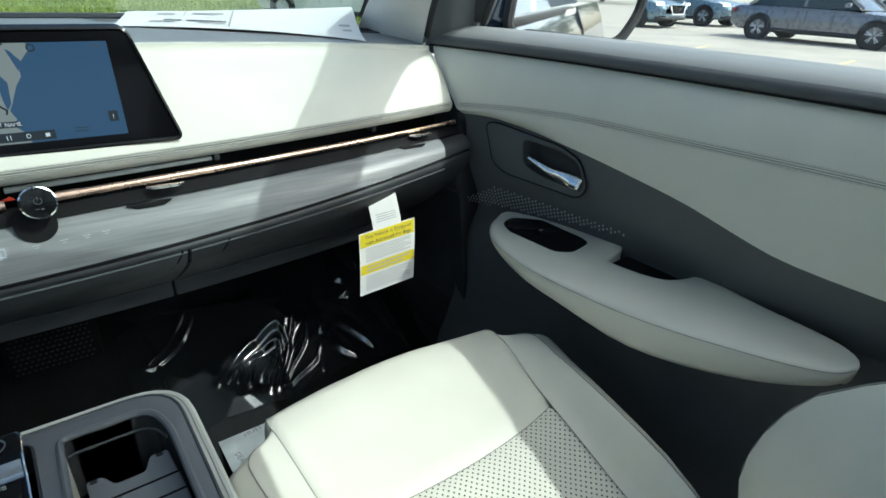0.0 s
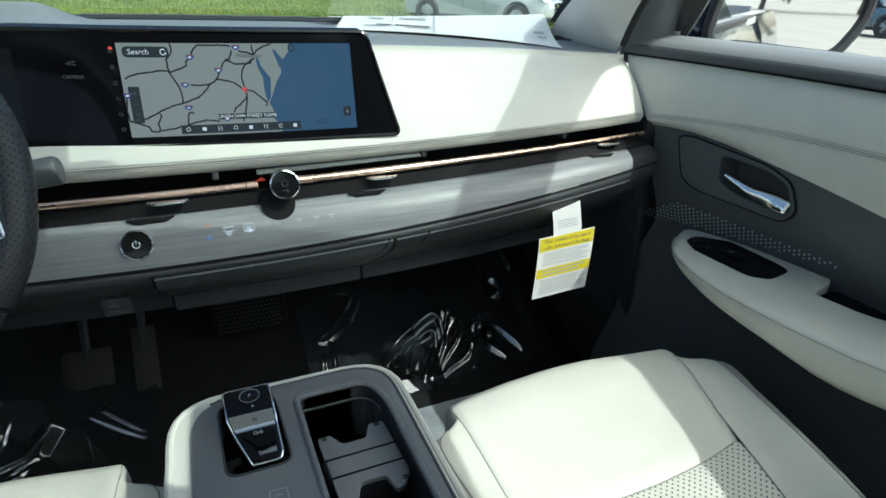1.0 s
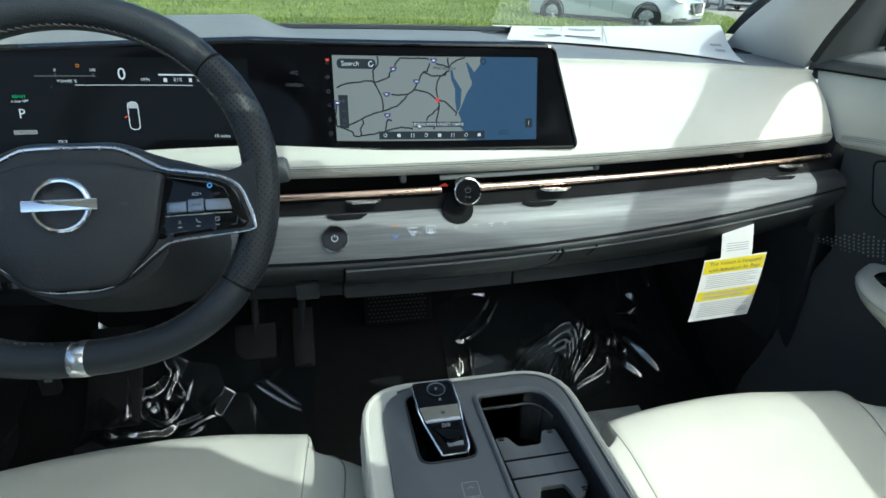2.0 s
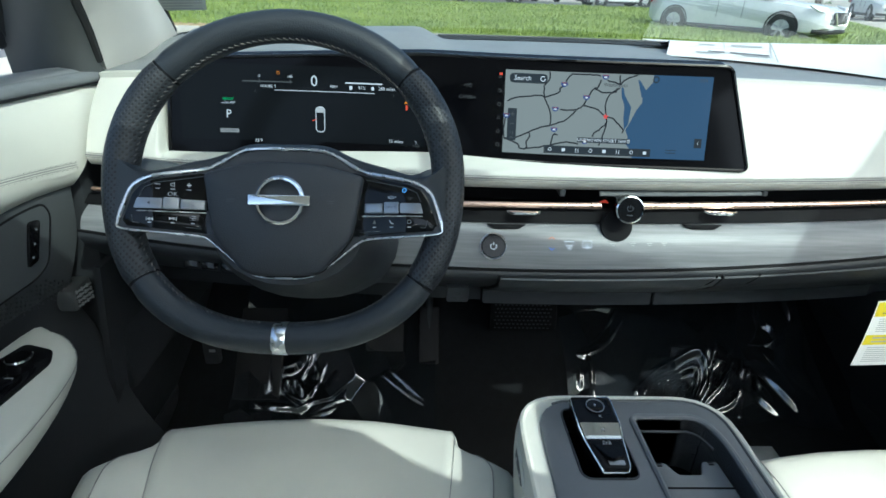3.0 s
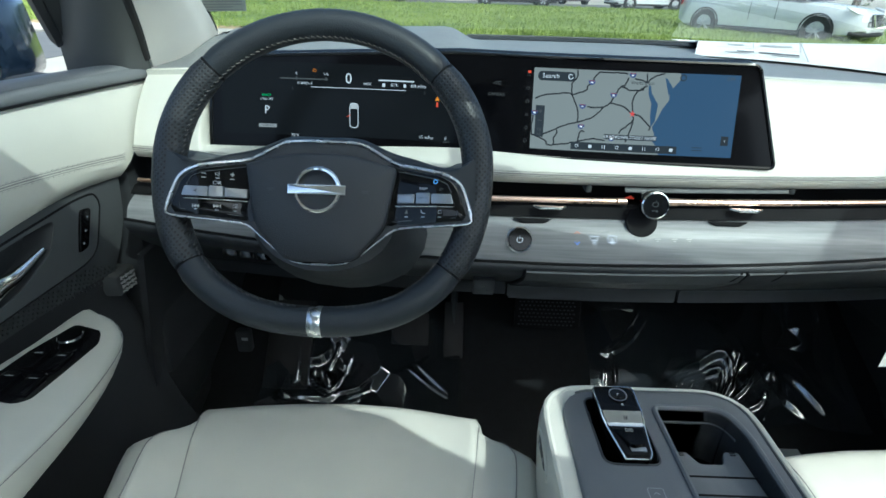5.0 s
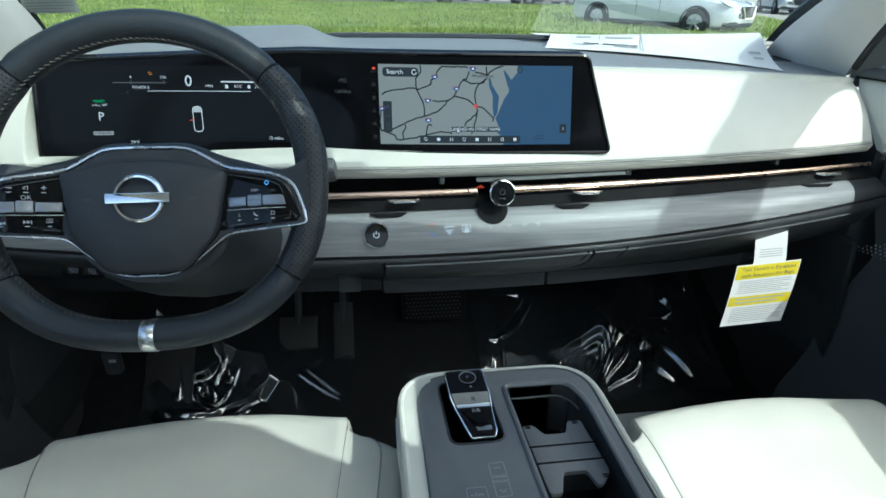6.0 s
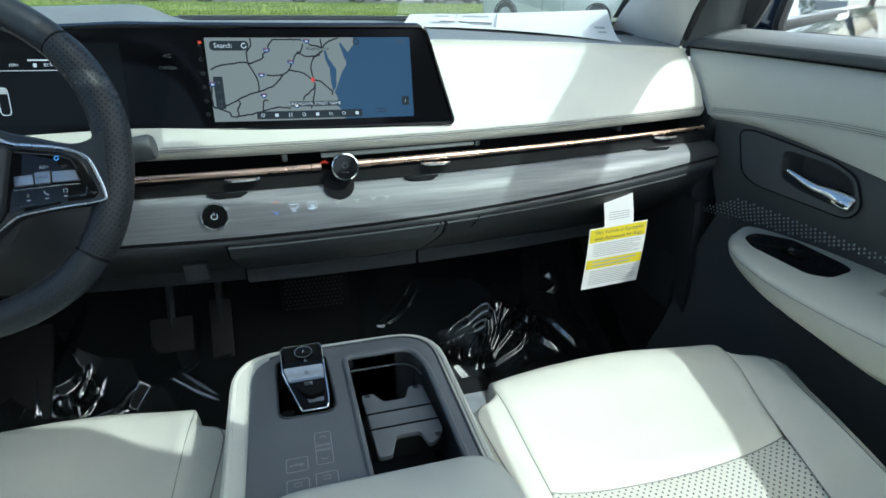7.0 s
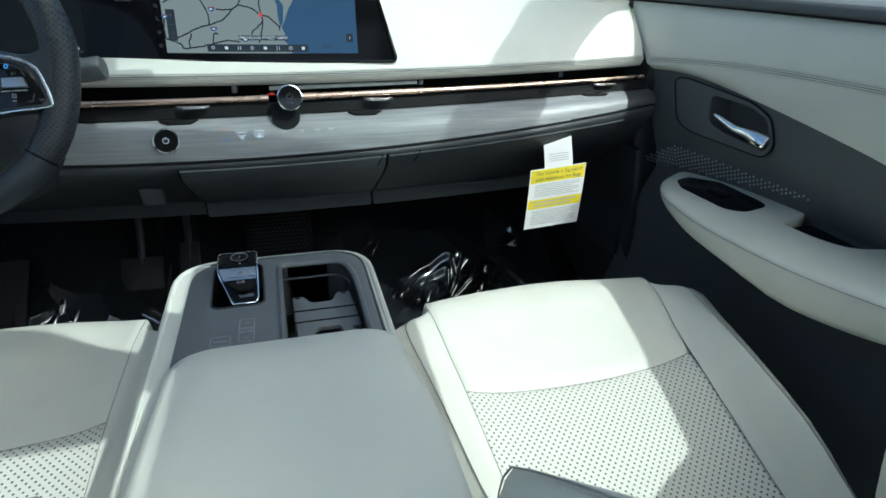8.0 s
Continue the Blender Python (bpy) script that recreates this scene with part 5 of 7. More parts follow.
    def ring(inset, dzz):
        row = []
        for i, p in enumerate(fine):
            a, b = fine[i - 1], fine[(i + 1) % len(fine)]
            t = (b - a).normalized()
            nn = V(-t.y, t.x, 0)
            w = 1.0 if p.x < 0.735 else 0.35
            pp = p + nn * inset * w
            row.append(top(pp.x, pp.y) + V(0, 0, dzz * thick(p.y) if dzz < -0.1 else dzz))
        return row
    sgn = 1.0
    a0 = sum((fine[i].x * fine[(i + 1) % len(fine)].y - fine[(i + 1) % len(fine)].x * fine[i].y) for i in range(len(fine)))
    sgn = 1.0 if a0 > 0 else -1.0
    rows = [ring(sgn * 0.030, -1.0), ring(sgn * 0.016, -0.97), ring(sgn * 0.006, -0.75), ring(sgn * 0.001, -0.40), ring(0, -0.0015), ring(sgn * 0.002, 0.001), ring(sgn * 0.008, 0.002)]
    bm = grid(rows, closed_u=True)
    # close the top and the underside
    for row in (rows[0], rows[-1]):
        vs = []
        for p in row:
            vs.append(min(bm.verts, key=lambda v: (v.co - p).length_squared))
        try:
            bm.faces.new(vs)
        except ValueError:
            pass
    bmesh.ops.recalc_face_normals(bm, faces=bm.faces)
    armrest = part("armrest", bm, M_WHITE, d, "off-white padded armrest", angle=55)
    ed = [p + V(-side * 0.0006, 0, 0) for p in ring(-sgn * 0.0004, -0.0015)][3:33]
    part("seam", tube(ed, 0.0006, 6), M_SEAM, armrest)
    part("pull_pocket", box(P(0.775, 0.415, 0.815), (0.075, 0.105, 0.04), 0.01), M_BLACK, d, "black pull pocket")
    sw = rounded([(0.709, 0.676), (0.738, 0.682), (0.768, 0.634), (0.763, 0.536), (0.756, 0.515), (0.713, 0.512), (0.695, 0.535), (0.694, 0.643)], 0.010, 3)
    if side < 0:
        sw = rounded([(0.684, 0.641), (0.722, 0.649), (0.736, 0.600), (0.744, 0.510), (0.737, 0.494), (0.691, 0.490), (0.679, 0.500), (0.672, 0.615)], 0.008, 3)
    pod = part("switch_panel", prism([top(p.x, p.y) + V(0, 0, -0.001) for p in sw], V(0, 0, 0.003), 0.0008), M_PIANO, d, "gloss black switch panel")
    if side > 0:
        sws = [(0.730, 0.590)]
    else:
        sws = [(0.693, 0.566), (0.720, 0.566), (0.695, 0.520), (0.722, 0.520)]
        kc = top(0.704, 0.611) + V(0, 0, 0.003)
        kb = part("mirror_knob", lathe(kc, V(0, 0, 1), [(0.0135, 0), (0.0135, 0.006), (0.012, 0.008), (0, 0.008)], 24), M_PIANO, pod, "round mirror knob")
        part("ring", lathe(kc, V(0, 0, 1), [(0.0138, 0.004), (0.0150, 0.006), (0.0138, 0.0078)], 24), M_CHROME, kb)
    for x, y in sws:
        part("window_switch", box(top(x, y) + V(0, 0, 0.0035), (0.020, 0.036, 0.004), 0.0015), M_PIANO, pod, "black window switch")
        part("mark", box(top(x, y + 0.010) + V(0, 0, 0.0058), (0.010, 0.0015, 0.0006)), M_DIM, pod)
    if side < 0:
        sc = rounded([(0.734, 0.971), (0.718, 0.973), (0.698, 0.917), (0.715, 0.920)], 0.005, 3)
        lockp = part("memory_switch", prism([on_panel(p.x, p.y, 0.003) for p in sc], V(-side * 0.004, 0, 0), 0.001), M_PIANO, d, "black seat memory switch strip")
        for y, z in ((0.724, 0.961), (0.716, 0.944), (0.708, 0.928)):
            part("mark", box(on_panel(y, z, 0.0074), (0.0006, 0.0030, 0.0026)), M_DIM, lockp)
    # lower door
    rows = []
    for j, (z, bx) in enumerate(((0.850, 0.036), (0.82, 0.046), (0.77, 0.030), (0.70, 0.018), (0.62, 0.010), (0.57, -0.002), (0.52, -0.022), (0.45, -0.024), (0.41, 0.0))):
        row = []
        for k in range(N + 1):
            y = ys(z)[k]
            rear = min(max((0.42 - y) / 0.15, 0), 1)
            row.append(P(door_x(y) + lerp(bx * 0.9 + 0.005, bx, rear), y, z - (dz if z < 0.5 else 0)))
        rows.append(row)
    # driver's side takes the darker plastic to paint in its shade
    part("lower_panel", shell(rows, V(side * 0.02, 0, 0)), M_MID if side > 0 else M_DARK, d, "charcoal plastic lower panel with map pocket", angle=50)
    # outer skin
    rows = []
    for z, x in ((0.30, 0.84), (0.45, 0.905), (0.75, 0.935), (0.95, 0.925), (1.06, 0.885), (1.132 if side > 0 else 1.095, 0.845)):
        rows.append([P(x, y, z - dz) for y in [lerp(0.98, -0.60, k / 12) for k in range(13)]])
    part("outer_panel", shell(rows, V(-side * 0.02, 0, 0)), M_PAINT, d, "dark blue painted outer panel", angle=50)
    return d


for side in (-1, 1):
    flank = [[V(side * x, y, z) for y in [lerp(-0.61, -1.75, k / 10) for k in range(11)]] for z, x in ((0.30, 0.84), (0.45, 0.905), (0.75, 0.935), (0.95, 0.925), (1.08, 0.885), (1.15, 0.85))]
    tagged(part("body_side", shell(flank, V(-side * 0.02, 0, 0)), M_PAINT, angle=50), "dark blue painted flank of the car", "body", kind="structure")
car_door(1, 0.0)
car_door(-1, -0.016)

# ---- seats ----
def front_seat(name, cx, fy, dz, skew=0.0):
    """A front seat; cx: its middle, fy: the front edge of its cushion."""
    s = thing(name, (cx, fy - 0.25, 0.40), "off-white leather bucket seat with perforated insert", "car seat", "front seats")
    L = 0.52

    def half_w(t):
        return curve1(t, [0.0, 0.03, 0.10, 0.41, 0.8, 1.0], [0.176, 0.183, 0.187, 0.170, 0.155, 0.150])

    def mid_z(t):
        return curve1(t, [0.0, 0.018, 0.045, 0.10, 0.18, 0.44, 0.8, 1.0], [0.652, 0.690, 0.705, 0.709, 0.705, 0.676, 0.628, 0.606]) + dz

    def y_at(t, u=0.0):
        return fy - L * t - 0.030 * (u / 0.2) ** 2 * max(0, 1 - t * 3)

    def cx_at(t):
        return cx + skew * max(0, 1 - t / 0.35)

    def pucker(x, y):
        return 0.0022 * noise.noise(V(x * 9, y * 9, cx)) + 0.0006 * noise.noise(V(x * 34, y * 34, cx))

    # middle panel, smooth front and perforated rear
    def panel(t0, t1, n):
        rows = []
        for k in range(n + 1):
            t = lerp(t0, t1, k / n)
            w = half_w(t)
            bow = 0.012 * min(max((t - 0.25) * 5, 0), 1)
            rows.append([V(cx_at(t) + w * u, y_at(t, w * u) + bow * (u * u - 0.5), mid_z(t) + 0.012 * abs(u) ** 4 * min(t * 5, 1) + pucker(w * u, t) * (1 - u**4) - 0.004 * math.exp(-(((t - 0.432) / 0.018) ** 2))) for u in [i / 12 for i in range(-12, 13)]])
        return rows
    smooth_rows = panel(0.0, 0.430, 30)
    for r in smooth_rows:
        for k, sg in ((0, -1), (-1, 1)):
            e = r[k]
            skirt = [e + V(sg * 0.003, -0.001, -0.004), e + V(sg * 0.006, -0.004, -0.016), e + V(sg * 0.007, -0.006, -0.06), e + V(sg * 0.004, -0.006, -0.13)]
            r[:] = skirt[::-1] + r if k == 0 else r + skirt
    n0 = smooth_rows[0]
    lead = [[p + V(0, 0.004, -0.02) for p in n0], [p + V(0, -0.01, -0.12) for p in n0]]
    smooth = part("cushion_front", grid(lead[::-1] + smooth_rows), M_WHITE, s, "smooth off-white leather", angle=70)
    for k in (4, -5):
        part("seam", tube([r[k] + V(0, 0, 0.0006) for r in smooth_rows[2:9]], 0.0005, 6), M_SEAM, smooth)
    insert_rows = panel(0.432, 1.0, 24)
    part("cushion_insert", grid(insert_rows), M_PERF, s, "perforated off-white leather", angle=70)
    part("seam", tube([p + V(0, 0, 0.0002) for p in insert_rows[0]], 0.0007, 6), M_SEAM, s)
    for side in (-1, 1):
        rows = []
        ts = [0.092, 0.093, 0.096, 0.102, 0.112, 0.125, 0.14, 0.16, 0.19, 0.23, 0.28, 0.34, 0.42, 0.52, 0.62, 0.72, 0.80, 0.86, 1.0]
        for t in ts:
            w, z = half_w(t), mid_z(t) + 0.012 * min(t * 5, 1)
            wd = curve1(t, [0.092, 0.102, 0.125, 0.16, 0.22, 0.28, 0.45, 0.75, 0.84, 1.0], [0.006, 0.020, 0.044, 0.063, 0.078, 0.082, 0.081, 0.072, 0.058, 0.043])
            rise = curve1(t, [0.09, 0.14, 0.25, 0.5, 0.8, 1.0], [0.0, 0.004, 0.016, 0.040, 0.058, 0.050])
            drop = curve1(t, [0.092, 0.094, 0.097, 0.104, 0.125], [0.120, 0.030, 0.013, 0.004, 0.0])
            y = y_at(t, w)
            back_ = lambda f: -0.034 * max(0, 1 - (t - 0.092) / 0.14) * f
            sec = ((0.0, 0.0), (0.03, 0.002), (0.22, 0.30), (0.40, 0.66), (0.54, 0.94), (0.60, 1.0), (0.615, 0.985), (0.80, 0.90), (0.93, 0.60))
            row = [V(cx_at(t) + side * (w - 0.001 + wd * a), y + back_(a), z + rise * h - 0.014 * max(0, a - 0.6) - drop * min(1, a * 1.6)) for a, h in sec]
            z -= drop
            row += [V(cx_at(t) + side * (w + wd * 0.99), y + back_(1), z + rise * 0.2 - 0.020), V(cx_at(t) + side * (w + wd), y + back_(1), z - 0.050), V(cx_at(t) + side * (w + wd * 0.97), y + back_(1), z - 0.14), V(cx_at(t) + side * (w + wd * 0.9), y + back_(1), z - 0.21)]
            rows.append(row)
        b = part("bolster", grid(rows), M_WHITE, s, "off-white leather side bolster", angle=50)
        part("seam", tube([r[0] + V(0, 0, 0.0003) for r in rows[2:]], 0.0006, 6), M_SEAM, b)
        part("seam", tube(spline([r[5] + V(side * 0.0008, 0, 0.0) for r in rows[4:]], 3), 0.0009, 6), M_SEATSEAM, b)
    part("seat_tag", box(V(cx - 0.215, fy - 0.33, 0.690 + dz), (0.002, 0.030, 0.012), turn=Euler((0, radians(-25), 0)).to_matrix()), surface("tag_cloth", (0.22, 0.17, 0.12), 0.8), s, "small brown cloth tag")
    # base and runners
    part("base", box(V(cx, fy - 0.27, 0.52), (0.44, 0.40, 0.14), 0.03), M_DARK, s, "black seat base")
    for side in (-1, 1):
        part("runner", box(V(cx + side * 0.20, fy - 0.24, 0.42), (0.05, 0.56, 0.06), 0.006), M_DARK, s, "black steel runner")
    # backrest
    by = fy - L - 0.0

    def back(zz, u):
        """Front face of the backrest at height zz and across u (-1..1)."""
        t = (zz - 0.62) / 0.66
        w = curve1(t, [0.0, 0.25, 0.5, 0.8, 1.0], [0.225, 0.255, 0.27, 0.245, 0.19])
        y = by - 0.030 - 0.285 * t
        bol = curve1(t, [0.0, 0.08, 0.20, 0.36, 0.46, 0.60, 0.75, 1.0], [0.03, 0.09, 0.150, 0.168, 0.135, 0.07, 0.02, 0.0])
        a = abs(u)
        f = curve1(a, [0.0, 0.50, 0.62, 0.75, 0.86, 0.95, 1.0], [0.0, 0.03, 0.30, 0.80, 1.0, 0.75, 0.0])
        return V(cx + u * w, y + bol * f - 0.02 * max(0, a - 0.9) * 10 * 0.3, zz + dz)
    US = [-1, -0.98, -0.93, -0.86, -0.79, -0.72, -0.63, -0.55, -0.4, -0.2, 0, 0.2, 0.4, 0.55, 0.63, 0.72, 0.79, 0.86, 0.93, 0.98, 1]
    rows = [[back(lerp(0.60, 1.27, k / 20), u) for u in US] for k in range(21)]
    rows.append([p + V(0, -0.03, 0.02) for p in rows[-1]])
    br = part("backrest", shell(rows, V(0, -0.09, 0.0)), M_WHITE, s, "off-white leather backrest with side bolsters", angle=60)
    for side in (-1, 1):
        part("seam", tube([back(lerp(0.62, 1.25, k / 20), side * 0.87) + V(0, 0.001, 0) for k in range(21)], 0.0008, 6), M_SEAM, br)
    part("headrest", prism([V(cx + p.x, by - 0.27, 1.30 + dz + p.y) for p in rounded([(-0.12, 0), (0.12, 0), (0.10, 0.13), (-0.10, 0.13)], 0.03)], V(0, -0.07, 0), 0.015), M_WHITE, s, "off-white headrest")
    return s


front_seat("passenger_seat", 0.394, 0.613, 0.0, 0.009)
front_seat("driver_seat", -0.360, 0.662, 0.0, -0.003)

# ---- centre console ----
con = thing("center_console", (0.013, 0.2, 0.38), "off-white and charcoal floating centre console with cup holder", "console")
outer = rounded([(-0.114, 0.568), (0.132, 0.568), (0.137, -0.35), (-0.110, -0.35)], [0.055, 0.055, 0.01, 0.01], 6)
CZ = 0.815


def con_ring(inset, z, shift=0.0):
    cx, cy = 0.0135, 0.107
    row = []
    for p in outer:
        d = Vector((p.x - cx, 0))
        row.append(V(p.x - math.copysign(inset, p.x - cx), p.y - (inset if p.y > cy else -inset) + shift * (1 if p.y > 0.3 else 0), z))
    return row


bm = grid([con_ring(0.030, 0.50, -0.10), con_ring(0.012, 0.60, -0.05), con_ring(0.003, 0.70, -0.015), con_ring(0.0, 0.77), con_ring(0.0, 0.797), con_ring(0.002, 0.808), con_ring(0.006, CZ), con_ring(0.02, CZ)], closed_u=True, caps=True)
body = part("body", bm, M_WHITE, con, "off-white leather side shell", angle=50)
top_o = rounded([(-0.090, 0.552), (0.119, 0.555), (0.122, -0.3), (-0.092, -0.3)], [0.045, 0.05, 0.01, 0.01], 6)
deck = part("deck", prism([V(p.x, p.y, CZ - 0.07) for p in top_o], V(0, 0, 0.0755), 0.004, 2), M_DECK, con, "charcoal brushed deck")
bin_o = rounded([(0.013, 0.527), (0.092, 0.527), (0.104, 0.490), (0.107, 0.20), (0.019, 0.20)], [0.010, 0.028, 0.02, 0.01, 0.01], 5)
well_o = rounded([(-0.064, 0.538), (-0.007, 0.538), (-0.003, 0.441), (-0.061, 0.441)], 0.012, 4)
cut(body, [prism([V(p.x, p.y, CZ - 0.115) for p in rounded([(0.014, 0.538), (0.106, 0.538), (0.119, 0.49), (0.119, 0.19), (0.014, 0.19)], 0.02)], V(0, 0, 0.2)), prism([V(p.x, p.y, CZ - 0.06) for p in rounded([(-0.072, 0.546), (0.001, 0.546), (0.004, 0.432), (-0.070, 0.432)], 0.01)], V(0, 0, 0.2))])
cut(deck, [prism([V(p.x, p.y, CZ - 0.2) for p in bin_o], V(0, 0, 0.4)), prism([V(p.x, p.y, CZ - 0.2) for p in well_o], V(0, 0, 0.4))])
part("bin", grid([[V(p.x, p.y, CZ + 0.0050) for p in bin_o], [V(p.x, p.y, CZ - 0.10) for p in bin_o]], closed_u=True), M_BLACK, con, "black cup bin")
part("bin_floor", prism([V(p.x, p.y, CZ - 0.105) for p in bin_o], V(0, 0, 0.006)), M_RUBBER, con)
part("bin_rim", tube([V(p.x, p.y, CZ + 0.0052) for p in bin_o], 0.0035, 8, closed=True), M_DECK, con, "rounded charcoal rim")
part("bin_step", tube([V(lerp(0.0625, p.x, 0.96), lerp(0.365, p.y, 0.985), CZ - 0.014) for p in bin_o][2:14], 0.0016, 6), M_MID, con)
part("deck_edge", tube([V(p.x, p.y, CZ + 0.0045) for p in top_o][4:16], 0.0016, 6), M_MID, con)
part("shell_lip", tube(con_ring(0.0050, CZ - 0.0020), 0.0040, 8, closed=True), M_WHITE, con, "rounded off-white lip of the shell")
# sliding cup divider
div = part("cup_divider", prism([V(a, b, 0.793) for a, b in rounded([(0.026, 0.482), (0.039, 0.482), (0.048, 0.466), (0.073, 0.466), (0.080, 0.484), (0.096, 0.484), (0.101, 0.410), (0.090, 0.396), (0.082, 0.393), (0.077, 0.413), (0.052, 0.413), (0.043, 0.388), (0.030, 0.388)], 0.004, 3)], V(0, 0, 0.006), 0.001), M_GREY, con, "charcoal sliding cup divider")
for y in (0.449, 0.426):
    part("divider_line", box(V(0.063, y, 0.7995), (0.074, 0.0018, 0.0008)), M_BLACK, div)
for x, y in ((0.032, 0.477), (0.088, 0.479), (0.094, 0.402)):
    part("divider_mark", joined([box(V(x, y + k, 0.7996), (0.006, 0.0012, 0.0006)) for k in (0, 0.003)]), M_BLACK, div)
part("divider_block", prism([V(a, b, 0.76) for a, b in ((0.026, 0.455), (0.100, 0.455), (0.102, 0.42), (0.028, 0.42))], V(0, 0, 0.0325)), M_DARK, div)
# gear selector
part("selector_well", grid([[V(p.x, p.y, CZ + 0.0056) for p in well_o], [V(p.x, p.y, CZ - 0.03) for p in well_o], [V(lerp(-0.034, p.x, 0.05), lerp(0.47, p.y, 0.05), CZ - 0.031) for p in well_o]], closed_u=True), M_PIANO, con, "gloss black selector well")
part("selector_frame", tube([V(p.x, p.y, CZ + 0.0058) for p in well_o], 0.0012, 6, closed=True), M_DARK, con)
SY = [0.450, 0.4515, 0.453, 0.456, 0.460, 0.467, 0.474, 0.4815, 0.4835, 0.487, 0.492, 0.4955, 0.498, 0.508, 0.520, 0.530, 0.5345]


def sel_z(y):
    return line(y, [0.450, 0.454, 0.458, 0.4835, 0.4970, 0.5345], [0.8200, 0.8225, 0.8235, 0.8310, 0.8390, 0.8415])


def sel_x(y, k, inset=0.0):
    lo = line(y, [0.450, 0.454, 0.495, 0.530, 0.535], [-0.0375, -0.0395, -0.0545, -0.0560, -0.0530])
    hi = line(y, [0.450, 0.455, 0.531, 0.535], [-0.0135, -0.0105, -0.0120, -0.0145])
    return lerp(lo + inset, hi - inset, k)


def sel_sheet(y0, y1, inset, off):
    ys_ = [y0] + [y for y in SY if y0 < y < y1] + [y1]
    return [[V(sel_x(y, i / 8, inset), y, sel_z(y) + off) for i in range(9)] for y in ys_]


sel = part("gear_selector", bevel(shell(sel_sheet(SY[0], SY[-1], 0, 0), V(0, 0, -0.013)), 0.0012, 2, 60), M_GLOSSDARK, con, "gloss black gear selector", angle=35)
part("stem", prism([V(a, b, CZ - 0.03) for a, b in rounded([(-0.050, 0.528), (-0.016, 0.528), (-0.014, 0.462), (-0.030, 0.458), (-0.047, 0.482)], 0.005)], V(0, 0, 0.045)), M_GLOSSDARK, sel, "dark stem of the selector")
rim_ = [V(sel_x(y, 0, -0.0004), y, sel_z(y) - 0.001) for y in SY[::-1]] + [V(sel_x(y, 1, -0.0004), y, sel_z(y) - 0.001) for y in SY]
part("edge", tube(rim_, 0.0010, 8, closed=True), M_CHROME, sel, "chrome edge")
# mirror metal stands in for the sky's reflection on the gloss slope
part("band", shell(sel_sheet(0.4825, 0.4970, 0.0012, 0.0008), V(0, 0, -0.001)), M_SKYGLINT, sel, "metal strip painting the sky's reflection on the slope")
part("toe", shell([[V(sel_x(y, k, 0.002), y, sel_z(y) + 0.0008) for k in (0.30, 0.52, 0.74, 0.90)] for y in (0.4560, 0.4580, 0.4605)], V(0, 0, -0.001)), M_BUTTON, sel, "silver toe of the selector")
pc = V(-0.0315, 0.5200, sel_z(0.520) + 0.0004)
part("park_button", lathe(pc, V(0, -0.05, 1), [(0.0098, 0), (0.0098, 0.0012), (0.0084, 0.0008), (0, 0.0004)], 28), M_PIANO, sel, "round gloss black park button")
part("button_ring", lathe(pc, V(0, -0.05, 1), [(0.0097, 0.0006), (0.0100, 0.0018), (0.0092, 0.0018), (0.0089, 0.0008)], 28), M_BUTTON, sel, "thin metal ring")
for body_, u, v in (("P", -0.0315, 0.5200), ("R", -0.0300, 0.5045), ("N", -0.0300, 0.4900), ("D/B", -0.0290, 0.4775)):
    part("mark", mapped(*flat_text(body_, 0.0055), lambda a, b, u=u, v=v: V(u + a, v + b, sel_z(v + b) + 0.0020)), M_PALEINK if body_ != "N" else M_INK, sel)
# touch marks on the deck
DZ = CZ + 0.0062


def deck_mark(flat, u, v):
    part("touch_mark", mapped(*flat, lambda a, b: V(u + a, v + b, DZ)), M_PALEINK, con)


deck_mark(merged(stroke([tuple(p) for p in rounded([(-0.0075, -0.020), (0.0075, -0.020), (0.0075, 0.020), (-0.0075, 0.020)], 0.002)], 0.0005, True), shifted(flat_text("DRIVE", 0.0046), 0, 0.0030), shifted(flat_text("MODE", 0.0046), 0, -0.0030), stroke([(-0.003, 0.0125), (0, 0.0150), (0.003, 0.0125)], 0.0007), stroke([(-0.003, -0.0125), (0, -0.0150), (0.003, -0.0125)], 0.0007)), -0.021, 0.393)
deck_mark(merged(stroke([tuple(p) for p in rounded([(-0.0095, -0.008), (0.0095, -0.008), (0.0095, 0.008), (-0.0095, 0.008)], 0.002)], 0.0005, True), shifted(flat_text("e-Step", 0.0052), 0, 0)), -0.046, 0.378)
deck_mark(merged(shifted(flat_text("CLOSE", 0.0050), 0, -0.004), stroke([(-0.003, 0.003), (0.003, 0.003), (0.003, 0.007), (-0.003, 0.007)], 0.0005, True), stroke([tuple(p) for p in rounded([(-0.0095, -0.009), (0.0095, -0.009), (0.0095, 0.011), (-0.0095, 0.011)], 0.002)], 0.0005, True)), -0.046, 0.350)
deck_mark(merged(shifted(flat_text("OPEN", 0.0050), 0, -0.004), stroke([(-0.003, 0.003), (0.003, 0.003), (0.003, 0.007), (-0.003, 0.007)], 0.0005, True), stroke([tuple(p) for p in rounded([(-0.0095, -0.009), (0.0095, -0.009), (0.0095, 0.011), (-0.0095, 0.011)], 0.002)], 0.0005, True)), -0.021, 0.352)
# slide switch on the driver's side
sp = part("slide_switch", box(V(-0.1125, 0.487, 0.786), (0.005, 0.042, 0.014), 0.002), M_DARK, con, "dark console slide switch")
part("mark", joined([box(V(-0.1152, 0.487 + k, 0.786), (0.0006, 0.003, 0.003)) for k in (-0.011, 0.011)]), M_PRINT, sp)
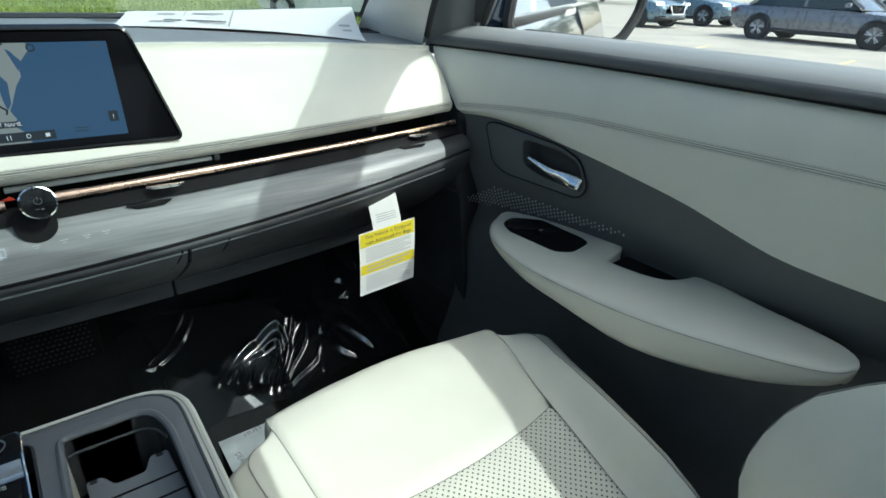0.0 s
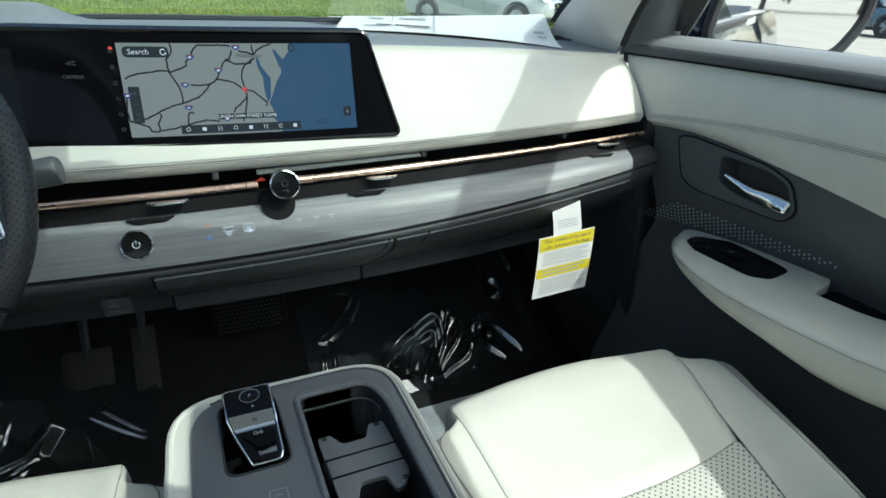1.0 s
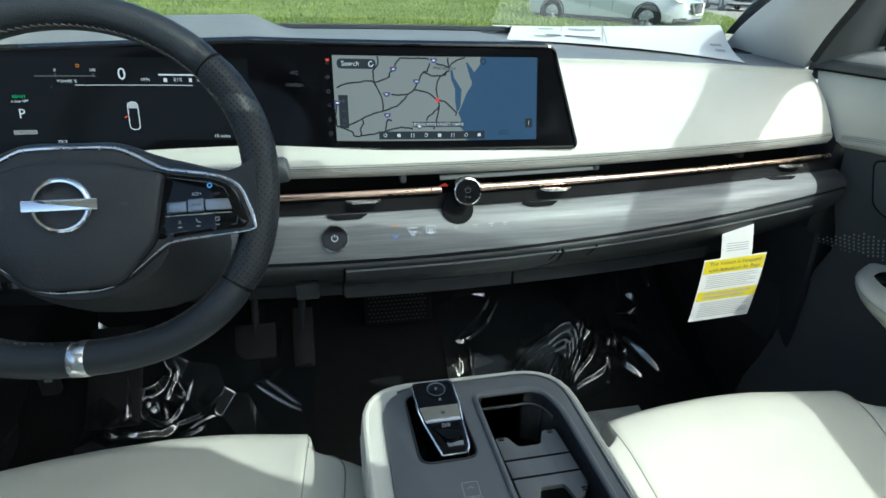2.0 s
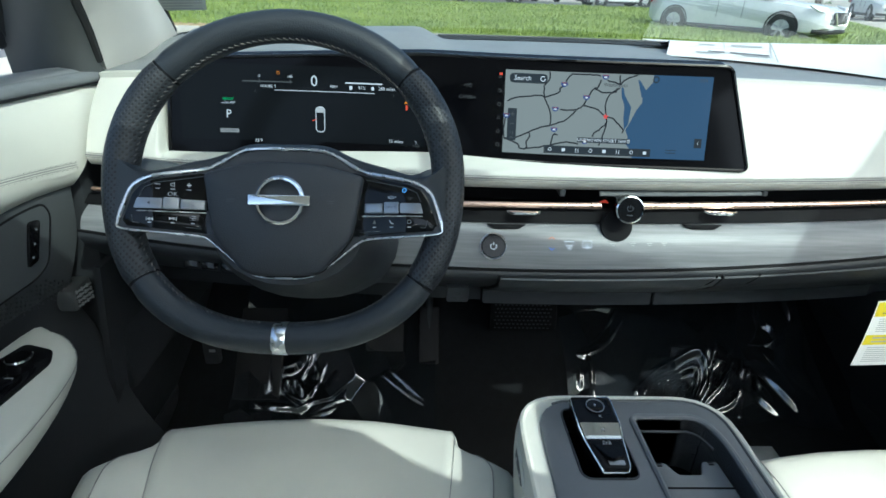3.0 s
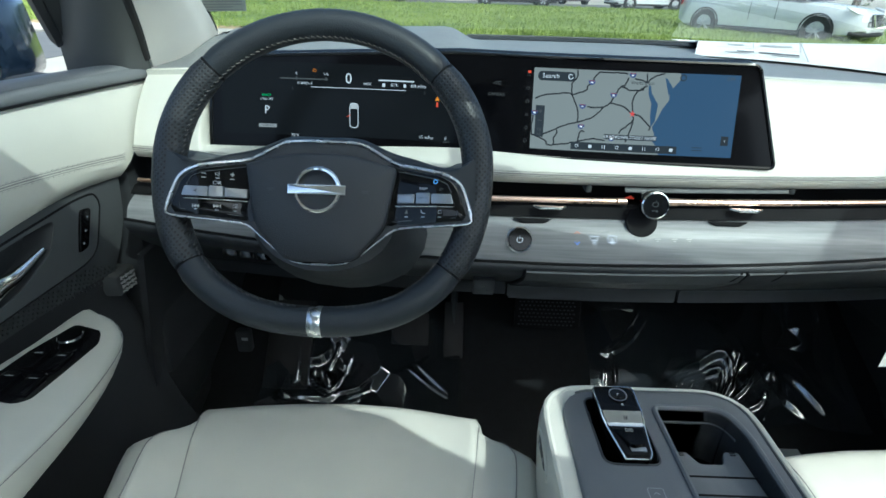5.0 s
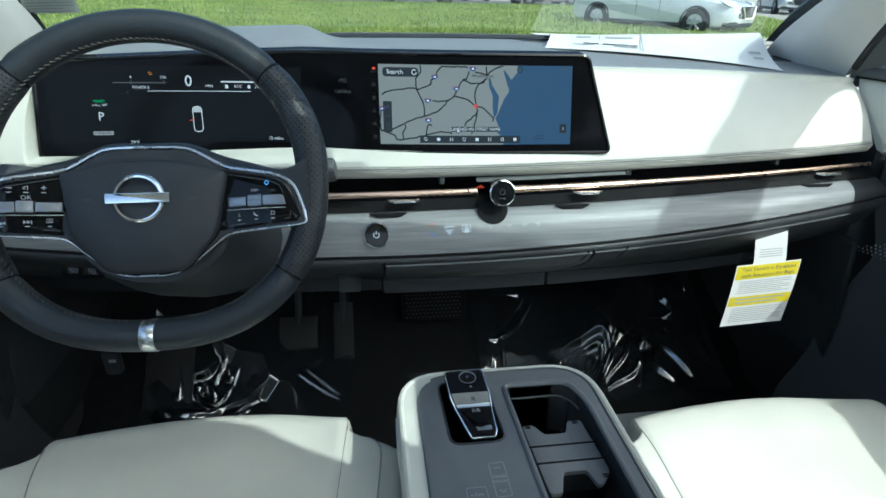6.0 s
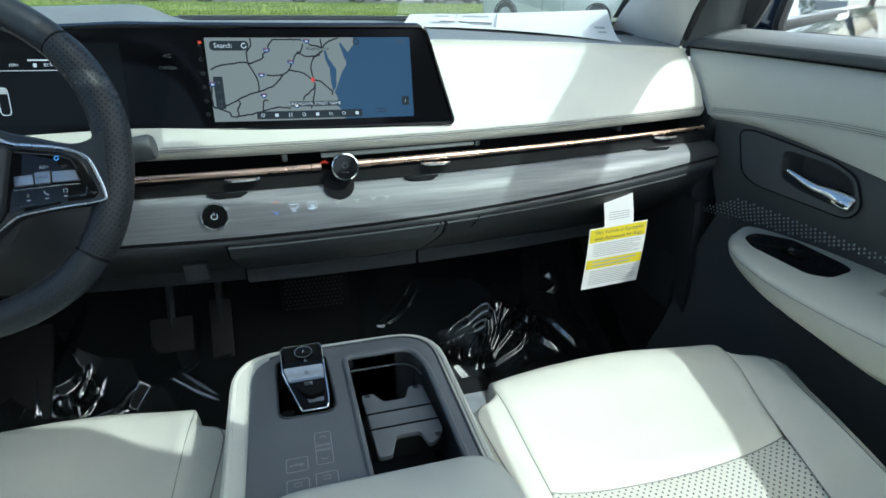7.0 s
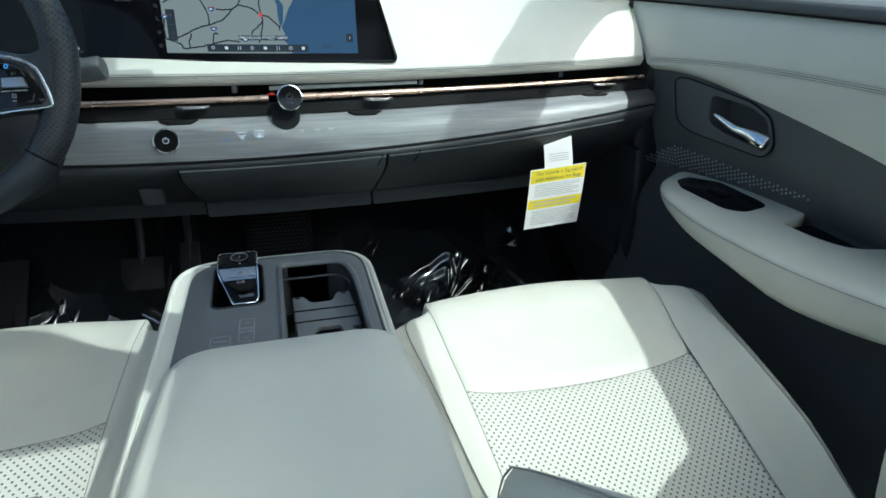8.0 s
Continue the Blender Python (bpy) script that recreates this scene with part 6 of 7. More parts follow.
part("switch_groove", tube(spline([V(-0.1128, 0.452, 0.779), V(-0.1140, 0.462, 0.7955), V(-0.1135, 0.487, 0.7985), V(-0.1130, 0.512, 0.796)], 4), 0.0022, 8), M_WHITE, con)
# armrest lid
lid = rounded([(-0.078, 0.318), (0.120, 0.318), (0.136, 0.20), (0.140, -0.32), (-0.090, -0.32), (-0.086, 0.20)], [0.035, 0.030, 0.03, 0.01, 0.01, 0.03], 6)
lc = (0.026, 0.0)
rows = [[V(lerp(lc[0], p.x, s), lerp(lc[1], p.y, s2), h) for p in lid] for s, s2, h in ((0.96, 0.99, 0.822), (1.0, 1.0, 0.828), (1.0, 1.0, 0.848), (0.975, 0.992, 0.858), (0.90, 0.97, 0.864), (0.6, 0.85, 0.868), (0.02, 0.02, 0.869))]
part("armrest_lid", grid(rows, closed_u=True), M_WHITE, con, "padded off-white armrest lid", angle=60)
part("foot", box(V(0.013, 0.10, 0.44), (0.17, 0.62, 0.14), 0.03), M_DARK, con, "black console foot")

# ---- things lying and hanging about ----
# window sheet lying on the dashboard
def sheet_at(u, v):
    """The paper: u along the car's width 0..1, v from its front edge to the glass 0..1."""
    a, b = V(0.200, 1.075, 1.150), V(0.563, 0.902, 1.125)
    c, d = V(0.246, 1.183, 1.157), V(0.631, 1.079, 1.172)
    p = a.lerp(b, u).lerp(c.lerp(d, u), min(v, 1))
    bed = bed_z(p.x, p.y) + 0.002
    # hidden strip added behind the crest, there to mirror in the windshield
    if v > 1:
        foot = glass_base(p.x) + V(0, -0.045, 0)
        q = V(p.x, lerp(p.y, max(foot.y, p.y), (v - 1) / 0.4), 0)
        return V(q.x, q.y, lerp(max(p.z, bed), bed_z(q.x, q.y) + 0.011, min((v - 1) / 0.15, 1)))
    wave = 0.003 * math.sin(math.pi * u) * (1 - v) + 0.002 * math.sin(5 * u + 2 * v) * v
    return V(p.x, p.y, max(lerp(bed, p.z, min(v * 1.2, 1)), bed) + max(wave, 0))


rows = [[sheet_at(i / 30, j / 12) for i in range(31)] for j in range(18)]
paper = tagged(part("paper_sheet", shell(rows, 0.0005), M_PAPER), "white printed window sheet lying on the dashboard", "paper")
pm = lambda off: (lambda a, b: sheet_at(a, b) + V(0, 0, off))
part("print_line", mapped(*merged(stroke([(0.10, 0.25), (0.44, 0.25)], 0.008), stroke([(0.08, 0.62), (0.44, 0.62)], 0.008), stroke([(0.44, 0.10), (0.44, 0.92)], 0.006), stroke([(0.10, 0.90), (0.44, 0.90)], 0.008), stroke([(0.24, 0.64), (0.24, 0.90)], 0.004)), pm(0.0014)), M_PALEINK, paper)
for u0, u1, v in ((0.17, 0.24, 0.44), (0.26, 0.42, 0.44), (0.12, 0.22, 0.36), (0.31, 0.42, 0.36), (0.13, 0.20, 0.76), (0.27, 0.40, 0.78), (0.91, 0.96, 0.5), (0.92, 0.96, 0.35)):
    part("print_bar", mapped(*rect(u0, u1, v - 0.03, v + 0.03, 4), pm(0.0014)), M_INK if v == 0.44 else M_PALEINK, paper)

# airbag notice hanging from the glovebox
TAGN = V(0.10, -0.97, 0.22)


def tag_at(u, v):
    """u: metres across, v: metres down from the glovebox edge."""
    lean = 0.0115 * min(max(v, 0) / 0.08, 1) - 0.018 * max(0, v - 0.088)
    return V(0.4935 + u + lean, 0.752 - 0.010 * math.sin(v * 14) - 0.10 * u - 0.01 * (v / 0.2) ** 2, 0.937 - v + 0.125 * u * min(max(v, 0) / 0.08, 1))


def tag_strip(w0, w1, v0, v1, n=10, m=6):
    return [[tag_at(lerp(-w0, w0, i / m) if True else 0, lerp(v0, v1, j / n)) for i in range(m + 1)] for j in range(n + 1)]


ribbon = shell(tag_strip(0.0258, 0.0258, -0.004, 0.090), 0.0004)
card = shell([[tag_at(lerp(-0.0515, 0.0515, i / 6), lerp(0.0865, 0.203, j / 10)) for i in range(7)] for j in range(11)], 0.0004)
tag = thing("warning_tag", (0.503, 0.75, 0.73), "white and yellow airbag notice hanging from the glovebox", "tag")
part("ribbon", ribbon, M_PAPER, tag, "white paper ribbon")
cardp = part("card", card, M_PAPER, tag, "white card with yellow bars")
tp = lambda off: (lambda a, b: tag_at(a, -b) + TAGN * off)
for v0, v1 in ((0.0885, 0.1125), (0.145, 0.163)):
    part("yellow_bar", mapped(*merged(*[rect(-0.050, 0.050, -lerp(v0, v1, (k + 1) / 3), -lerp(v0, v1, k / 3), 6) for k in range(3)]), tp(0.0009)), M_YELLOW, cardp)
part("writing", mapped(*merged(shifted(flat_text("This Vehicle is Equipped", 0.0088), 0.001, -0.0955), shifted(flat_text("with Advanced Air Bags", 0.0088), 0.001, -0.1062)), tp(0.0016)), M_INK, cardp)
bars = []
for k in range(2):
    bars.append(rect(-0.040, 0.040 - 0.01 * k, -0.1515 - 0.007 * k, -0.1490 - 0.007 * k, 6))
for k in range(7):
    bars.append(rect(-0.041, 0.043 - 0.012 * (k % 3 == 2), -0.1175 - 0.0036 * k, -0.1163 - 0.0036 * k, 6))
for k in range(8):
    bars.append(rect(-0.041, 0.043 - 0.014 * (k % 4 == 3), -0.1690 - 0.0038 * k, -0.1677 - 0.0038 * k, 6))
for k in range(4):
    bars.append(rect(-0.018, 0.018, -0.0635 - 0.004 * k, -0.0622 - 0.004 * k, 4))
part("print_bar", mapped(*merged(*bars), tp(0.0012)), M_PALEINK, cardp)


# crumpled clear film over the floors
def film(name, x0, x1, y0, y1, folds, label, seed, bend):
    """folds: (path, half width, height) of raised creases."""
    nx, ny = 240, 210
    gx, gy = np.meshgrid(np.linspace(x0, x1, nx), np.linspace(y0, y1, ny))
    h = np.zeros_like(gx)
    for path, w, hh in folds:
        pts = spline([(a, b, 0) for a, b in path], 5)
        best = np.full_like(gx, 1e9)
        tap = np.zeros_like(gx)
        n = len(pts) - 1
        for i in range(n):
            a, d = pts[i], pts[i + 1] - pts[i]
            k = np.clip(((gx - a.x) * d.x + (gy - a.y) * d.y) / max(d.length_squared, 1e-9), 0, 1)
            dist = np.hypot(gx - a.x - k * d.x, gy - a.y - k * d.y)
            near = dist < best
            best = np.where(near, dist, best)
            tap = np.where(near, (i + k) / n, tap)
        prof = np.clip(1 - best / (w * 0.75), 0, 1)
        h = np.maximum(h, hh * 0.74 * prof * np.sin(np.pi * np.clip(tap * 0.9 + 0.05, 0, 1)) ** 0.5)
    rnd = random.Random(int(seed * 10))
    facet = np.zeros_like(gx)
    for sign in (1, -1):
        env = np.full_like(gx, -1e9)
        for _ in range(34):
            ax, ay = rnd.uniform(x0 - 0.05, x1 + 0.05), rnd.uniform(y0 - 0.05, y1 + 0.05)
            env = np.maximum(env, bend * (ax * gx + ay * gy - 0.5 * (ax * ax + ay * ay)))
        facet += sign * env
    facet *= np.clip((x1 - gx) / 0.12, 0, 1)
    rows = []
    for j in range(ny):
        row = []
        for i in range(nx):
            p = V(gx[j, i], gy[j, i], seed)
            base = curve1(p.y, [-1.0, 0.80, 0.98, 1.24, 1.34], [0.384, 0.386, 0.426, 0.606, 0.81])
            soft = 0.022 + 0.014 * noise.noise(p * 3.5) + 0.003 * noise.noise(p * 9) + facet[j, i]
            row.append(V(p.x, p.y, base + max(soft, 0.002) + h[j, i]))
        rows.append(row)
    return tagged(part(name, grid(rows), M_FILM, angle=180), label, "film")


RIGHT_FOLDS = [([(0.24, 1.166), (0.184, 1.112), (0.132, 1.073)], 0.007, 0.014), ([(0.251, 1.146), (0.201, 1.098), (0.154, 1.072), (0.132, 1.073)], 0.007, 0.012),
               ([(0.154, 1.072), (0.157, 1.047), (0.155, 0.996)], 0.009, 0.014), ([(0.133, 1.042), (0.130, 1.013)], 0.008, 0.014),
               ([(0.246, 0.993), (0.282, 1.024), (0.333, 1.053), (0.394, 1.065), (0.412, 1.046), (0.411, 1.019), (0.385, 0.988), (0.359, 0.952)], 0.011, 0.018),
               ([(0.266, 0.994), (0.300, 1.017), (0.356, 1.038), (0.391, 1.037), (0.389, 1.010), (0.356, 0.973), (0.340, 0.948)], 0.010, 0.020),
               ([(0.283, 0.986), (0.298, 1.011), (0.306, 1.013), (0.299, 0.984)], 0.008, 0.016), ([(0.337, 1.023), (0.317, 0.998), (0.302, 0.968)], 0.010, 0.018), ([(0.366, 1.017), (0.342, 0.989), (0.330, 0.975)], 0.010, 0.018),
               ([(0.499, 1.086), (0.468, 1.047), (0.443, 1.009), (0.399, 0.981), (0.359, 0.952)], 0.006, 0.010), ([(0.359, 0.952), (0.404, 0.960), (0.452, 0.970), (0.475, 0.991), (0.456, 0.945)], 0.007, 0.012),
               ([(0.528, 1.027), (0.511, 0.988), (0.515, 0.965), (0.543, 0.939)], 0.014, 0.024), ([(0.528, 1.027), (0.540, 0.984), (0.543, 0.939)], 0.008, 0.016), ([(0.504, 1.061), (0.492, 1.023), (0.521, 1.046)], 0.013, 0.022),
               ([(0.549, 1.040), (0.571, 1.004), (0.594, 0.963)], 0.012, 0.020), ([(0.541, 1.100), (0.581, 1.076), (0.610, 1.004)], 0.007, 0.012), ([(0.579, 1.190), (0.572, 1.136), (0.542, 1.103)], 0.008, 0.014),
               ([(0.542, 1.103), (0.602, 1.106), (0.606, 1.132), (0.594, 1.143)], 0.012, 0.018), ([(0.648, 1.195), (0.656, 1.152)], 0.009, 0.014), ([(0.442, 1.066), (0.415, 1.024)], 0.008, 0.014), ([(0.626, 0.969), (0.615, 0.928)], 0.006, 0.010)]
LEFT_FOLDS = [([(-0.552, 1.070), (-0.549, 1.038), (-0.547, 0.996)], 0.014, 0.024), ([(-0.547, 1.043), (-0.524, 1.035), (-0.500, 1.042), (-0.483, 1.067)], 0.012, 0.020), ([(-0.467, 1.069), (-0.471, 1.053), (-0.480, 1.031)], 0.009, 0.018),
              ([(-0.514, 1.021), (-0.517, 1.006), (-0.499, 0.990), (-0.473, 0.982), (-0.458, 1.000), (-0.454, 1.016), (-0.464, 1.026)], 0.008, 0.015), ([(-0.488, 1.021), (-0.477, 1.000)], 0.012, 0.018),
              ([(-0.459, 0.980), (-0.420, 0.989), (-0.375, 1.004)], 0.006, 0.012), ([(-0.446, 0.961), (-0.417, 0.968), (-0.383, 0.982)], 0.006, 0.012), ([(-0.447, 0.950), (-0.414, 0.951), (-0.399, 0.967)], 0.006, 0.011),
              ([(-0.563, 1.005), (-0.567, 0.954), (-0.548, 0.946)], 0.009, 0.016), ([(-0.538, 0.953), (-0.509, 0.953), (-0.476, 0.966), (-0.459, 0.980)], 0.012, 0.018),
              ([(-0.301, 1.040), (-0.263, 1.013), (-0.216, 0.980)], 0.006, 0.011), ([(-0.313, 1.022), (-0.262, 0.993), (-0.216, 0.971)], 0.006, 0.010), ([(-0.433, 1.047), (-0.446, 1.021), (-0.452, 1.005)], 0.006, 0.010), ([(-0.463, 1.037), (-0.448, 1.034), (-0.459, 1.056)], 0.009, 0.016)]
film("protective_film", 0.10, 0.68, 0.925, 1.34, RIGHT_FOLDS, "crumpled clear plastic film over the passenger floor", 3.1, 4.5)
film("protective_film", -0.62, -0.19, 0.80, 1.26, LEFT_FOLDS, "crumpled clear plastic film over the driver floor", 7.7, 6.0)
# printed paper mat showing beside the console
mat_bm = box(V(0.36, 0.74, 0.400), (0.30, 0.34, 0.002))
floor_mat = tagged(part("paper_mat", mat_bm, surface("mat_paper", (0.34, 0.37, 0.40), 0.6, vary=0.2, vscale=20)), "grey printed paper floor mat", "mat")
for w, px, py, tn in (("MUST", 0.275, 0.885, 0.15), ("DEALER MUST", 0.236, 0.80, -1.45)):
    part("writing", mapped(*flat_text(w, 0.015), lambda a, b, px=px, py=py, tn=tn: V(px + a * math.cos(tn) - b * math.sin(tn), py + a * math.sin(tn) + b * math.cos(tn), 0.4018)), M_INK, floor_mat)

# pedals
for px, pw, nm in ((-0.305, 0.085, "brake_pedal"), (-0.205, 0.045, "accelerator_pedal")):
    ped = thing(nm, (px, 1.2, 0.50), "black rubber foot pedal on a steel arm", "pedal")
    trn = Euler((radians(-38), 0, 0)).to_matrix()
    part("pad", box(V(px, 1.10, 0.525), (pw, 0.012, 0.075 if pw > 0.06 else 0.13), 0.005, turn=trn), M_RUBBER, ped)
    part("arm", tube(spline([V(px, 1.11, 0.535), V(px, 1.16, 0.62), V(px, 1.17, 0.74)], 4), 0.008, 8), M_DARK, ped)
foot = tagged(part("footrest", box(V(-0.575, 1.06, 0.50), (0.10, 0.012, 0.20), 0.005, turn=Euler((radians(-45), 0, 0)).to_matrix()), M_RUBBER), "black rubber driver footrest", "footrest")
# side trims of the footwells
for side in (-1, 1):
    rows = [[V(side * x, y, z) for x, z in ((0.77, 0.40), (0.735, 0.55), (0.72, 0.70), (0.70, 0.86))] for y in (0.78, 0.95, 1.2, 1.4)]
    tagged(part("trim", shell(rows, 0.01), M_DARK), "black footwell side trim", "trim", kind="structure")
# bonnet release and a plug by the driver's knee
rel = tagged(part("bonnet_release", box(V(-0.62, 0.93, 0.60), (0.03, 0.02, 0.05), 0.006), M_DARK), "black bonnet release lever", "lever")
part("mark", box(V(-0.615, 0.918, 0.61), (0.012, 0.001, 0.006)), M_PALEINK, rel)

# sticker on the windshield
def on_glass(x, k, off=0.0):
    return glass_base(x).lerp(glass_head(x), k) + V(0, 0, 0.055 * math.sin(math.pi * k)) - V(0, 0.4, 0.9) * off


def on_sticker(u, v):
    return on_glass(lerp(lerp(-0.668, -0.606, u), lerp(-0.646, -0.588, u), v), lerp(0.132, 0.26, v), 0.003)


st = tagged(part("windshield_sticker", grid([[on_sticker(i / 4, j / 4) for i in range(5)] for j in range(5)]), surface("sticker", (0.62, 0.66, 0.60), 0.6)), "pale printed sticker on the windshield", "sticker")
part("print_bar", mapped(*merged(*[rect(0.06, 0.92 - 0.2 * (k % 3 == 1), 0.06 + 0.075 * k, 0.085 + 0.075 * k, 3) for k in range(12)]), lambda a, b: on_sticker(a, b) - V(0, 0.0006, 0.0014)), M_PALEINK, st)
# inside mirror at the header
im = thing("rear_view_mirror", (0.0, 0.52, 1.36), "black frameless inside mirror below the header", "mirror")
part("housing", prism([V(p.x, 0.50, 1.355 + p.y) for p in rounded([(-0.125, -0.03), (0.07, -0.03), (0.075, 0.03), (-0.13, 0.03)], 0.02)], V(0, 0.03, 0.004), 0.006), M_DARK, im)
part("stem", tube([V(0, 0.52, 1.365), V(0, 0.62, 1.43)], 0.02, 10), M_DARK, im)

# door mirrors
def door_mirror(side):
    m = thing("door_mirror", (side * 0.93, 0.90, 1.10), "black and painted door mirror outside the window", "door mirror", "door mirrors")
    c = V(side * (1.0 if side > 0 else 1.030), 0.845 if side > 0 else 0.860, 1.190 if side > 0 else 1.145)
    lean = 0.52 if side > 0 else 0.43
    gx = (lambda x: x * 0.93) if side > 0 else (lambda x: x * 0.74 + 0.030)
    out = rounded([(-0.135, -0.060), (0.09, -0.078), (0.130, 0.0), (0.125, 0.080), (-0.12, 0.085)], 0.035, 5)
    rows = []
    for s, d in ((0.94, -0.028), (1.0, -0.020), (1.02, 0.02), (0.95, 0.07), (0.72, 0.105), (0.3, 0.125), (0.02, 0.128)):
        rows.append([c + V(side * p.x * s, d - (lean - 0.01) * p.x, p.y * s) for p in out])
    h = part("housing", grid(rows, closed_u=True), M_PAINT, m, "painted mirror shell", angle=50)
    part("rim", tube([c + V(side * gx(p.x) * 1.03, -0.028 - lean * gx(p.x), p.y * 0.965) for p in out], 0.011, 8, closed=True), M_RUBBER, h)
    part("mirror_glass", prism([c + V(side * gx(p.x), -0.029 - lean * gx(p.x), p.y * 0.93) for p in out], V(0, 0.004, 0)), M_MIRROR, h, "silvered mirror glass")
    part("arm", prism([V(side * x, 0.93 + y, z - (0.045 if side < 0 else 0)) for x, y, z in ((0.84, -0.05, 1.085), (0.96, -0.04, 1.10), (0.96, -0.04, 1.15), (0.84, -0.05, 1.14))], V(0, 0.07, 0), 0.01), M_DARK, m, "black mirror arm")


door_mirror(1)
door_mirror(-1)

# ---- outside ----
GZ = 0.11
M_LOT = surface("pale_concrete", (0.42, 0.39, 0.335), 0.85, vary=0.10, vscale=0.7, grain=0.5, gscale=60)
M_ASPH = surface("asphalt", (0.13, 0.13, 0.13), 0.9, vary=0.12, vscale=0.9, grain=0.6, gscale=90)
M_KERB = surface("kerb_concrete", (0.42, 0.40, 0.36), 0.85, vary=0.12, vscale=3)
M_EARTH = surface("straw_edge", (0.34, 0.25, 0.13), 0.95, vary=0.3, vscale=9, grain=0.8, gscale=40)


def grass_mat():
    m, nt, b = nodes_of("lawn_grass")
    a, c = noise_at(nt, 0.6, 6), noise_at(nt, 26, 8)
    mixn = nt.nodes.new("ShaderNodeMix")
    mixn.inputs[0].default_value = 0.6
    nt.links.new(a.outputs[0], mixn.inputs[2])
    nt.links.new(c.outputs[0], mixn.inputs[3])
    r = ramp(nt, mixn.outputs[0], [(0.34, (0.10, 0.15, 0.026)), (0.52, (0.24, 0.31, 0.055)), (0.68, (0.37, 0.42, 0.12))])
    nt.links.new(r.outputs[0], b.inputs["Base Color"])
    b.inputs["Roughness"].default_value = 0.8
    bump = nt.nodes.new("ShaderNodeBump")
    bump.inputs["Strength"].default_value, bump.inputs["Distance"].default_value = 0.8, 0.06
    nt.links.new(c.outputs[0], bump.inputs["Height"])
    nt.links.new(bump.outputs[0], b.inputs["Normal"])
    return m


M_GRASS = grass_mat()
# one sheet of ground to the horizon
rows = [[V(x, y, GZ) for x in (-900, -100, -30, 0, 30, 100, 900)] for y in (-900, -100, -30, 0, 12, 60, 150, 900)]
tagged(part("ground", grid(rows), M_LOT), "pale sunlit concrete parking lot", "ground", kind="structure")
# lawn behind a kerb, ahead of the car
LX0, LX1, LY0, LY1 = -60.0, 13.2, 12.0, 31.5


def lawn_x1(y):
    return 11.6 + (y - 13) * 0.42


rows = []
for j in range(60):
    y = lerp(LY0, LY1, j / 59)
    rows.append([V(lerp(LX0, lawn_x1(y), i / 90), y, GZ + 0.13 + 0.10 * math.sin(j / 59 * math.pi) + 0.02 * noise.noise(V(i * 0.5, j * 0.4, 0))) for i in range(91)])
tagged(part("lawn", grid(rows), M_GRASS), "bright green mown lawn", "lawn", kind="structure")
bm = tube([V(x, LY0 - 0.05, GZ + 0.04) for x in (LX0, -20, -9, 0, lawn_x1(LY0))], 0.12, 8)
tagged(part("kerb", bm, M_KERB), "low concrete kerb along the lawn", "kerb", kind="structure")
tagged(part("kerb", tube([V(lawn_x1(y) + 0.05, y, GZ + 0.04) for y in (LY0, 20, 28, LY1)], 0.12, 8), M_KERB), "low concrete kerb along the lawn", "kerb", kind="structure")
tagged(part("verge", box(V(-32, LY0 + 0.45, GZ + 0.10), (56, 0.7, 0.12), 0.03), M_EARTH), "dry straw verge behind the kerb", "verge", kind="structure")
tagged(part("road", box(V(-10, LY1 + 4.2, GZ + 0.02), (140, 8.0, 0.04)), M_ASPH), "grey asphalt road beyond the lawn", "road", kind="structure")
tagged(part("pavement", box(V(-28, 3.0, GZ + 0.004), (44, 17.6, 0.008)), M_ASPH), "grey asphalt of the lot", "pavement", kind="structure")
for x0, y0, x1, y1 in ((11.5, 4.0, 13.5, 4.3), (11.0, 6.6, 13.4, 7.3)):
    tagged(part("paint_line", prism([V(x0, y0, GZ + 0.001), V(x1, y1, GZ + 0.001), V(x1, y1 + 0.1, GZ + 0.001), V(x0, y0 + 0.1, GZ + 0.001)], V(0, 0, 0.004)), surface("lot_paint", (0.6, 0.52, 0.3), 0.8, vary=0.2, vscale=6)), "worn yellow parking line", "line", kind="structure")

# grass blades near enough to read
rng = random.Random(4)
vs, fs = [], []
for i in range(26000):
    y = LY0 + 0.4 + (LY1 - LY0 - 1) * rng.random() ** 1.4
    x = lerp(-16, lawn_x1(y) - 0.3, rng.random())
    z = GZ + 0.14 + 0.10 * math.sin((y - LY0) / (LY1 - LY0) * math.pi)
    h, a, w = 0.05 + 0.06 * rng.random(), rng.random() * 6.28, 0.012 + 0.012 * rng.random()
    k = len(vs)
    vs += [(x - w * math.cos(a), y - w * math.sin(a), z - 0.02), (x + w * math.cos(a), y + w * math.sin(a), z - 0.02), (x + 0.04 * rng.uniform(-1, 1), y + 0.04 * rng.uniform(-1, 1), z + h)]
    fs.append((k, k + 1, k + 2))
me = bpy.data.meshes.new("grass")
me.from_pydata(vs, [], fs)
me.materials.append(M_GRASS)
tagged(new("grass", me), "short green grass blades on the lawn", "grass", kind="stuff")

# ---- parked vehicles ----
M_TYRE = surface("tyre", (0.02, 0.02, 0.021), 0.8, vary=0.2)
M_ALLOY = surface("alloy", (0.55, 0.56, 0.58), 0.35, metal=0.8, vary=0.1)
M_AUTOGLASS = surface("car_glass", (0.03, 0.045, 0.05), 0.05, vary=0.1, rough_vary=0.02, coat=0.5)
M_LAMP = surface("lamp_lens", (0.7, 0.72, 0.75), 0.08, vary=0.1, coat=0.6)
M_DRL = glow("daytime_lamp", (1.0, 0.98, 0.92), 2.0)
M_TAIL = surface("tail_lens", (0.35, 0.02, 0.02), 0.15, coat=0.6)
PAINTS = {}


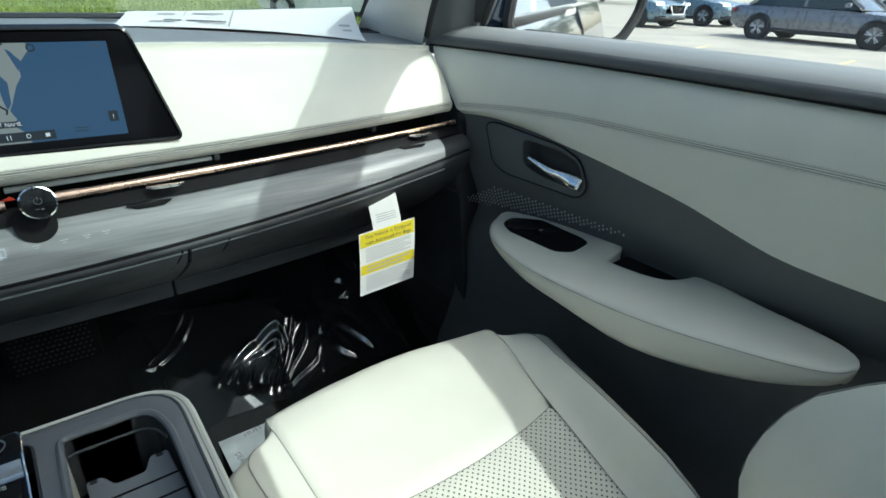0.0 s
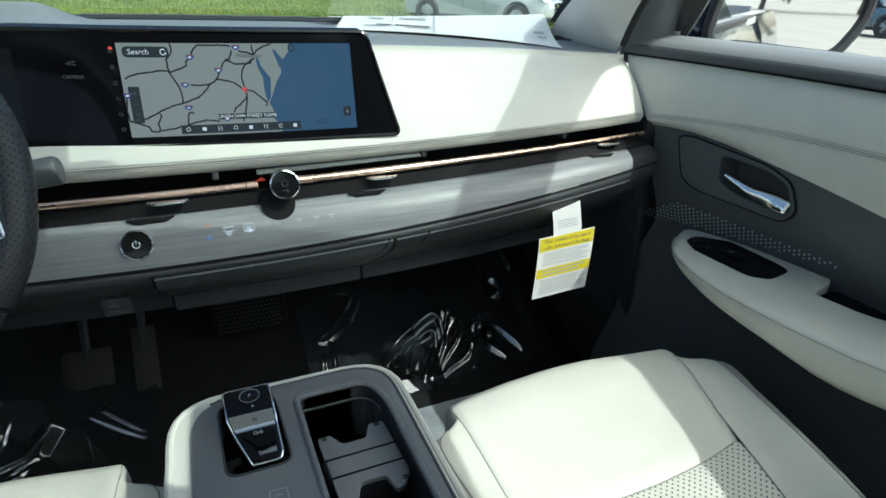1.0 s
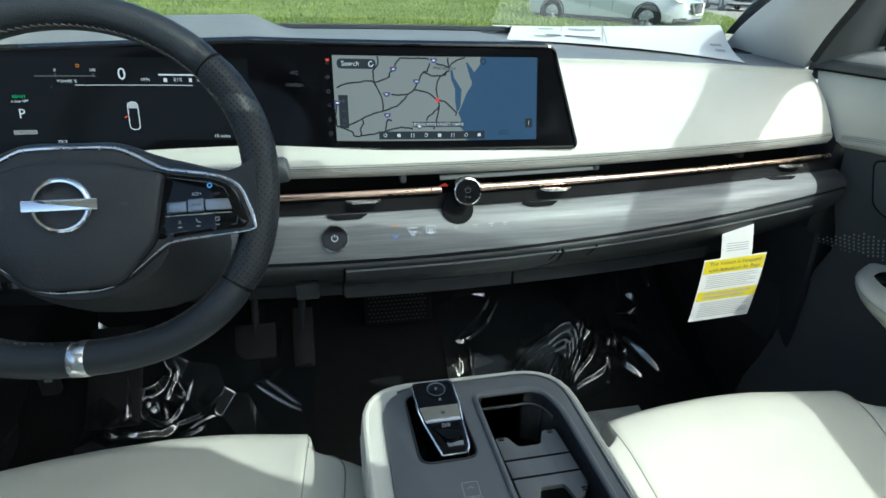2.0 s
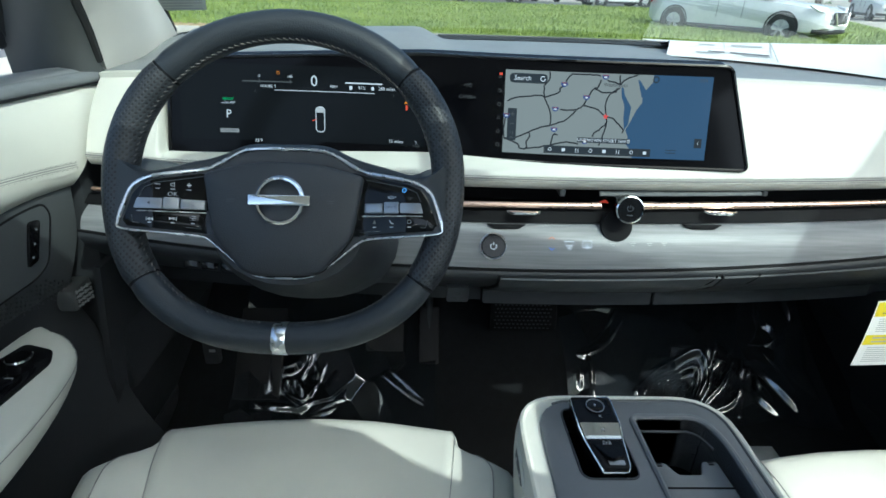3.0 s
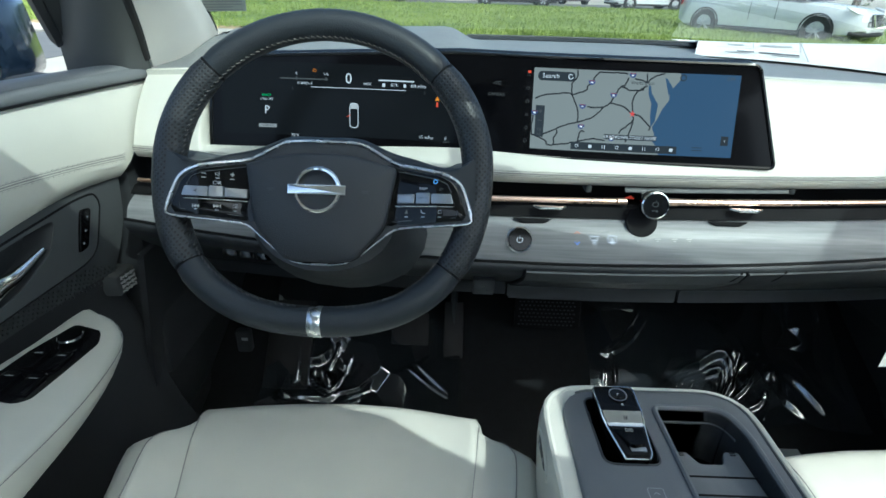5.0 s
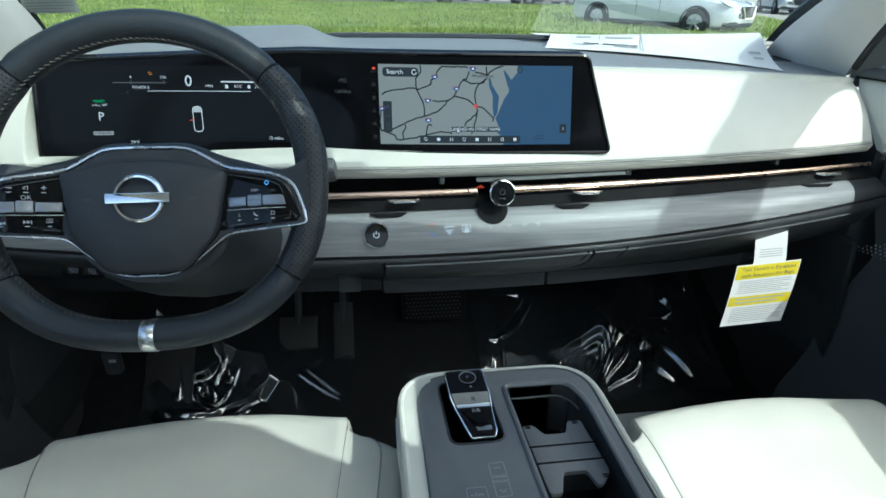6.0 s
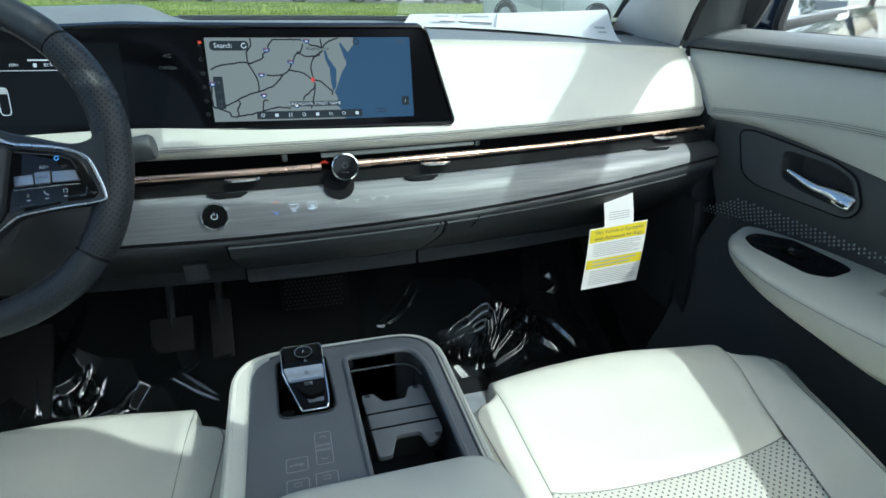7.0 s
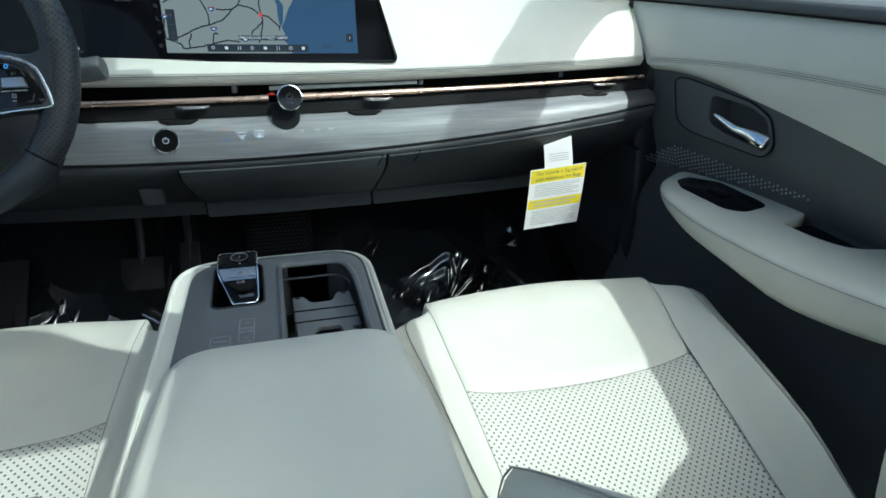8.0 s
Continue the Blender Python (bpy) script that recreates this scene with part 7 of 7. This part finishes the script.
def paint(name, col, metal=0.3):
    if name not in PAINTS:
        PAINTS[name] = surface(name, col, 0.28, metal=metal, vary=0.04, vscale=2, coat=0.8)
    return PAINTS[name]


def parked_car(name, label, place, turn, material, suv=True, lamps=False, length=4.5, height=1.66, truck=False):
    """A vehicle whose front looks along its own +y, built where it stands."""
    m = pose(*place, 0, 0, turn)
    th = thing(name, place, label, "car", "parked vehicles")
    H, L2 = height, length / 2
    wb, r = length * 0.30, 0.345 if suv else 0.32
    belt = 0.60 * H
    W = 0.92
    P = lambda x, y, z: m @ V(x, y, z)
    ks = [-1.0, -0.97, -0.88, -0.7, -0.4, 0.0, 0.3, 0.5, 0.7, 0.86, 0.96, 1.0]
    tops = [0.62, 0.92, 1.0, 1.0, 1.0, 0.99, 0.97, 0.93, 0.88, 0.82, 0.74, 0.55]
    wid = [0.72, 0.86, 0.95, 1.0, 1.0, 1.0, 1.0, 1.0, 0.98, 0.92, 0.82, 0.66]
    rows = []
    for k, tp, wd in zip(ks, tops, wid):
        y, zt, w = k * L2, tp * belt, W * wd
        zb = 0.24 if abs(k) < 0.9 else 0.34
        half_ = [(0.0, zb), (0.80 * w, zb), (0.97 * w, zb + 0.06), (1.0 * w, zb + 0.25), (0.985 * w, lerp(zb, zt, 0.62)), (0.97 * w, lerp(zb, zt, 0.80)), (0.93 * w, lerp(zb, zt, 0.95)), (0.80 * w, zt), (0.4 * w, zt + 0.02), (0.0, zt + 0.025)]
        rows.append([P(a, y, b) for a, b in half_] + [P(-a, y, b) for a, b in half_[::-1][1:-1]])
    bodyp = part("body", grid(rows, closed_u=True, caps=True), material, th, "", angle=35)
    # cabin
    if truck:
        gy = [(-0.10, 0.0), (-0.06, 1.0), (0.16, 1.0), (0.36, 0.0)]
    elif suv:
        gy = [(-0.97, 0.0), (-0.80, 1.0), (0.12, 1.0), (0.46, 0.0)]
    else:
        gy = [(-0.80, 0.0), (-0.40, 1.0), (0.06, 1.0), (0.44, 0.0)]

    def cabin(t0, t1, wide, grow=0.0):
        out = []
        for t in (t0, lerp(t0, t1, 0.5), t1):
            y0, y1 = lerp(gy[0][0], gy[1][0], t) * L2, lerp(gy[3][0], gy[2][0], t) * L2
            z, w = lerp(belt - 0.02, H, t), W * lerp(0.90, 0.70, t) + grow
            out.append([P(a, b, z) for a, b in rounded([(-w, y0), (-w, y1), (w, y1), (w, y0)], 0.12, 3)])
        return out
    part("glasshouse", grid(cabin(0.0, 0.88, 0), closed_u=True), M_AUTOGLASS, th, "dark side windows", angle=40)
    part("roof", grid(cabin(0.86, 1.0, 0, 0.012) + [[P(0, lerp(gy[1][0], gy[2][0], 0.5) * L2, H + 0.02)] * 16], closed_u=True), material, th, "", angle=50)
    for sx in (-1, 1):
        for fy in ((gy[0][0] * 0.9 + gy[1][0] * 0.1, gy[1][0]), (-0.15, -0.13), (gy[3][0] * 0.97, gy[2][0])):
            a = P(sx * W * 0.90, fy[0] * L2, belt)
            b = P(sx * (W * 0.725), fy[1] * L2, H * 0.985)
            part("pillar", tube([a, a.lerp(b, 0.5) + V(0, 0, 0.01), b], 0.045, 6), material, th)
        for fy in (-wb, wb):
            c, ax = P(sx * (W - 0.10), fy, r), (m.to_3x3() @ V(sx, 0, 0))
            w = part("wheel", lathe(c, ax, [(r * 0.62, 0.04), (r * 0.64, 0.105), (r * 0.93, 0.108), (r, 0.085), (r, -0.09), (r * 0.6, -0.09)], 28), M_TYRE, th, "black tyre", angle=40)
            part("arch", lathe(c, ax, [(r * 1.13, 0.095), (r * 1.13, 0.103), (r * 1.02, 0.101), (r * 1.0, -0.02)], 28), M_RUBBER, th)
            part("rim", joined([lathe(c, ax, [(r * 0.64, 0.098), (r * 0.58, 0.106), (r * 0.55, 0.07), (0.0, 0.06)], 28)]), M_DARK, w)
            up = m.to_3x3() @ V(0, 0, 1)
            fw = ax.cross(up)
            sp = []
            for k in range(10):
                an = (k // 2) * 2 * math.pi / 5 + (0.16 if k % 2 else -0.16)
                d = up * math.cos(an) + fw * math.sin(an)
                sp.append(tube([c + ax * 0.108 + d * r * 0.10, c + ax * 0.104 + d * r * 0.60], 0.020, 6, flat=0.5))
            part("wheel_face", joined(sp), M_ALLOY, w, "silver alloy spokes")
        hl = [P(sx * x, L2 * y, belt * z) for x, y, z in ((0.86, 0.80, 0.86), (0.60, 0.935, 0.82), (0.58, 0.95, 0.70), (0.82, 0.90, 0.74))]
        part("headlight", prism(hl, m.to_3x3() @ V(sx * 0.035, 0.045, 0.02), 0.01), M_LAMP, th, "clear headlight")
        if lamps:
            part("running_light", box(P(sx * 0.74, L2 * 0.925, belt * 0.77), (0.20, 0.20, 0.07), 0.03), M_DRL, th, "lit daytime lamp")
        tl = [P(sx * x, -L2 * y, belt * z) for x, y, z in ((0.90, 0.90, 0.90), (0.66, 0.99, 0.88), (0.66, 0.995, 0.74), (0.90, 0.92, 0.76))]
        part("tail_light", prism(tl, m.to_3x3() @ V(sx * 0.03, -0.03, 0.0), 0.01), M_TAIL, th, "red tail light")
        part("mirror", box(P(sx * 1.0, L2 * 0.30, belt + 0.08), (0.14, 0.14, 0.12), 0.04), material, th)
        for fy in (-0.10, 0.18):
            part("handle", box(P(sx * W * 0.985, L2 * (fy - 0.12), belt * 0.86), (0.05, 0.12, 0.03), 0.01), material, th)
            part("door_gap", tube([P(sx * W * 0.992, L2 * fy, belt * 0.95), P(sx * W * 1.0, L2 * fy, belt * 0.55), P(sx * W * 0.97, L2 * fy, 0.34)], 0.006, 5), M_RUBBER, th)
        part("sill", box(P(sx * W * 0.95, 0, 0.27), (0.1, 0.1, 0.08)) if False else tube([P(sx * W * 0.955, -wb + r, 0.27), P(sx * W * 0.955, wb - r, 0.27)], 0.06, 8), M_RUBBER, th)
    g = prism([P(x, L2 * 0.985, belt * z) for x, z in ((-0.42, 0.74), (0.42, 0.74), (0.34, 0.46), (-0.34, 0.46))], m.to_3x3() @ V(0, 0.05, 0), 0.01)
    gr = part("grille", g, M_PIANO, th, "black front grille")
    part("grille_edge", tube([P(-0.44, L2 * 1.01, belt * 0.74), P(-0.30, L2 * 1.03, belt * 0.46), P(0.30, L2 * 1.03, belt * 0.46), P(0.44, L2 * 1.01, belt * 0.74)], 0.02, 6), M_CHROME, gr)
    part("bumper", tube(spline([P(-0.80, L2 * 0.88, 0.33), P(-0.5, L2 * 0.99, 0.31), P(0.5, L2 * 0.99, 0.31), P(0.80, L2 * 0.88, 0.33)], 4), 0.05, 8), M_RUBBER, th)
    return th


parked_car("sedan", "dark grey sedan parked in the lot", (17.7, 6.6, GZ), 180, paint("grey_paint", (0.17, 0.175, 0.19)), suv=False, length=4.65, height=1.46)
parked_car("suv", "steel blue crossover with its lamps lit", (17.9, 13.4, GZ), 180, paint("steel_blue_paint", (0.17, 0.24, 0.28)), lamps=True, length=4.35, height=1.60)
parked_car("suv", "steel blue crossover with its lamps lit", (21.6, 13.2, GZ), 180, paint("steel_blue_paint", (0.17, 0.24, 0.28)), lamps=True, length=4.35, height=1.60)
parked_car("suv", "white crossover parked across the lot", (8.0, 15.6, GZ), -142, paint("white_paint", (0.75, 0.76, 0.76), 0.0), length=4.6, height=1.66)
FAR = [("pickup", "dark pickup parked beyond the lawn", 3.0, 34.6, 90, "black_paint", (0.02, 0.02, 0.022), True, True), ("suv", "white crossover beyond the lawn", 10.6, 34.8, 100, "white_paint", (0.75, 0.76, 0.76), True, False),
       ("sedan", "dark sedan beyond the lawn", -4.8, 34.4, 90, "black_paint", (0.02, 0.02, 0.022), False, False), ("sedan", "grey sedan beyond the lawn", 7.0, 41.0, 20, "grey_paint", (0.09, 0.093, 0.105), False, False),
       ("suv", "white crossover at the far end of the lot", 22.0, 29.0, 160, "white_paint", (0.75, 0.76, 0.76), True, False), ("suv", "dark crossover beyond the lawn", 16.0, 38.0, 90, "black_paint", (0.02, 0.02, 0.022), True, False),
       ("sedan", "pale sedan at the far side of the lot", 34.0, 9.0, 180, "white_paint", (0.75, 0.76, 0.76), False, False), ("suv", "white crossover behind in the lot", 16.0, -30.0, 100, "white_paint", (0.75, 0.76, 0.76), True, False)]
for nm, lb, x, y, rot, pn, pc, sv, tk in FAR:
    parked_car(nm, lb, (x, y, GZ), rot, paint(pn, pc), suv=sv, length=5.4 if tk else 4.5, height=1.8 if tk else 1.62 if sv else 1.46, truck=tk)

# ---- trees round the lot ----
M_BARK = surface("bark", (0.10, 0.075, 0.055), 0.9, vary=0.3, vscale=6, grain=0.8, gscale=30)


def leaf_mat():
    m, nt, b = nodes_of("tree_leaves")
    g = nt.nodes.new("ShaderNodeNewGeometry")
    r = ramp(nt, g.outputs["Random Per Island"], [(0.0, (0.03, 0.065, 0.015)), (0.6, (0.06, 0.11, 0.025)), (1.0, (0.11, 0.16, 0.04))])
    nt.links.new(r.outputs[0], b.inputs["Base Color"])
    b.inputs["Roughness"].default_value = 0.7
    return m


M_LEAF = leaf_mat()


def crown_mesh(seed, R):
    rg = random.Random(seed)
    vs, fs = [], []
    clumps = [V(rg.gauss(0, 0.42), rg.gauss(0, 0.42), rg.gauss(0.1, 0.38)) * R for _ in range(26)]
    for c in clumps:
        rc = R * rg.uniform(0.22, 0.42)
        for _ in range(90):
            d = V(rg.gauss(0, 1), rg.gauss(0, 1), rg.gauss(0, 1)).normalized() * rc * rg.uniform(0.55, 1.0)
            p, s = c + d, R * rg.uniform(0.035, 0.07)
            a, b = V(rg.gauss(0, 1), rg.gauss(0, 1), rg.gauss(0, 1)).normalized() * s, V(rg.gauss(0, 1), rg.gauss(0, 1), rg.gauss(0, 1)).normalized() * s
            k = len(vs)
            vs += [p - a, p + b, p + a, p - b]
            fs.append((k, k + 1, k + 2, k + 3))
    me = bpy.data.meshes.new("crown")
    me.from_pydata([tuple(v) for v in vs], [], fs)
    me.materials.append(M_LEAF)
    return me


CROWNS = [crown_mesh(s, 3.2) for s in (1, 2, 3)]
rt = random.Random(11)
spots = [(lerp(-40, 70, i / 17), 62 + rt.uniform(-5, 8)) for i in range(18)] + [(60 + rt.uniform(-4, 6), lerp(-45, 50, i / 12)) for i in range(13)] + [(lerp(-10, 55, i / 9), -58 + rt.uniform(-5, 5)) for i in range(10)] + [(-48 + rt.uniform(-5, 3), lerp(-20, 50, i / 8)) for i in range(9)]
for i, (x, y) in enumerate(spots):
    tr = thing("tree", (x, y, GZ), "leafy green broadleaf tree beyond the lot", "tree", "trees round the lot")
    h = rt.uniform(2.4, 3.6)
    bms = [tube(spline([V(x, y, GZ - 0.1), V(x + 0.1, y, GZ + h * 0.6), V(x + rt.uniform(-0.2, 0.2), y, GZ + h + 1.2)], 3), [lerp(0.24, 0.10, k / 6) for k in range(7)], 8)]
    for k in range(3):
        a = rt.uniform(0, 6.28)
        bms.append(tube([V(x, y, GZ + h * 0.75), V(x + 1.2 * math.cos(a), y + 1.2 * math.sin(a), GZ + h + 1.0)], [0.09, 0.04], 6))
    part("trunk", joined(bms), M_BARK, tr)
    cr = new("crown", CROWNS[i % 3])
    cr.parent, cr.location, cr.rotation_euler = tr, (0, 0, h + 2.0), (0, 0, rt.uniform(0, 6.28))
    s = rt.uniform(0.85, 1.35)
    cr.scale = (s, s, s * rt.uniform(0.9, 1.2))
